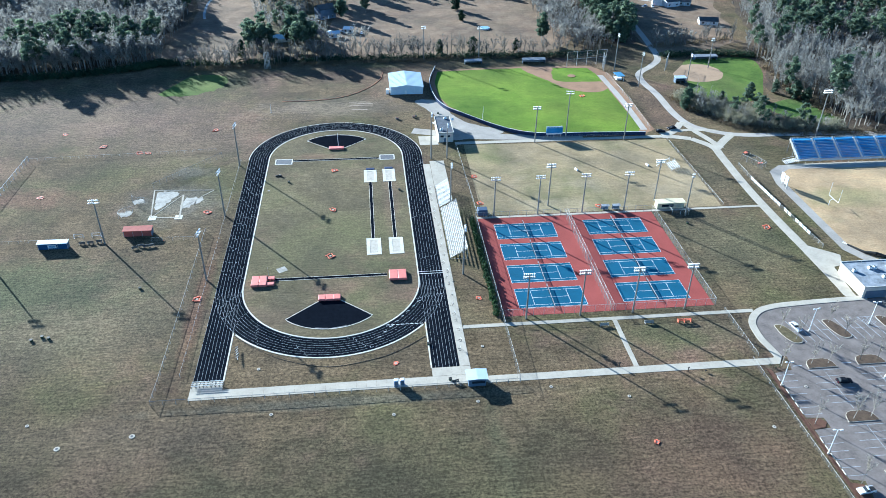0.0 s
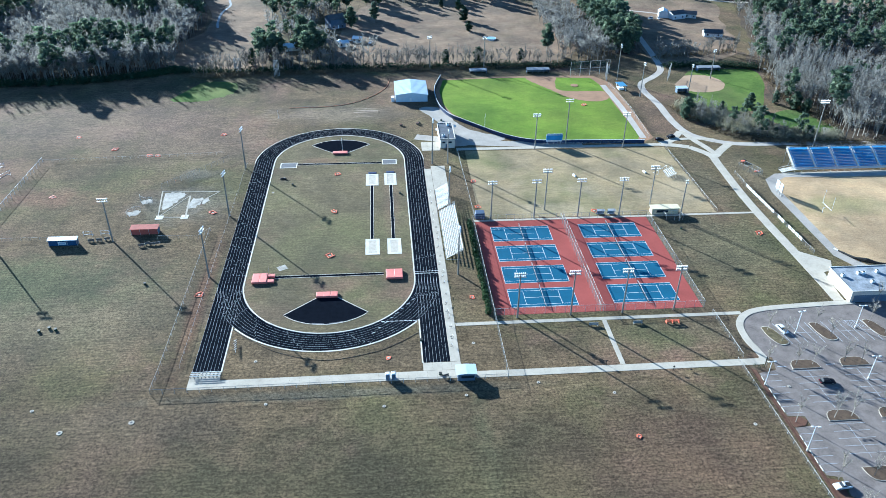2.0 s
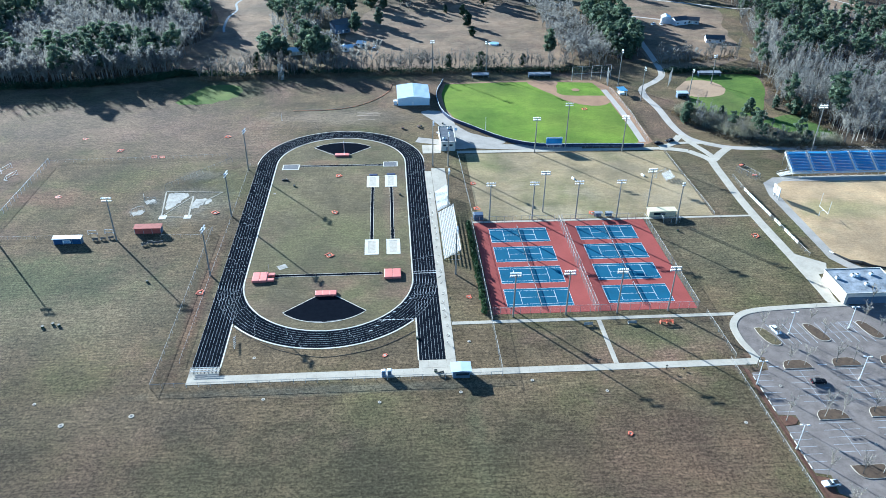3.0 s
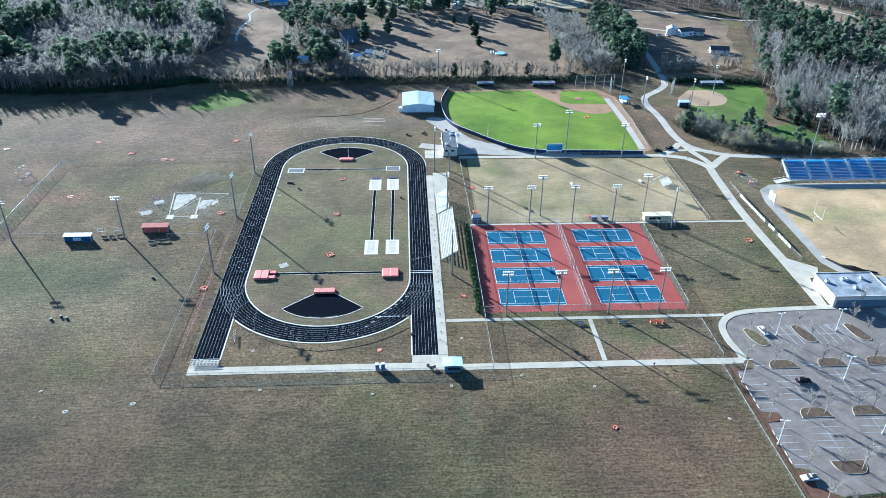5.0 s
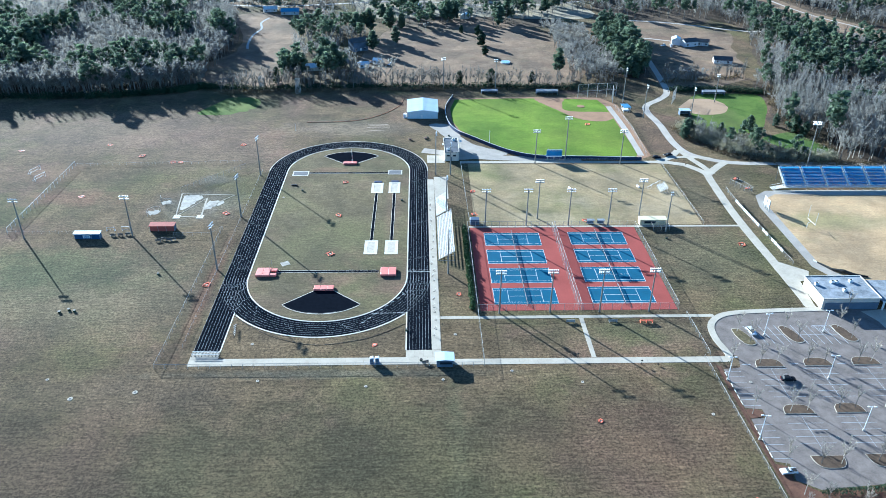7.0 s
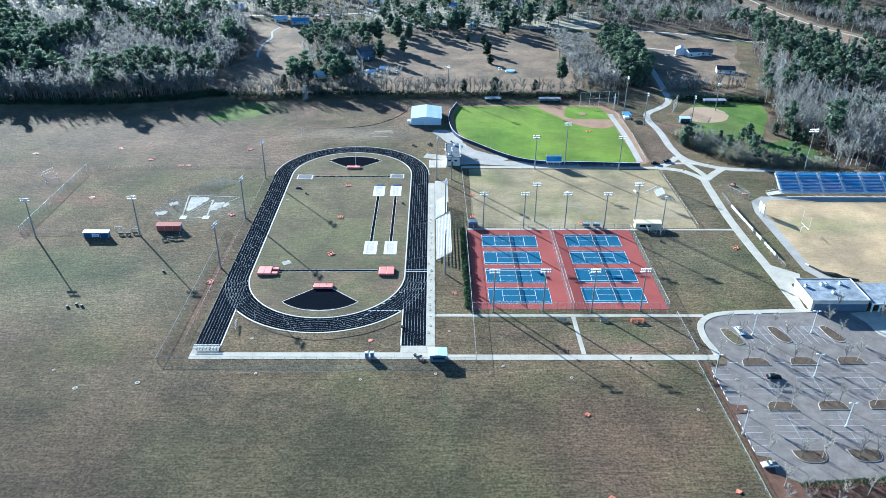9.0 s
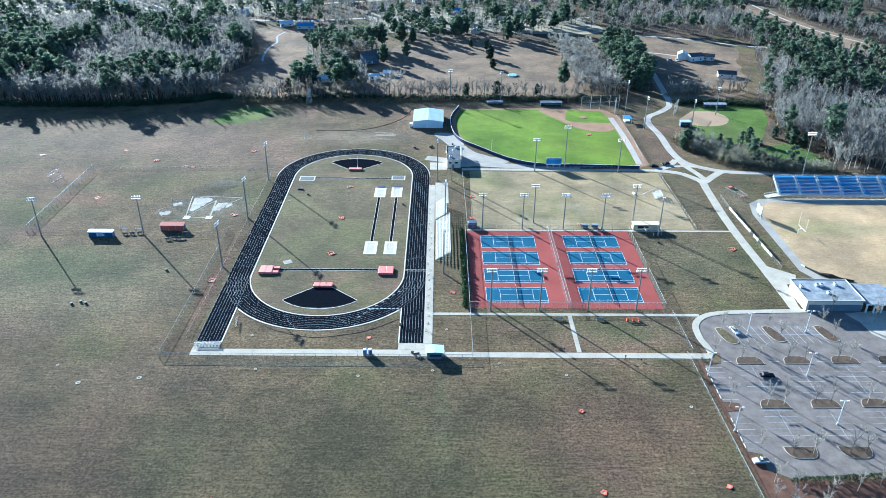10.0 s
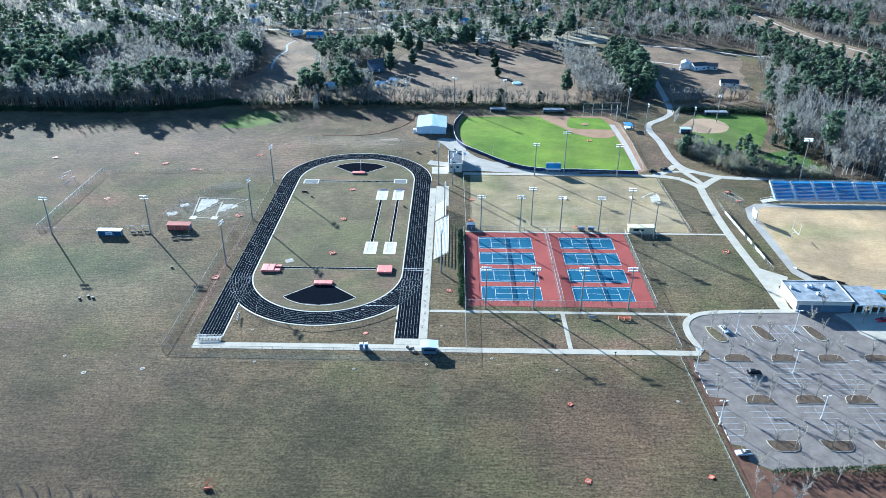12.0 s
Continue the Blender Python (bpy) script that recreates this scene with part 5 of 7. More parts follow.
def gable(name, x0, y0, x1, y1, h, ridge, wall, roof, label, along="y", seams=0, extra=(), group=""):
    """A gable-roofed building of real thickness with eaves."""
    t = thing(name, label, "house" if "house" in name else "building", group=group)
    e = 0.4
    if along == "y":
        xm = (x0 + x1) / 2
        part("wall", MB().add(
            [(x0, y0, -0.2), (x1, y0, -0.2), (x1, y0, h), (xm, y0, ridge - 0.1), (x0, y0, h), (x0, y1, -0.2), (x1, y1, -0.2), (x1, y1, h), (xm, y1, ridge - 0.1), (x0, y1, h)],
            [(0, 1, 2, 3, 4), (9, 8, 7, 6, 5), (1, 6, 7, 2), (5, 0, 4, 9)]), wall, t)
        for s in (-1, 1):
            xe = x0 - e if s < 0 else x1 + e
            ze = h - e * (ridge - h) / (xm - x0)
            lo = [(xe, y0 - e, ze), (xm, y0 - e, ridge), (xm, y1 + e, ridge), (xe, y1 + e, ze)]
            hi = [(a, b, c + 0.14) for a, b, c in lo]
            rf = part("roof", MB().add(lo + hi, [(0, 1, 2, 3), (7, 6, 5, 4), (0, 4, 5, 1), (1, 5, 6, 2), (2, 6, 7, 3), (3, 7, 4, 0)]), roof, t)
            for k in range(seams):
                y = y0 + (y1 - y0) * (k + 0.5) / seams
                part("seam", MB().rod((xe, y, ze + 0.16), (xm, y, ridge + 0.16), 0.05, n=4), roof, rf)
    else:
        ym = (y0 + y1) / 2
        part("wall", MB().add(
            [(x0, y0, -0.2), (x0, y1, -0.2), (x0, y1, h), (x0, ym, ridge - 0.1), (x0, y0, h), (x1, y0, -0.2), (x1, y1, -0.2), (x1, y1, h), (x1, ym, ridge - 0.1), (x1, y0, h)],
            [(4, 3, 2, 1, 0), (5, 6, 7, 8, 9), (0, 5, 9, 4), (1, 2, 7, 6)]), wall, t)
        for s in (-1, 1):
            ye = y0 - e if s < 0 else y1 + e
            ze = h - e * (ridge - h) / (ym - y0)
            lo = [(x0 - e, ye, ze), (x1 + e, ye, ze), (x1 + e, ym, ridge), (x0 - e, ym, ridge)]
            hi = [(a, b, c + 0.14) for a, b, c in lo]
            rf = part("roof", MB().add(lo + hi, [(3, 2, 1, 0), (4, 5, 6, 7), (0, 1, 5, 4), (1, 2, 6, 5), (2, 3, 7, 6), (3, 0, 4, 7)]), roof, t)
            for k in range(seams):
                x = x0 + (x1 - x0) * (k + 0.5) / seams
                part("seam", MB().rod((x, ye, ze + 0.16), (x, ym, ridge + 0.16), 0.05, n=4), roof, rf)
    for kind, ox, oz, w, hh in extra:
        o = part(kind, MB().box(ox, y0 - 0.09, oz, ox + w, y0 + 0.02, oz + hh), GLASS if kind == "window" else WHITE, t)
        part("frame", MB().box(ox - 0.1, y0 - 0.07, oz + hh, ox + w + 0.1, y0 + 0.02, oz + hh + 0.12), WHITE, o)
    return t


PALEMETAL = plain("pale_metal_siding", (0.6, 0.68, 0.74), 0.5, 0.1, var=0.08, scale=0.4)
gable("metal_shed", 27.2, 127.8, 45.4, 150.5, 4.2, 5.4, PALEMETAL, ROOF_WHITE, "white metal shed with a low gable roof", "y", 12, (("door", 35.2, 0.0, 1.1, 2.1),))
solo("storage_box", MB().box(24.8, 128.6, 0, 26.6, 131.4, 2.4, bev=0.1), WHITE, "white storage box beside the metal shed", "storage box")

booth = thing("ticket_booth", "small booth with a pale metal roof", "booth")
part("wall", MB().box(39.6, -107.7, 0.0, 44.8, -104.1, 2.8), DARKWALL, booth)
for xa, xb in ((39.0, 42.2), (42.2, 45.4)):
    za, zb = (2.95, 3.2) if xa < 42 else (3.2, 2.95)
    lo = [(xa, -108.2, za - 0.14), (xb, -108.2, zb - 0.14), (xb, -103.5, zb - 0.14), (xa, -103.5, za - 0.14)]
    part("roof", MB().add(lo + [(a, b, c + 0.14) for a, b, c in lo], [(3, 2, 1, 0), (4, 5, 6, 7), (0, 1, 5, 4), (1, 2, 6, 5), (2, 3, 7, 6), (3, 0, 4, 7)]), ROOF_WHITE, booth)
part("window", MB().box(40.6, -107.78, 1.1, 44.5, -107.68, 1.9), GLASS, booth)


def toilet(m):
    t = thing("portable_toilet", "blue portable toilet with a pale roof", "portable toilet", m, "portable toilets on the walk")
    part("body", MB().box(-0.6, -0.6, 0, 0.6, 0.6, 2.1), TOILETBLUE, t)
    part("roof", MB().box(-0.66, -0.66, 2.1, 0.66, 0.66, 2.35, bev=0.18), WHITE, t)
    part("door", MB().box(-0.42, -0.64, 0.1, 0.42, -0.59, 2.0), DARKWALL, t)
    part("vent", MB().rod((0.4, 0.4, 2.2), (0.4, 0.4, 2.7), 0.05), WHITE, t)
    return t


TOILETBLUE = plain("toilet_blue", (0.12, 0.22, 0.42), 0.5, var=0.1)
w0 = toilet(Matrix.Translation((18.3, -105.3, 0.07)))
copy_thing(w0, Matrix.Translation((20.1, -105.2, 0.07)))


def dugout(x0, x1, y, h, roof, label, wall=None, front=None, d=3.2):
    t = thing("dugout", label, "dugout")
    if front:
        part("front_wall", MB().box(x0 + 0.4, y + 0.15, 0, x1 - 0.4, y + 0.3, h - 0.35), front, t)
    part("back_wall", MB().box(x0 + 0.2, y + d - 0.2, 0, x1 - 0.2, y + d, h), wall or DARKWALL, t)
    for x in (x0 + 0.2, x1 - 0.4):
        part("side_wall", MB().box(x, y + 0.2, 0, x + 0.2, y + d - 0.2, h), wall or DARKWALL, t)
    part("roof", MB().add([(x0, y - 0.3, h - 0.1), (x1, y - 0.3, h - 0.1), (x1, y + d + 0.3, h + 0.25), (x0, y + d + 0.3, h + 0.25), (x0, y - 0.3, h + 0.06), (x1, y - 0.3, h + 0.06), (x1, y + d + 0.3, h + 0.41), (x0, y + d + 0.3, h + 0.41)], [(3, 2, 1, 0), (4, 5, 6, 7), (0, 1, 5, 4), (1, 2, 6, 5), (2, 3, 7, 6), (3, 0, 4, 7)]), roof, t)
    n = max(2, round((x1 - x0) / 3.5))
    for k in range(n + 1):
        x = x0 + 0.3 + (x1 - x0 - 0.6) * k / n
        part("post", MB().rod((x, y, 0), (x, y, h), 0.07), STEEL, t)
    part("bench", MB().box(x0 + 0.6, y + d - 0.8, 0.4, x1 - 0.6, y + d - 0.4, 0.48), ALU, t)
    return t


BLUEFRONT = plain("dark_blue_boards", (0.035, 0.085, 0.2), 0.7, var=0.2, scale=0.6)
dugout(-111.8, -100.6, -20.0, 2.6, ROOF_WHITE, "dark blue dugout with a white metal roof", None, BLUEFRONT, 1.9)
dugout(-82.4, -71.4, -13.2, 2.6, ROOF_RED, "red-boarded dugout with a rusty red roof", None, ROOF_RED, 2.8)
# grey roofs here are paler roofs with tree shade put into the colour
dugout(111, 125.5, 173.5, 2.3, ROOF_GREY, "baseball dugout with a roof greyed as tree shade")
dugout(75, 86, 175.0, 1.9, ROOF_GREY, "low shelter with a roof greyed as tree shade")
dugout(193.8, 200.5, 133.5, 3.0, ROOF_WHITE, "softball dugout with a white roof")
dugout(221, 236, 172, 2.4, ROOF_GREY, "softball dugout with a roof greyed as shade")
BLUE_BRIGHT = plain("bright_blue_roof", (0.1, 0.26, 0.42), 0.4, 0.2, var=0.1)
tent = thing("press_stand", "small stand with a blue roof beside the foul line", "stand")
part("roof", MB().box(160.2, 138.6, 3.0, 164.8, 146.0, 3.25, 0.1), BLUE_BRIGHT, tent, "bright blue metal roof")
for x, y in ((160.6, 139), (164.4, 139), (160.6, 145.6), (164.4, 145.6)):
    part("post", MB().box(x - 0.1, y - 0.1, 0, x + 0.1, y + 0.1, 3.0), WHITE, tent)
part("counter", MB().box(160.8, 141, 0, 164.2, 145, 1.1), WHITE, tent)
SHEDGREY = plain("weathered_navy_panel", (0.06, 0.09, 0.15), 0.6, var=0.2, scale=0.6, fine=3.0)
solo("equipment_shed", MB().box(56.7, -9.0, 0.0, 60.6, -5.8, 2.6, bev=0.15), SHEDGREY, "small navy equipment shed behind the tennis courts", "shed")
CREAM = plain("cream_painted_panel", (0.66, 0.57, 0.38), 0.8, var=0.12, scale=0.4, fine=3.0)
sh = thing("concession_stand", "cream low shed with a flat roof behind the courts", "shed")
part("wall", MB().box(132.0, -9.6, 0, 143.6, -6.6, 2.7), CREAM, sh)
part("roof", MB().box(131.6, -10.2, 2.7, 144.0, -6.2, 2.95), CREAM, sh)
part("opening", MB().box(134, -9.68, 0.9, 139, -9.55, 2.0), GLASS, sh)
fence([(136.5, -15.0), (136.5, -11.0), (143.6, -11.0), (143.6, -15.0)], 2.4, "blue-green batting cage of steel mesh", post=0.07, closed=True, group="")
for x0, x1 in ((108.5, 111.8), (113.2, 116.4)):
    shel = thing("player_shelter", "small grey-roofed bench shelter behind the courts", "shelter", group="shelters behind the courts")
    part("roof", MB().box(x0, -9.4, 2.2, x1, -7.6, 2.35), ROOF_GREY, shel)
    part("back", MB().box(x0 + 0.1, -7.75, 0, x1 - 0.1, -7.65, 2.2), DARKWALL, shel)
    part("bench", MB().box(x0 + 0.2, -8.6, 0.4, x1 - 0.2, -8.2, 0.47), ALU, shel)


def field_bench(x, y, label, mat, w=3.2, rot=0.0):
    t = thing("team_bench", label, "bench", Matrix.Translation((x, y, 0)) @ Matrix.Rotation(rot, 4, "Z"), "benches on the grass")
    part("seat", MB().box(-w / 2, -0.25, 0.42, w / 2, 0.25, 0.5), mat, t)
    part("back", MB().box(-w / 2, 0.28, 0.5, w / 2, 0.36, 1.1), mat, t)
    for x in (-w / 2 + 0.3, w / 2 - 0.3):
        part("leg", MB().box(x - 0.05, -0.25, 0, x + 0.05, 0.35, 0.45), STEEL, t)
    return t


field_bench(88.0, -83.4, "pale bench on the grass before the courts", SAND)
field_bench(103.2, -83.4, "pale bench on the grass before the courts", SAND)
org = thing("orange_rack", "orange metal rack on the grass before the courts", "rack", Matrix.Translation((115.2, -83.6, 0)))
for z in (0.5, 1.0):
    part("rail", MB().box(-2.3, -0.08, z, 2.3, 0.08, z + 0.3), ORANGE, org)
for x in (-2.2, 0, 2.2):
    part("leg", MB().box(x - 0.07, -0.5, 0, x + 0.07, 0.5, 1.1), ORANGE, org)
for x, y, r_ in ((-96.5, -17.5, 0.1), (-93.5, -17.2, 0), (-90.5, -16.5, 0.2), (-70, -21, 0.4), (-72, -21.5, 0.2), (-74, -21, 0.1), (36.0, -105.8, 0.3), (-76, -22.3, 0.3)):
    field_bench(x, y, "small dark bench beside the dugout", DARKPOLE, 2.2, r_)


# ---- old ball diamond ----
dia = thing("old_diamond", "old sandy diamond edged with pale concrete strips", "ball diamond", kind="structure")
def strip_line(a, b, w, z=0.08, name="edging"):
    w *= 0.6
    d = Vector((b[0] - a[0], b[1] - a[1]))
    part(name, MB().box(-d.length / 2, -w / 2, -0.2, d.length / 2, w / 2, z), CONCRETE, dia, at=Matrix.Translation(((a[0] + b[0]) / 2, (a[1] + b[1]) / 2, 0)) @ Matrix.Rotation(math.atan2(d.y, d.x), 4, "Z"))
for a, b, w in (((-78.6, 24.3), (-53.4, 22.6), 0.7), ((-78.6, 24.3), (-75.2, 1.2), 0.9), ((-75.2, 0.8), (-63.8, 0.0), 0.9), ((-63.8, 0.0), (-65.6, 19.4), 1.2), ((-65.8, 19.4), (-74.6, 2.0), 0.5), ((-53.4, 22.6), (-64, 9.0), 0.5)):
    strip_line(a, b, w)
for x in (-74.5, -64.2):
    part("base_pad", MB().box(x - 1.5, -1.2, -0.2, x + 1.5, 2.0, 0.07), KERB, dia)
part("sand", MB().prism(blob([(-76.6, 22), (-70.5, 22.6), (-67.8, 20.0), (-70.5, 14), (-74.8, 6.5), (-76.5, 14)], 0.7, seed=3), -0.2, 0.03), SAND, dia, "white drifted sand")
part("sand", MB().prism(blob([(-63.5, 16), (-59.5, 16.8), (-56.0, 14.5), (-60, 10.5), (-63.4, 7), (-65, 10)], 0.8, seed=8), -0.2, 0.03), SAND, dia, "white drifted sand")
part("sand", MB().prism(blob([(-89, 5), (-85, 7.4), (-83.4, 4.6), (-87, 2)], 0.6, seed=9), -0.2, 0.03), SAND, dia, "white drifted sand")
part("sand", MB().prism(blob([(-86, 15.5), (-82, 17), (-81, 14.2), (-84, 12.6)], 0.6, seed=10), -0.2, 0.03), SAND, dia, "white drifted sand")


def cage(x, y, rot, w, h):
    t = thing("batting_screen", "bent chain-link backstop screen by the old diamond", "backstop", Matrix.Translation((x, y, 0)) @ Matrix.Rotation(rot, 4, "Z"))
    for a, b in (((-w, 0), (-w / 2, 1.6)), ((-w / 2, 1.6), (w / 2, 1.6)), ((w / 2, 1.6), (w, 0))):
        part("wire_mesh", MB().add([(*a, 0), (*b, 0), (*b, h), (*a, h)], [(0, 1, 2, 3)]), LINK, t)
        for q in (a, b):
            part("post", MB().rod((*q, 0), (*q, h), 0.06, n=5), STEEL, t)
        part("rail", MB().rod((*a, h), (*b, h), 0.05, n=5), STEEL, t)
    return t


cage(-85.5, 3.5, 0.9, 3.4, 2.6)
cage(-83.0, 14.5, 2.6, 3.4, 3.2)


def goal(x, y, rot, w, h, d, label, name="soccer_goal"):
    t = thing(name, label, "goal", Matrix.Translation((x, y, 0)) @ Matrix.Rotation(rot, 4, "Z"), "soccer goals")
    for s in (-w / 2, w / 2):
        part("post", MB().rod((s, 0, 0), (s, 0, h), 0.07, n=6), WHITE, t)
        part("stay", MB().rod((s, 0, h), (s, d, 0), 0.05, n=5), WHITE, t)
        part("ground_bar", MB().rod((s, 0, 0.05), (s, d, 0.05), 0.05, n=5), WHITE, t)
    part("crossbar", MB().rod((-w / 2, 0, h), (w / 2, 0, h), 0.07, n=6), WHITE, t)
    part("back_bar", MB().rod((-w / 2, d, 0.05), (w / 2, d, 0.05), 0.05, n=5), WHITE, t)
    return t


goal(-158.3, 50, 1.2, 6.5, 2.4, 2.0, "white soccer goal frame on brown grass")
goal(-152.5, 42, 1.2, 6.5, 2.4, 2.0, "white soccer goal frame on brown grass")
goal(-99.0, -13.0, 0, 3.4, 2.0, 1.2, "small white goal frame by the dugout")
goal(-92.5, -12.5, 0, 3.4, 2.0, 1.2, "small white goal frame by the dugout")
goal(150.0, 30.0, 0.7, 7.3, 2.6, 2.6, "white soccer goal frame on the practice field")

for x, y in ((107.5, 28.5), (141.5, 30.5)):
    solo("blocking_sled", MB().box(x - 0.35, y - 1.1, 0, x + 0.35, y + 1.1, 0.8, 0.3, bev=0.15), WHITE, "white padded sled on the practice field", "sled")

gp = thing("goal_post", "white football goal post at the end of the field", "goal post", Matrix.Translation((207.5, -12.6, 0)))
part("stem", MB().rod((-1.4, 0, 0), (-1.4, 0, 2.4), 0.1).rod((-1.4, 0, 2.4), (0, 0, 3.05), 0.1), WHITE, gp)
part("crossbar", MB().rod((0, -3.6, 3.05), (0, 3.6, 3.05), 0.09), WHITE, gp)
for s in (-3.6, 3.6):
    part("upright", MB().rod((0, s, 3.05), (0, s, 9.2), 0.07), WHITE, gp)

sb = thing("football_scoreboard", "white football scoreboard on steel posts", "scoreboard")
for y in (3.2, 5.25, 7.6):
    part("post", MB().box(195.2, y - 0.15, 0, 195.5, y + 0.15, 5.4), STEEL, sb)
for y0, y1 in ((2.6, 4.8), (5.7, 8.3)):
    part("panel", MB().box(194.8, y0, 2.0, 195.1, y1, 5.8), WHITE, sb)
bs = thing("baseball_scoreboard", "blue baseball scoreboard with pale header", "scoreboard")
for x in (102.0, 105.3, 108.6):
    part("post", MB().box(x - 0.14, 64.2, 0, x + 0.14, 64.5, 6.2), STEEL, bs)
part("panel", MB().box(101.2, 63.9, 2.6, 109.4, 64.15, 5.2), BLUE_SEAT, bs)
part("header", MB().box(101.2, 63.85, 5.25, 109.4, 64.15, 6.0), ROOF_BLUE, bs, "pale header board")
part("footer", MB().box(101.2, 63.85, 1.9, 109.4, 64.15, 2.55), WHITE, bs, "white sponsor board")
for k in range(5):
    part("bar", MB().box(101.6 + k * 1.55, 63.8, 5.45, 102.6 + k * 1.55, 63.86, 5.8), BLUE_SEAT, bs)

banner_me = MB().box(-0.03, -1.15, 0.2, 0.03, 1.15, 1.5).mesh("banner", WHITE)
for k in range(17):
    y = 12 - k * 2.85
    if k not in (9, 12):
        b = tagged(new("banner", banner_me), "white vinyl banner tied to the chain-link fence", "banner", "banners on the path fence")
        b.matrix_basis = Matrix.Translation((183.75 + max(0, (10 - y)) * 0.0417 + 0.09, y, 0)) @ Matrix.Rotation(0.042, 4, "Z")


def backstop(x, y, rot, w, h, label):
    t = thing("backstop", label, "backstop", Matrix.Translation((x, y, 0)) @ Matrix.Rotation(rot, 4, "Z"))
    for k in range(5):
        px = -w / 2 + w * k / 4
        part("post", MB().rod((px, 0, 0), (px, 0, h), 0.14, n=6), STEEL, t)
    part("wire_mesh", MB().add([(-w / 2, 0.16, 0.1), (w / 2, 0.16, 0.1), (w / 2, 0.16, h), (-w / 2, 0.16, h)], [(0, 1, 2, 3)]), LINK, t)
    for z in (h / 2, h):
        part("rail", MB().rod((-w / 2, 0, z), (w / 2, 0, z), 0.08, n=5), STEEL, t)
    return t


backstop(150, 168.5, 0.15, 26, 9, "tall steel backstop behind home plate")
backstop(158.5, 161, 1.4, 8, 9, "tall steel backstop wing")
backstop(198, 160, 1.1, 12, 8, "tall steel softball backstop")
backstop(-69, 181, 0.2, 3, 10, "tall steel netting frame at the wood's edge")
backstop(-44.5, 175.5, 0.2, 3, 10, "tall steel netting frame at the wood's edge")
RUSTFENCE = plain("faded_snow_fence", (0.8, 0.34, 0.2), 0.8, var=0.45, scale=0.5)
rope = thing("orange_rope_fence", "low orange snow fence curving over brown grass", "fence")
line = smooth_line([(-32, 121.5), (-12, 122.5), (2, 127), (14, 138), (22, 152), (24.5, 166)], 6)
for a, b in zip(line, line[1:]):
    d = Vector((b[0] - a[0], b[1] - a[1]))
    part("panel", MB().box(-d.length * 0.5, -0.06, 0.0, d.length * 0.5, 0.06, 0.26), RUSTFENCE, rope, at=Matrix.Translation(((a[0] + b[0]) / 2, (a[1] + b[1]) / 2, 0)) @ Matrix.Rotation(math.atan2(d.y, d.x), 4, "Z"))


tarp = thing("rolled_tarp", "dark rolled field tarp with pale ends", "tarp")
for (ax, ay, ar), (bx, by, br) in zip(((196.5, -43.0, 0.3), (199.8, -49.0, 0.5), (203, -51.4, 0.9), (206, -52.8, 0.55)), ((199.8, -49.0, 0.5), (203, -51.4, 0.9), (206, -52.8, 0.55), (211.5, -54.4, 0.3))):
    part("roll", MB().rod((ax, ay, ar), (bx, by, br), ar, br, n=10), BLACK, tarp)
part("end_post", MB().rod((195.6, -41.4, 0.3), (196.5, -43.0, 0.3), 0.3, n=8), WHITE, tarp, "pale end cap")
fence([(-141.5, 57.8), (-80, 60.5), (-58, 62)], 1.3, "low thin wire fence across the brown field", post=0.04)
fence([(-79.5, 26.5), (-54.5, 55.0)], 2.4, "tall thin chain-link screen beyond the old diamond", post=0.05)

# ball cage and machine beside the walk
fence([(188.4, 33.5), (191.3, 27.5), (193.6, 22.6), (196.2, 24.4), (194.2, 30.5), (192.0, 34.5)], 2.6, "bent steel-mesh batting cage beside the walk", post=0.07, closed=True, group="")
cart = thing("utility_cart", "orange-red utility cart with a dark bed beside the walk", "cart", Matrix.Translation((193.4, 38.6, 0)) @ Matrix.Rotation(0.5, 4, "Z"))
part("bed", MB().box(-1.3, -0.7, 0.5, 0.4, 0.7, 1.0, bev=0.08), ORANGE, cart, "orange-red bed")
part("cab", MB().box(0.45, -0.65, 0.45, 1.4, 0.65, 1.2, bev=0.15), BLACK, cart, "dark seat and dash")
for x in (-0.8, 0.9):
    for y in (-0.75, 0.75):
        part("wheel", MB().rod((x, y - 0.1, 0.3), (x, y + 0.1, 0.3), 0.3, n=10), BLACK, cart)
solo("orange_barrier", MB().box(194.4, 27.6, 0.0, 196.6, 28.6, 0.45, bev=0.1), ORANGE, "orange plastic barrier lying beside the steel cage", "barrier", "orange barriers on the grass")

# thin dark rods along a curve outside the bend
bend_curve = smooth_line([(-32.3, -77.8), (-25.8, -83.9), (-15.2, -91.1), (-1.2, -95.2), (13.8, -92.4), (22.3, -88.1), (29.0, -83.1)], 8)
hose = thing("dark_arc", "thin dark line lying in a curve on the grass", "hose")
for a, b in zip(bend_curve, bend_curve[1:]):
    part("length", MB().rod((*a, 0.05), (*b, 0.05), 0.07, n=5), BLACK, hose)


# ---- small things on the grass ----
def low_post(x, y, h=1.3):
    t = thing("marker_post", "short dark marker post beside the concrete walk", "post", Matrix.Translation((x, y, 0)), "marker posts by the walk")
    part("shaft", MB().rod((0, 0, 0), (0, 0, h), 0.1, 0.08, n=6), BLACK, t)
    part("cap", MB().box(-0.3, -0.14, h, 0.3, 0.14, h + 0.4, 0.3, bev=0.08), BLACK, t)
    return t


low_post(86.9, -103.2)
low_post(107.3, -107.2)
low_post(112.6, -108.0, 0.4)


def white_pole(x, y, h, label):
    t = thing("white_pole", label, "pole", Matrix.Translation((x, y, 0)))
    part("shaft", MB().rod((0, 0, 0), (0, 0, h), 0.11, 0.07, n=6), WHITE, t)
    part("foot", MB().rod((0, 0, 0), (0, 0, 0.15), 0.3, n=8), KERB, t)
    return t


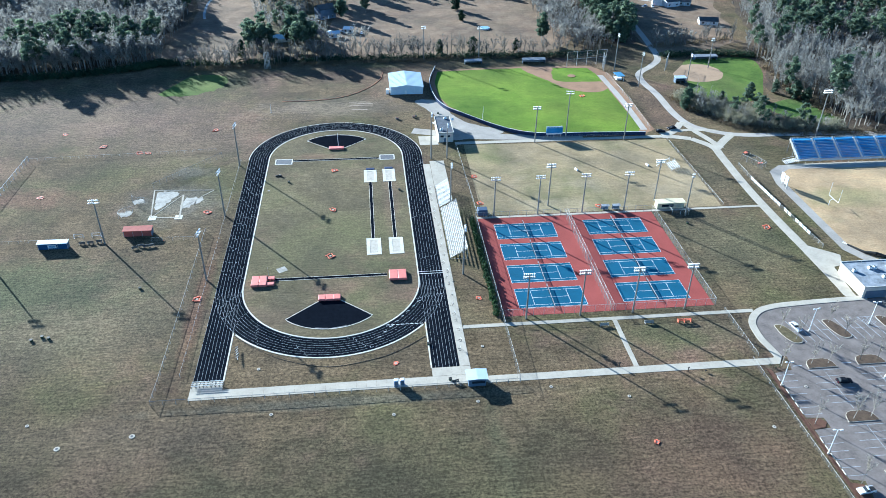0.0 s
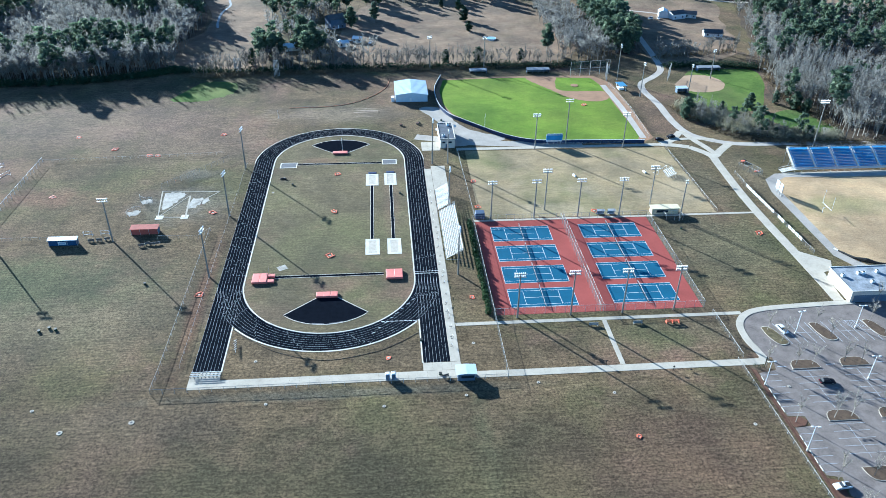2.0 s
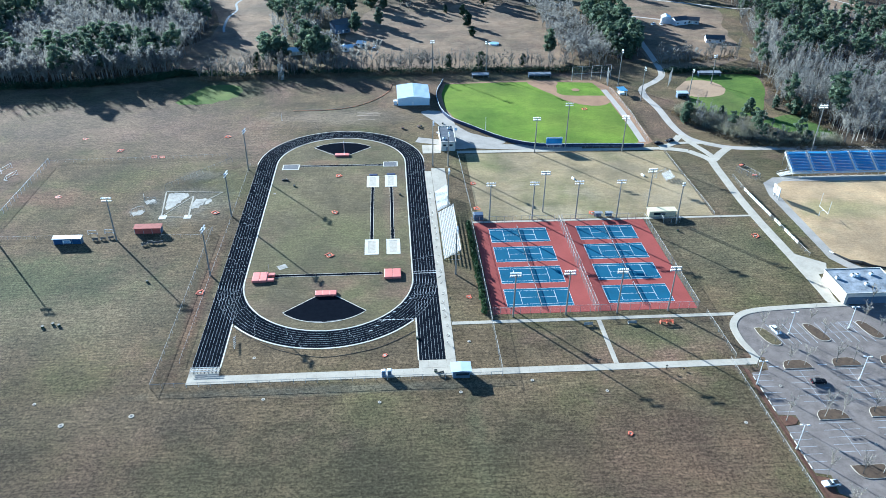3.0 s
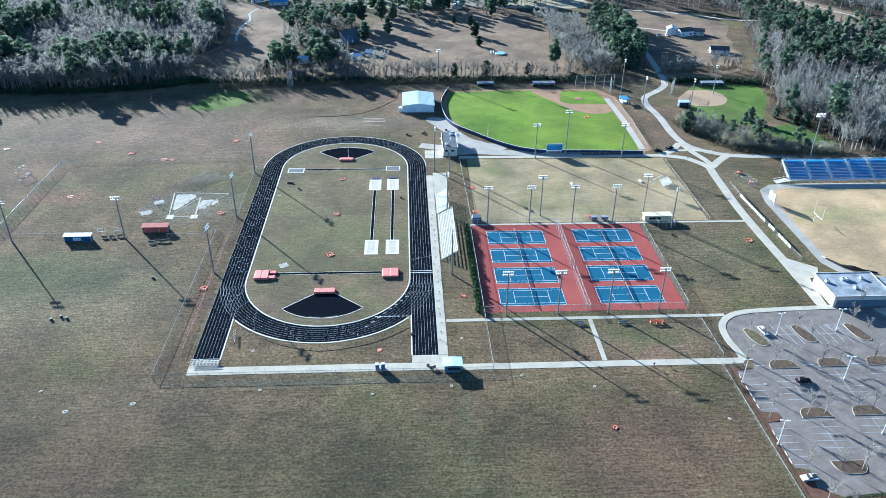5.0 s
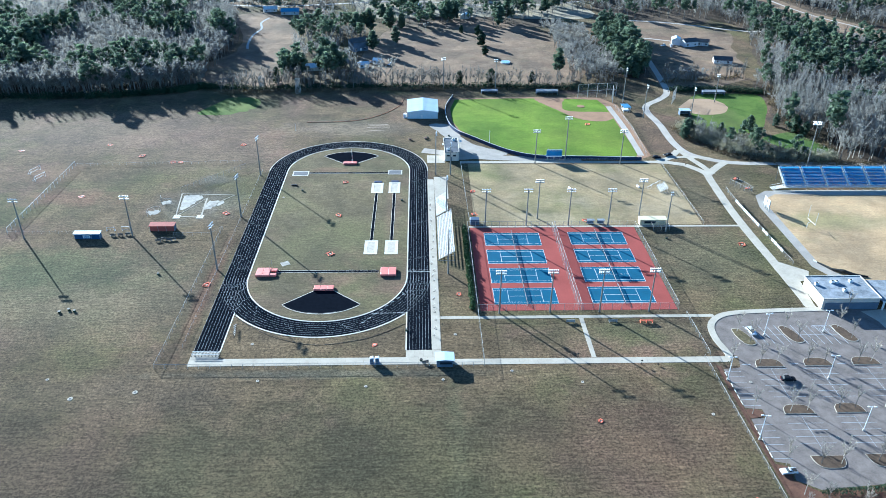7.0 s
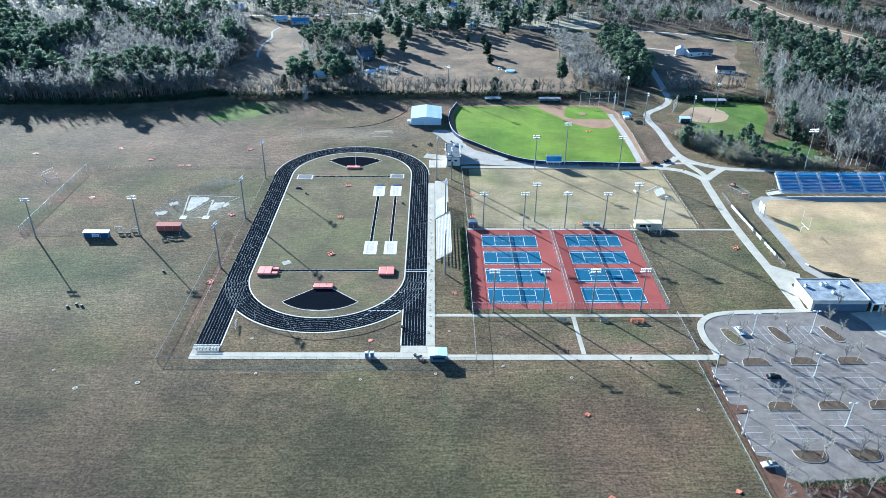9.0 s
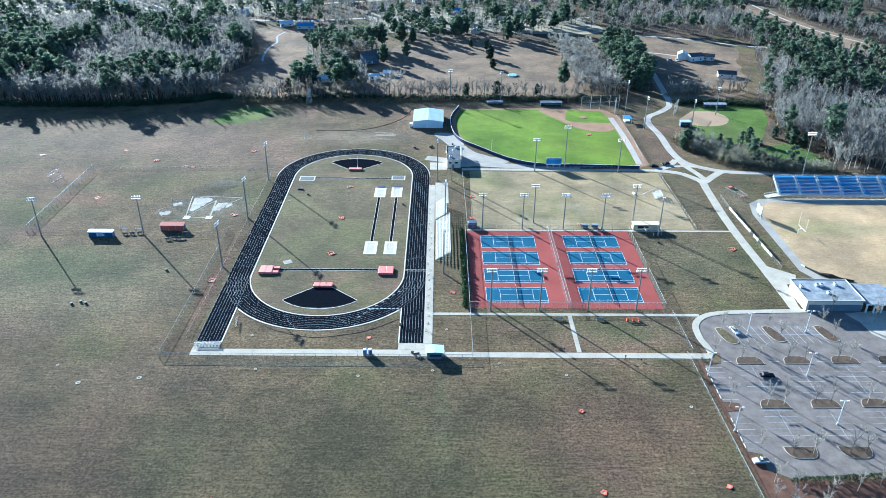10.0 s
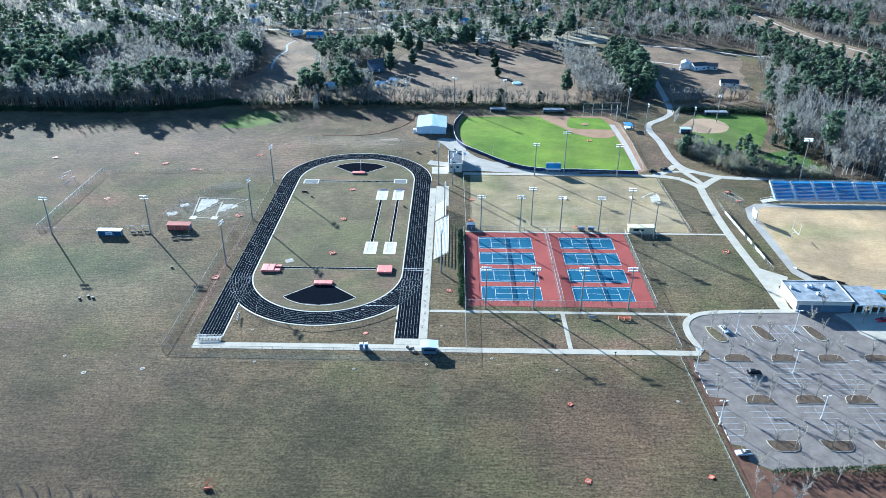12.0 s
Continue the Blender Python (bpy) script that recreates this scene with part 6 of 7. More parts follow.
white_pole(73.0, 86.8, 8.2, "thin white pole inside the outfield fence")
white_pole(-0.9, 63.4, 6.5, "thin white pole behind the faded red mat")
white_pole(-36.6, 107.2, 4.5, "thin pale post at the snow fence's end")

pile = thing("equipment_pile", "dark pile of field equipment on the grass infield", "equipment", Matrix.Translation((-26.6, 33.2, 0.02)))
for dx, dy, w, d, h, a in ((-0.9, 0.2, 1.6, 0.7, 0.5, 0.4), (0.6, -0.2, 1.3, 0.8, 0.7, -0.5), (0.2, 0.9, 0.9, 0.6, 0.4, 1.1)):
    part("bundle", MB().box(dx - w / 2, dy - d / 2, 0, dx + w / 2, dy + d / 2, h, a, bev=0.12), BLACK if w > 1 else SAND, pile)

cart2 = thing("utility_cart", "dark flatbed utility cart behind the press building", "cart", Matrix.Translation((50.0, 87.0, 0)) @ Matrix.Rotation(0.15, 4, "Z"))
part("bed", MB().box(-1.6, -0.8, 0.55, 0.5, 0.8, 1.05, bev=0.08), DARKWALL, cart2)
part("cab", MB().box(0.6, -0.75, 0.5, 1.7, 0.75, 1.7, bev=0.2), BLACK, cart2, "dark cab")
for x in (-1.0, 1.1):
    for y in (-0.85, 0.85):
        part("wheel", MB().rod((x, y - 0.1, 0.34), (x, y + 0.1, 0.34), 0.34, n=10), BLACK, cart2)

dish = thing("satellite_dish", "white satellite dish on a post beside the press building", "satellite dish", Matrix.Translation((56.4, 82.6, 0)))
part("post", MB().rod((0, 0, 0), (0, 0, 3.4), 0.09, n=6), STEEL, dish)
part("reflector", MB().rod((0, 0, 3.4), (0.25, -0.3, 3.75), 0.25, 0.85, n=14), WHITE, dish)

for x, y, a in ((29.1, 93.2, 0.4), (37.9, 94.6, 1.2)):
    tub = thing("stone_planter", "squat dark planter tub on the gravel yard", "planter", Matrix.Translation((x, y, 0)), "planter tubs by the gravel yard")
    part("tub", MB().rod((0, 0, 0), (0, 0, 0.9), 0.7, 0.95, n=10), DARKPOLE, tub)
    part("soil", MB().rod((0, 0, 0.8), (0, 0, 0.94), 0.8, n=10), MULCH, tub)

sign = thing("dugout_banner", "white banner hung on the blue dugout front", "banner", Matrix.Translation((-106.4, -20.05, 0)))
part("sheet", MB().box(-1.5, -0.04, 0.6, 1.5, 0.04, 1.9), WHITE, sign)
for z in (0.9, 1.3):
    part("bar", MB().box(-1.1, -0.07, z, 1.1, -0.045, z + 0.2), BLUE_SEAT, sign)

# worn wheel tracks in the dust by the shed
for k, (xa, ya, xb, yb) in enumerate(((4, 118.3, 16, 117.7), (5, 115.6, 17.2, 115.3), (4, 113.0, 17.0, 113.4), (5, 107.6, 14, 107.3))):
    band("wheel_track", [(xa, ya), ((xa + xb) / 2, (ya + yb) / 2 + 0.4), (xb, yb)], 0.6, 0.016 + k * 0.0004, DUST, "pale worn wheel track in the dust", "track", 4)


# ---- car park ----
LOT = [(183.2, -77.2), (160, -77.6), (148, -78.8), (141.9, -81.6), (138.0, -86.7), (137.2, -94), (138.6, -102.5), (141, -103.5), (139.5, -109.5), (133.6, -110.5), (133.6, -129), (138.6, -129.6), (138.6, -133.4), (133.6, -133.8), (133.6, -151), (137.5, -152), (136.5, -158), (142, -161.5), (174, -158.5), (240, -154.5), (240, -95.5), (209, -95), (203, -95.4), (203, -76.6), (188, -76.6)]
patch("car_park", LOT, 0.02, ASPHALT, "grey weathered asphalt car park", "car park", round_=False)
band("pavement", [(184, -76.2), (160, -77.2), (148, -78.4), (141.5, -81.2), (137.6, -86.5), (136.8, -94), (137.6, -99), (138.2, -103.2)], 2.4, 0.13, CONCRETE, "pale concrete walk curving round the car park", "path")
patch("pavement", [(137.1, -106.6), (139.6, -103.0), (137.0, -102.8), (136.4, -103.6)], 0.128, CONCRETE, "pale concrete corner where two walks meet", "path", round_=False)
patch("plaza", [(196.5, -78), (199.5, -84.2), (200.2, -91.5), (203, -95.0), (209, -94.8), (240, -95), (240, -76), (209, -76)], 0.1, CONCRETE, "pale concrete plaza at the stadium entrance", "plaza", round_=False)
patch("mulch_bed", [(131.8, -108), (133.2, -109), (133.3, -152), (136.5, -153), (136, -158), (141.5, -162.4), (160, -161), (240, -156), (240, -215), (134.5, -215), (132.2, -160)], 0.05, MULCH, "reddish pine-bark mulch beside the car park", "mulch bed", 0.3, round_=False)
patch("mulch_bed", [(133.5, -129.7), (137.2, -129.8), (138.5, -131.4), (137, -133.2), (133.5, -133.6)], 0.1, MULCH, "small mulch bed jutting into the car park", "mulch bed", round_=False)
patch("grass_corner", [(131.8, -106.7), (137.3, -106.7), (139.7, -104.2), (140.9, -104), (139.4, -108.8), (134, -109.6), (131.8, -107.6)], 0.03, INFIELD, "dull grass corner beside the car park", "lawn", round_=False)


def half_round(w, d, lens=False, n=10):
    if lens:
        return [(w / 2 * math.cos(a) * (1 if abs(math.cos(a)) < 0.7 else 1.02), d / 2 * math.sin(a)) for a in np.linspace(0, 2 * math.pi, 2 * n, endpoint=False)]
    return [(-w / 2, -d / 2), (w / 2, -d / 2)] + [(w / 2 * math.cos(a) if abs(math.cos(a)) > 0.99 else w / 2 * math.copysign(abs(math.cos(a)) ** 0.5, math.cos(a)), -d / 2 + d * math.sin(a)) for a in np.linspace(0.12, math.pi - 0.12, n)]


def island(x, y, outline, label, mat):
    t = thing("planting_island", label, "planting bed", Matrix.Translation((x, y, 0)), "planting islands in the car park", "structure")
    ring = outline + [outline[0]]
    inner = [(a * 0.96, b * 0.94) for a, b in ring]
    part("bed", MB().prism(inner[:-1], -0.1, 0.2), mat, t)
    part("kerb", MB().strip(ring, inner, -0.1, 0.18), CONCRETE, t, "pale concrete kerb")
    return t


rp = random.Random(21)
LOT_TREES = []
for row, (y, x0) in enumerate(((-107.4, 149.6), (-129.9, 149.4), (-151.6, 149.2))):
    for k in range(6):
        x = x0 + 16.1 * k + (0.0 if row else 0.3 * k)
        island(x, y + 0.35 * k, half_round(9.4, 4.3) if row < 2 else [(a, -b) for a, b in half_round(9.6, 5.0)], "kerbed mulch island with two bare trees", ISLAND_MULCH)
        for s in (-2.6, 2.4):
            LOT_TREES.append((x + s + rp.uniform(-0.5, 0.5), y - 0.4 + 0.35 * k + rp.uniform(-0.6, 0.6)))
for x, y in ((147.0, -92.8), (164.4, -91.6), (183.6, -91.2)):
    o = blob([(-2.9, 4.4), (-0.5, 4.8), (1.2, 2.2), (2.8, -2.8), (2.5, -4.6), (0.2, -5.0), (-1.4, -3.4), (-2.7, 0.8)], 0, 4)
    island(x, y, o, "kerbed grassy island with bare trees", INFIELD if x < 150 else ISLAND_MULCH)
    LOT_TREES += [(x - 1.2, y + 3.2), (x + 0.9, y - 3.0)]
LOT_TREES += [(137.0, -107.6), (134.8, -131.6), (136.0, -152.6), (204, -84.5), (191.5, -77.5)]

marks = thing("parking_lines", "thin white painted parking bay lines", "road marking", kind="structure")
for row, (ya, yb) in enumerate(((-110.4, -126.8), (-133.2, -146.0))):
    for k in range(6):
        xc = 149.3 + 16.1 * k
        part("line", MB().box(xc - 0.06, yb, -0.1, xc + 0.06, ya, 0.03), WORNLINE, marks)
        n = int((ya - yb) / 2.75)
        for j in range(n + 1):
            y = ya - j * 2.75
            part("line", MB().box(xc - 5.4, y - 0.06, -0.1, xc + 5.4, y + 0.06, 0.031), WORNLINE, marks)
for j in range(15):
    y = -111.5 - j * 2.75
    if not -134.5 < y < -128.5:
        part("line", MB().box(133.7, y - 0.06, -0.1, 139.0, y + 0.06, 0.031), WORNLINE, marks)
for x0, n in ((150.0, 4), (167.2, 5)):
    for j in range(n + 1):
        x = x0 + j * 2.8
        part("line", MB().box(x - 0.08, -97.4, -0.1, x + 0.08, -86.2, 0.03, 0.16), WORNLINE, marks)
    part("line", MB().box(x0 - 0.5, -91.9, -0.1, x0 + n * 2.8 + 0.5, -91.78, 0.031), WORNLINE, marks)
for j in range(6):
    part("line", MB().box(174.5 + j * 0.9, -90.6, -0.1, 174.62 + j * 0.9, -86.6, 0.033, 0.6), WORNLINE, marks)
part("line", MB().box(174, -86.6, -0.1, 179.6, -86.45, 0.034), WORNLINE, marks)
for k in range(6):
    part("line", MB().box(140.5 + 16.1 * k, -108.1, -0.1, 143.5 + 16.1 * k, -107.8, 0.032), WORNLINE, marks)
for j in range(14):
    y = -112.9 - j * 2.75
    if not -135 < y < -128:
        solo("wheel_stop", MB().box(133.35, y - 0.95, 0.02, 133.6, y + 0.95, 0.17, bev=0.04), KERB, "pale concrete wheel stop at the lot's edge", "wheel stop", "wheel stops in the car park")


def lot_lamp(m):
    t = thing("parking_lamp", "white two-headed lamp post in the car park", "street lamp", m, "lamp posts in the car park")
    part("base", MB().rod((0, 0, 0), (0, 0, 0.7), 0.32, 0.3, n=10), KERB, t, "round concrete base")
    part("pole", MB().rod((0, 0, 0.7), (0, 0, 9.2), 0.14, 0.1, n=8), WHITE, t)
    for s in (-1, 1):
        arm = part("arm", MB().rod((0, 0, 9.1), (s * 0.8, 0, 9.2), 0.06), WHITE, t)
        part("head", MB().box(s * 0.95 - 0.4, -0.22, 9.1, s * 0.95 + 0.4, 0.22, 9.35, bev=0.08), WHITE, arm)
    return t


l0 = lot_lamp(Matrix.Translation((132.9, -115.8, 0.05)))
for x, y in ((132.6, -142.4), (166.0, -115.5), (165.0, -139.3), (154.4, -92.1), (176.3, -90.4), (198.5, -115), (198, -138), (230, -114), (230, -137)):
    copy_thing(l0, Matrix.Translation((x, y, 0.02)) @ Matrix.Rotation(rp.uniform(-0.2, 0.2), 4, "Z"))


def car(m, paint, label, pickup=False):
    t = thing("car", label, "car", m, "parked cars")
    L, W2 = 2.3, 0.9
    prof = [(-L, 0.35), (-L, 0.78), (-1.35, 0.92), (-0.6, 0.98), (1.6, 0.98), (L, 0.85), (L, 0.35)]
    b = MB()
    n = len(prof)
    b.add([(x, -W2, z) for x, z in prof] + [(x, W2, z) for x, z in prof], [tuple(range(n))[::-1], tuple(range(n, 2 * n))] + [(k, (k + 1) % n, n + (k + 1) % n, n + k) for k in range(n)])
    body = part("body", b, paint, t)
    x0, x1 = (-0.75, 0.6) if pickup else (-0.85, 1.75)
    c = MB().add([(x0, -0.82, 0.97), (x1, -0.82, 0.97), (x1, 0.82, 0.97), (x0, 0.82, 0.97), (x0 + 0.6, -0.66, 1.45), (x1 - 0.45, -0.66, 1.45), (x1 - 0.45, 0.66, 1.45), (x0 + 0.6, 0.66, 1.45)], [(0, 1, 5, 4), (1, 2, 6, 5), (2, 3, 7, 6), (3, 0, 4, 7)])
    part("windows", c, GLASS, t, "dark tinted windows")
    part("roof", MB().box(x0 + 0.55, -0.68, 1.44, x1 - 0.4, 0.68, 1.52, bev=0.04), paint, t)
    if pickup:
        part("bed", MB().box(0.75, -0.7, 0.97, 2.15, 0.7, 0.99), BLACK, t)
    for x in (-1.4, 1.4):
        for s in (-1, 1):
            w = part("wheel", MB().rod((x, s * 0.72, 0.33), (x, s * 0.93, 0.33), 0.33, n=12), BLACK, t)
            part("rim", MB().rod((x, s * 0.9, 0.33), (x, s * 0.945, 0.33), 0.19, n=8), STEEL, w)
    for s in (-0.62, 0.62):
        part("headlight", MB().box(-L - 0.03, s - 0.2, 0.62, -L + 0.06, s + 0.2, 0.76), LAMPGLASS, body)
        part("tail_light", MB().box(L - 0.06, s - 0.18, 0.65, L + 0.03, s + 0.18, 0.82), CAR_RED, body)
    return t


def put(x, y, deg):
    return Matrix.Translation((x, y, 0.02)) @ Matrix.Rotation(radians(deg), 4, "Z")


car(put(150.6, -90.2, 100), CAR_WHITE, "white car parked beside a grassy island")
car(put(152.4, -116.2, 178), CAR_BLACK, "black car parked in the open lot")
car(put(135.6, -155.2, 4), CAR_WHITE, "white pickup parked at the lot's corner", True)
car(put(212.5, -82.5, 5), CAR_RED, "red car parked on the plaza")
car(put(168, 70, 15), CAR_BLACK, "dark car parked beside the outfield fence")
car(put(161, 66.5, 165), CAR_BLACK, "dark car parked beside the outfield fence")
car(put(49.2, 85.4, 0), CAR_WHITE, "white car parked behind the press building")


# ---- single trees ----
def tree_from(arrays, kind, m, label, group, woodmat, leafmat):
    t = thing("tree", label, "tree", m, group)
    wood, leaf = arrays
    part("trunk", tri_mesh("trunk", wood, (woodmat,)), None, t)
    part("crown", tri_mesh("crown", leaf, (leafmat,)), None, t)
    return t


def spread_trees(sources, places, label, group, woodmat, leafmat, seed, lo=0.8, hi=1.15):
    r = random.Random(seed)
    protos = {}
    for q in places:
        k = r.randrange(len(sources))
        s = r.uniform(lo, hi) * (q[2] if len(q) > 2 else 1.0)
        m = Matrix.Translation((q[0], q[1], 0)) @ Matrix.Rotation(r.uniform(0, 6.28), 4, "Z") @ Matrix.Scale(s, 4)
        if k in protos:
            o = copy_thing(protos[k], m)
            o.matrix_basis = m
        else:
            protos[k] = tree_from(sources[k], "", m, label, group, woodmat, leafmat)


RL = random.Random(33)
DARKTWIG = leafy("dark_bare_twigs", (0.07, 0.055, 0.045), (0.15, 0.12, 0.1), 0.9, 0.0)
THIN = [tuple(map(tri_array, slim_arrays(RL, RL.uniform(8, 9), RL.uniform(1.4, 2.0), 60, 0.03))) for _ in range(3)]
LOTB = [tuple(map(tri_array, bare_arrays(RL, RL.uniform(8.2, 10.0), RL.uniform(1.9, 2.5), 240, 0.055))) for _ in range(4)]
BIGPINES = [tuple(map(tri_array, pine_arrays(RL, RL.uniform(17, 21), RL.uniform(4.2, 5.2), 420, RL.uniform(0.15, 0.35), 70))) for _ in range(4)]
BIGBARES = [tuple(map(tri_array, bare_arrays(RL, RL.uniform(12, 15), RL.uniform(4.5, 6), 420, 0.1))) for _ in range(4)]
YOUNG = [tuple(map(tri_array, pine_arrays(RL, RL.uniform(8, 10), RL.uniform(2.6, 3.3), 300, 0.04, 56))) for _ in range(3)]
spread_trees(LOTB, LOT_TREES, "small bare tree with pale twigs in a mulch bed", "bare trees in the car park", BARK, PALETWIG, 1, 0.95, 1.25)
spread_trees(BIGPINES, [(-57, 203, 1.0), (-49, 205, 0.9), (-52, 214, 1.05), (-33, 214, 1.05), (-24, 214, 1.1), (-30, 226), (-34, 248, 0.9), (-1, 277, 0.95), (16, 294, 0.8), (-17, 322), (2, 372), (104, 360, 0.9), (79, 555), (-6, 330), (10, 345), (20, 340, 0.9), (131.6, 214, 0.95), (60, 375), (66, 382), (105, 372), (112, 380), (-60, 222, 0.9), (30, 420), (130, 410), (150, 405), (165, 432), (96, 430)], "tall green loblolly pine beside the dry meadow", "pines beside the meadow", BARK, NEEDLE, 2)
spread_trees(YOUNG, [(180, 216), (178, 224), (176, 238), (184, 232), (190, 240), (180, 250), (188, 256), (194, 250), (184, 268), (192, 272), (198, 266), (190, 284), (198, 290), (202, 282), (196, 304), (204, 310), (186, 212), (192, 222), (172, 246), (178, 260), (186, 296), (200, 326)], "dense dark green young pine beside the lane", "young pines beside the lane", BARK, NEEDLE, 3, 0.95, 1.3)
spread_trees(YOUNG, [(187, 100, 1.1), (190.5, 105, 0.95), (184.5, 95, 0.8), (208, 102, 0.75), (227, 108.5, 0.85), (223, 68, 0.6), (239, 65, 0.65), (245, 114, 0.85), (252, 106, 0.9), (256, 100, 1.0), (259, 126, 1.0)], "bushy green pine among brush by the lane", "pines by the softball field", BARK, NEEDLE, 4)
spread_trees(YOUNG, [(83.5, 329, 0.95), (84.2, 298, 0.95), (85, 269, 0.9), (70, 338, 0.6), (61.7, 197, 0.9), (83.3, 199, 1.0), (111.5, 199, 0.7), (-62, 199, 0.9)], "dark upright cedar in the dry meadow", "cedars in the meadow", BARK, CEDAR, 5)
spread_trees(BIGBARES, [(152, 236), (150, 250), (147, 262), (152, 274), (149, 288), (146, 302), (150, 318), (154, 226), (145, 330), (48, 192, 0.8), (30, 193, 0.7), (15, 225, 0.8), (8, 215), (-10, 205), (0, 204), (12, 200, 0.9), (-18, 222), (206, 200, 0.8), (214, 203, 0.7), (222, 206, 0.8), (234, 210, 0.8), (246, 214, 0.8), (256, 218, 0.7), (-66, 240, 0.7), (40, 345, 0.8), (150, 345), (140, 338), (-40, 250), (-20, 250), (-35, 300)], "spreading bare grey tree at the meadow's edge", "bare trees at the meadow's edge", BARK, TWIG, 6)
spread_trees(THIN, [(-70, -178.5), (-63.7, -178), (-59, -179.5), (-55.6, -179), (-50, -178.7), (-45, -180.5), (-36.5, -181), (-67, -181), (-61, -181)], "bare tree at the mown field's near edge", "bare trees at the field's edge", BARK, DARKTWIG, 7, 0.9, 1.1)
spread_trees(LOTB, [(142, -165), (150, -168), (158, -166), (165, -164.5), (172, -167), (146, -172), (136.5, -163), (137, -173.5), (142, -176), (134, -170)], "small bare tree in the mulch below the lot", "bare trees below the car park", BARK, PALETWIG, 8)

# evergreen hedge beside the courts
RH = random.Random(8)


def bush_arrays(r, rad, h):
    """A rounded clipped evergreen: shaggy shell of leaf sprays over a solid heart."""
    leaf = []
    for ring, (z, k) in enumerate(((0.12, 0.8), (0.32, 1.0), (0.55, 0.95), (0.77, 0.7), (0.94, 0.3))):
        for j in range(9):
            a = (j + 0.5 * ring) * 0.698
            c = Vector((math.cos(a) * rad * k * 0.8, math.sin(a) * rad * k * 0.8, h * z))
            for _ in range(4):
                leaf.append(tuple(c + Vector((r.uniform(-1, 1), r.uniform(-1, 1), r.uniform(-0.9, 1))) * 0.5 * rad for _ in range(3)))
    return leaf


bush_me = [tri_mesh("hedge_bush", tri_array(bush_arrays(RH, 1.05, 2.3)), (BUSH,)) for _ in range(4)]
for k in range(24):
    b = tagged(new("hedge_bush", bush_me[k % 4]), "dark green evergreen bush in a row beside the fence", "bush", "bushes in the hedge")
    b.matrix_basis = Matrix.Translation((53.6 + RH.uniform(-0.2, 0.2), -74.3 + k * 2.65, 0)) @ Matrix.Rotation(RH.uniform(0, 6), 4, "Z") @ Matrix.Scale(RH.uniform(0.85, 1.12), 4)
low = [tri_mesh("low_hedge", tri_array(cedar_arrays(RH, 1.1, 0.7, 50)[1]), (CEDAR,)) for _ in range(2)]
for k in range(32):
    b = tagged(new("low_shrub", low[k % 2]), "low dark evergreen shrub at the lot's edge", "shrub", "shrubs below the car park")
    b.matrix_basis = Matrix.Translation((142 + k * 1.25, -163.2 + k * 0.06 + RH.uniform(-0.2, 0.2), 0.05)) @ Matrix.Rotation(RH.uniform(0, 6), 4, "Z") @ Matrix.Scale(RH.uniform(1.9, 2.4), 4)
for x, y in ((134.5, -108.2), (136, -107.8), (133.4, -107.4)):
    b = tagged(new("low_shrub", low[0]), "low dark evergreen shrub at the lot's edge", "shrub", "shrubs below the car park")
    b.matrix_basis = Matrix.Translation((x, y, 0.09))
# grey-green thicket between the lane and the softball field
thicket = []
r = random.Random(77)
THICKET = [(184, 110), (190, 90), (202, 72), (214, 66), (240, 60), (256, 60), (258, 68), (240, 70), (228, 76), (222, 90), (210, 100), (198, 110), (190, 116)]
while len(thicket) < 52000:
    x, y = r.uniform(184, 258), r.uniform(58, 118)
    if not inside(x, y, THICKET):
        continue
    h, w = r.uniform(2.0, 4.6), r.uniform(0.7, 1.5)
    for _ in range(60):
        f = r.random() ** 0.7
        c = Vector((x + r.gauss(0, 0.55) * w, y + r.gauss(0, 0.55) * w, h * f))
        e = c + Vector((r.gauss(0, 0.25), r.gauss(0, 0.25), r.uniform(0.5, 1.1)))
        u = Vector((r.gauss(0, 1), r.gauss(0, 1), 0)).normalized() * r.uniform(0.06, 0.14)
        thicket.append((c - u, c + u, e))
tagged(new("thicket", tri_mesh("thicket", tri_array(thicket), (THICKETLEAF,))), "grey-green leafless thicket beside the lane", "brush", kind="stuff")
# brush at the foot of the woods
brush = []
for pts, n, seed in (([(-330, 170), (-250, 172), (-172, 173), (-120, 190)], 500, 1), ([(-95, 177), (-50, 180), (20, 184), (100, 186), (165, 184)], 1500, 2), ([(186, 110), (192, 90), (204, 71), (222, 63), (248, 59), (300, 56)], 900, 3), ([(262, 76), (258, 100), (256, 122), (262, 160), (275, 190)], 320, 4), ([(203, 200), (235, 208), (262, 214)], 160, 5)):
    r = random.Random(seed)
    line = smooth_line(pts, 20)
    for _ in range(n):
        x, y = line[r.randrange(len(line))]
        x, y, s = x + r.gauss(0, 2.2), y + r.gauss(0, 2.2), r.uniform(0.5, 1.0)
        for _ in range(14):
            c = Vector((x + r.gauss(0, 0.9) * s, y + r.gauss(0, 0.9) * s, abs(r.gauss(0.7, 0.6)) * s))
            brush.append(tuple(c + Vector((r.uniform(-1, 1), r.uniform(-1, 1), r.uniform(-0.5, 1.0))) * 0.5 for _ in range(3)))
tagged(new("underbrush", tri_mesh("underbrush", tri_array(brush), (BRUSH,))), "dry tangled brush at the foot of the trees", "brush", kind="stuff")

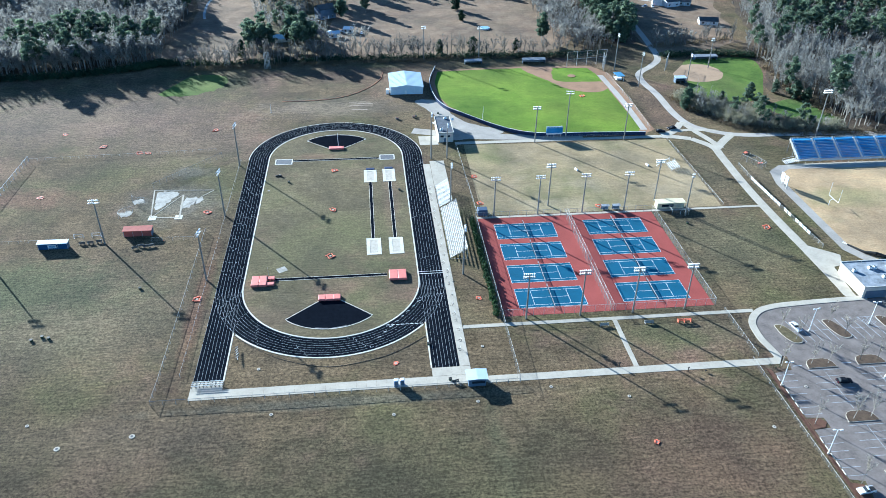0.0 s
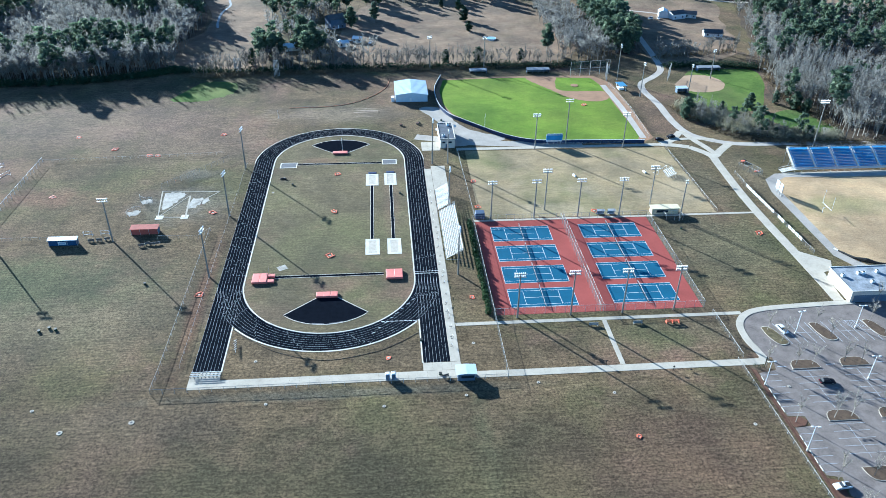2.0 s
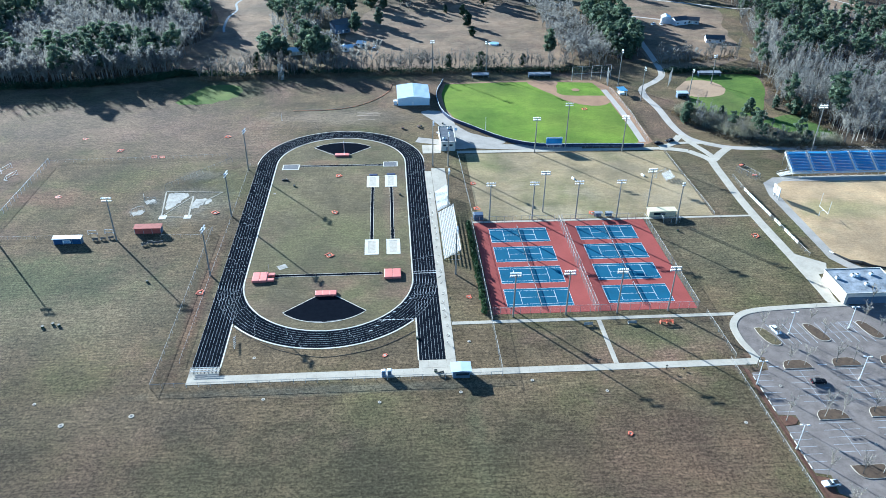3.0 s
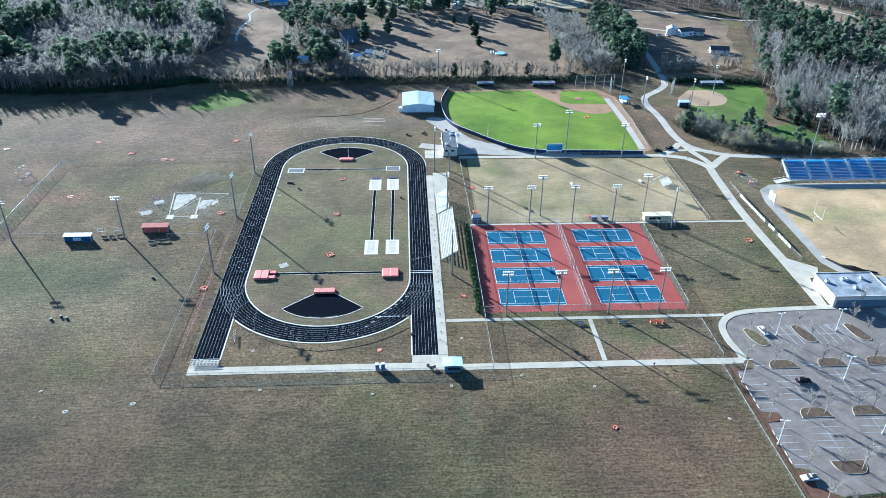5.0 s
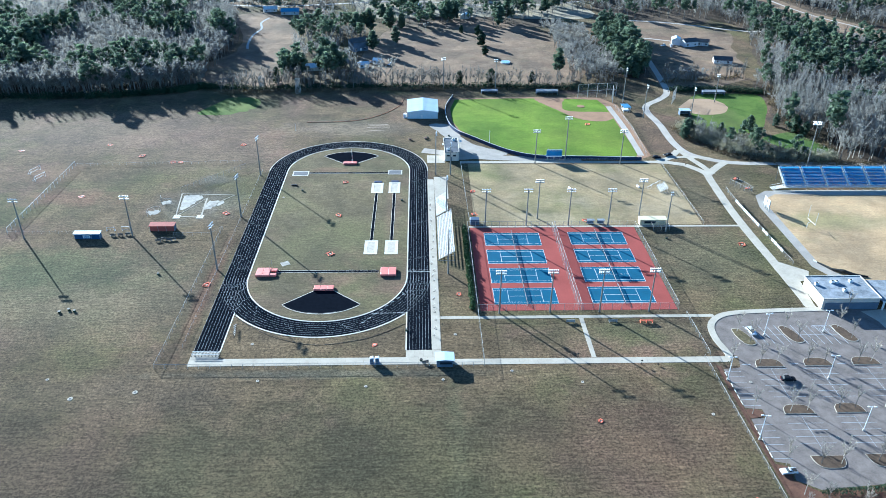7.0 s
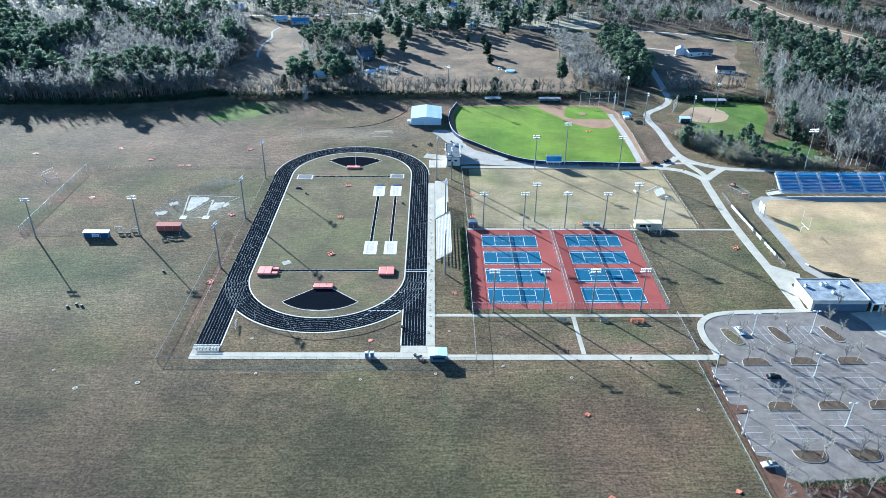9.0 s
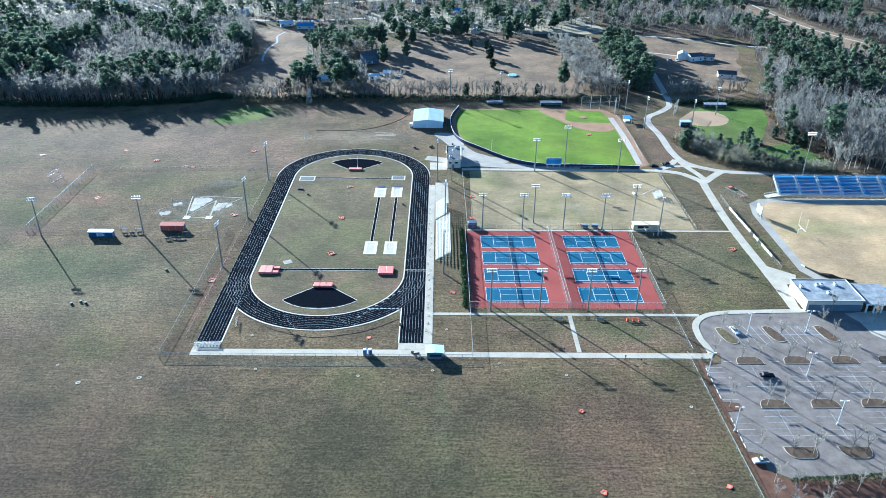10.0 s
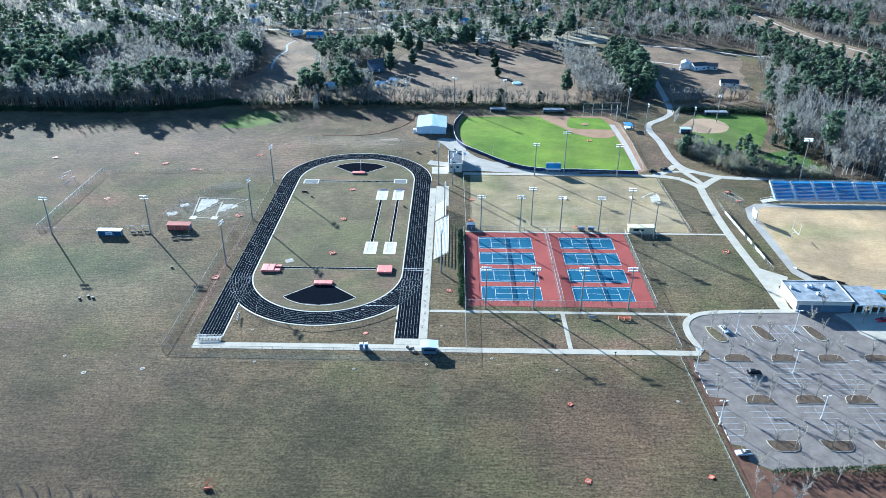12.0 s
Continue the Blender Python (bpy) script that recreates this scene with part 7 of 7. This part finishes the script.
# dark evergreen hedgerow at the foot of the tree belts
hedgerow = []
# first row is added to cover the left wood's trunks with dark
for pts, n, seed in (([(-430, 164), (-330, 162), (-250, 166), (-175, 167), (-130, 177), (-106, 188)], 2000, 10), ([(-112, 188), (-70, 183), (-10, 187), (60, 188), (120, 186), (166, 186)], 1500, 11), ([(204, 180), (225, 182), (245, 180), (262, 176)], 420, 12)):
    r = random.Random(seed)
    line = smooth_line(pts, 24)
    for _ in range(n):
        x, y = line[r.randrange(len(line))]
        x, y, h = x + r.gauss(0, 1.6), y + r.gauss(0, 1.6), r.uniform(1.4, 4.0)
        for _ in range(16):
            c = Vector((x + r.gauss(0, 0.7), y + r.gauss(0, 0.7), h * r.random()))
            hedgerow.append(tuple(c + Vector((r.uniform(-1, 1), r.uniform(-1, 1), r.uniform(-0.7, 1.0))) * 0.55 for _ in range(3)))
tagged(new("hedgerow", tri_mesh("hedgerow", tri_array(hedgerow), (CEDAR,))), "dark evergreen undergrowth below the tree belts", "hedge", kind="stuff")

# ---- houses in the distance ----
ROOFS = (SHINGLE, ROOF_GREY, SHINGLE, ROOF_BLUE, ROOF_WHITE)


def farm(x, y, w, d, rot, roof, label, h=2.8, wall=None):
    t = gable("house", -w / 2, -d / 2, w / 2, d / 2, h, h + d * 0.24, wall or SIDING, roof, label, "x", 0,
              (("window", -w * 0.36, 1.0, 1.2, 1.2), ("door", -0.5, 0.1, 1.0, 2.1), ("window", w * 0.22, 1.0, 1.2, 1.2)), "houses beyond the woods")
    t.matrix_basis = Matrix.Translation((x, y, 0)) @ Matrix.Rotation(rot, 4, "Z")
    return t


farm(-13, 284, 12, 10, 0.5, SHINGLE, "tall dark blue house with a dark gable roof", 7.0, DARKWALL)
farm(-41, 230, 13, 8, 0.25, ROOF_BLUE, "low house with a pale blue metal roof", 2.6)
farm(-84, 408, 16, 9, 0.1, BLUE_BRIGHT, "house with a bright blue roof", 3.0)
farm(-104, 418, 12, 8, 0.3, ROOF_WHITE, "pale-roofed house beyond the clearing")
farm(243, 304, 9, 7, 1.3, ROOF_WHITE, "white farmhouse with a pale roof", 4.2, WHITE)
farm(252, 299, 12, 8, 0.3, SHINGLE, "white farmhouse with a dark gable roof", 4.0, WHITE)
farm(264, 301, 9, 7, -0.3, SHINGLE, "small dark-roofed outbuilding beside the farmhouse", 3.2)
farm(262, 250, 13, 8, -0.2, SHINGLE, "low white house with a dark roof", 2.8, WHITE)
farm(59, 486, 18, 9, 0.15, BLUE_BRIGHT, "long blue-roofed house in distant lots")
farm(77, 394, 10, 7, 1.2, ROOF_WHITE, "small pale-roofed cottage beyond the meadow")
farm(104, 462, 12, 8, 0.2, SHINGLE, "brown-roofed house in distant lots")
farm(-6, 236, 7, 5, 0.4, ROOF_WHITE, "small white outbuilding among bare trees")
farm(4, 246, 6, 5, -0.3, ROOF_WHITE, "small white outbuilding among bare trees")
rh = random.Random(40)
for k, (x, y) in enumerate(((-420, 440), (-390, 470), (-360, 415), (-345, 500), (-300, 520), (-270, 480), (-235, 545), (-200, 500), (-160, 470), (-180, 560), (-130, 530), (-120, 590), (-60, 540), (-20, 500), (-30, 580), (20, 545), (80, 560), (130, 500), (150, 560), (30, 440), (-330, 580), (-410, 560), (-250, 610), (120, 610), (-80, 620), (420, 600), (470, 610), (520, 600), (480, 560), (290, 566))):
    farm(x, y, rh.uniform(11, 17), rh.uniform(7.5, 10), rh.uniform(-0.6, 0.6), ROOFS[k % 5], ("dark shingle-roofed", "grey-roofed", "dark shingle-roofed", "pale blue-roofed", "white-roofed")[k % 5] + " house among distant trees")
patch("meadow", CORRIDOR, 0.021, MEADOW, "dry grassy clearing cut through the woods", "field", 1.0, 6, round_=False)
patch("meadow", PALE_LOT, 0.022, PALEMEADOW, "pale dry clearing among distant trees", "field", 1.5, 5)
car(put(-9, 246, 20), CAR_WHITE, "white car parked in a yard among trees")
car(put(13, 242, 70), CAR_WHITE, "white van parked in a yard among trees")
car(put(231, 297, 30), CAR_WHITE, "white van parked beside the farmhouse")
car(put(237, 296, 80), CAR_WHITE, "white car parked beside the farmhouse")
car(put(0, 247, 10), CAR_WHITE, "white car parked in a yard among trees")
pool = thing("swimming_pool", "small pale blue pool in the dry meadow", "pool", Matrix.Translation((98.5, 248, 0)))
part("wall", MB().rod((0, 0, -0.1), (0, 0, 0.9), 3.6, n=20), WHITE, pool)
part("water", MB().rod((0, 0, 0.5), (0, 0, 0.93), 3.4, n=20), POOL, pool)
band("stream", [(-99, 285), (-101.5, 300), (-103, 328), (-100, 350), (-104, 373), (-100, 392)], 1.8, 0.05, STREAM, "narrow pale stream through the clearing", "stream")
band("lane", [(214, 390), (235, 384), (262, 376), (310, 350), (332, 345)], 3.6, 0.04, ROAD, "narrow lane to the farmhouse", "road")
band("lane", [(205, 322), (222, 322), (243, 312)], 2.6, 0.042, ROAD, "farm drive to the white house", "road")
band("lane", [(388, 574), (393, 476), (403, 417), (415, 386), (430, 353), (453, 299)], 2.2, 0.05, ROAD, "pale straight track through a clearing in the woods", "road")
band("street", [(-560, 455), (-422, 479), (-380, 500), (-317, 500), (-254, 494), (-170, 505), (0, 560), (200, 620)], 6.5, 0.04, ROAD, "distant pale street among houses", "road")
band("street", [(-300, 545), (-210, 470), (-110, 440), (20, 465), (120, 445), (200, 470)], 5.0, 0.042, ROAD, "distant pale street among houses", "road")
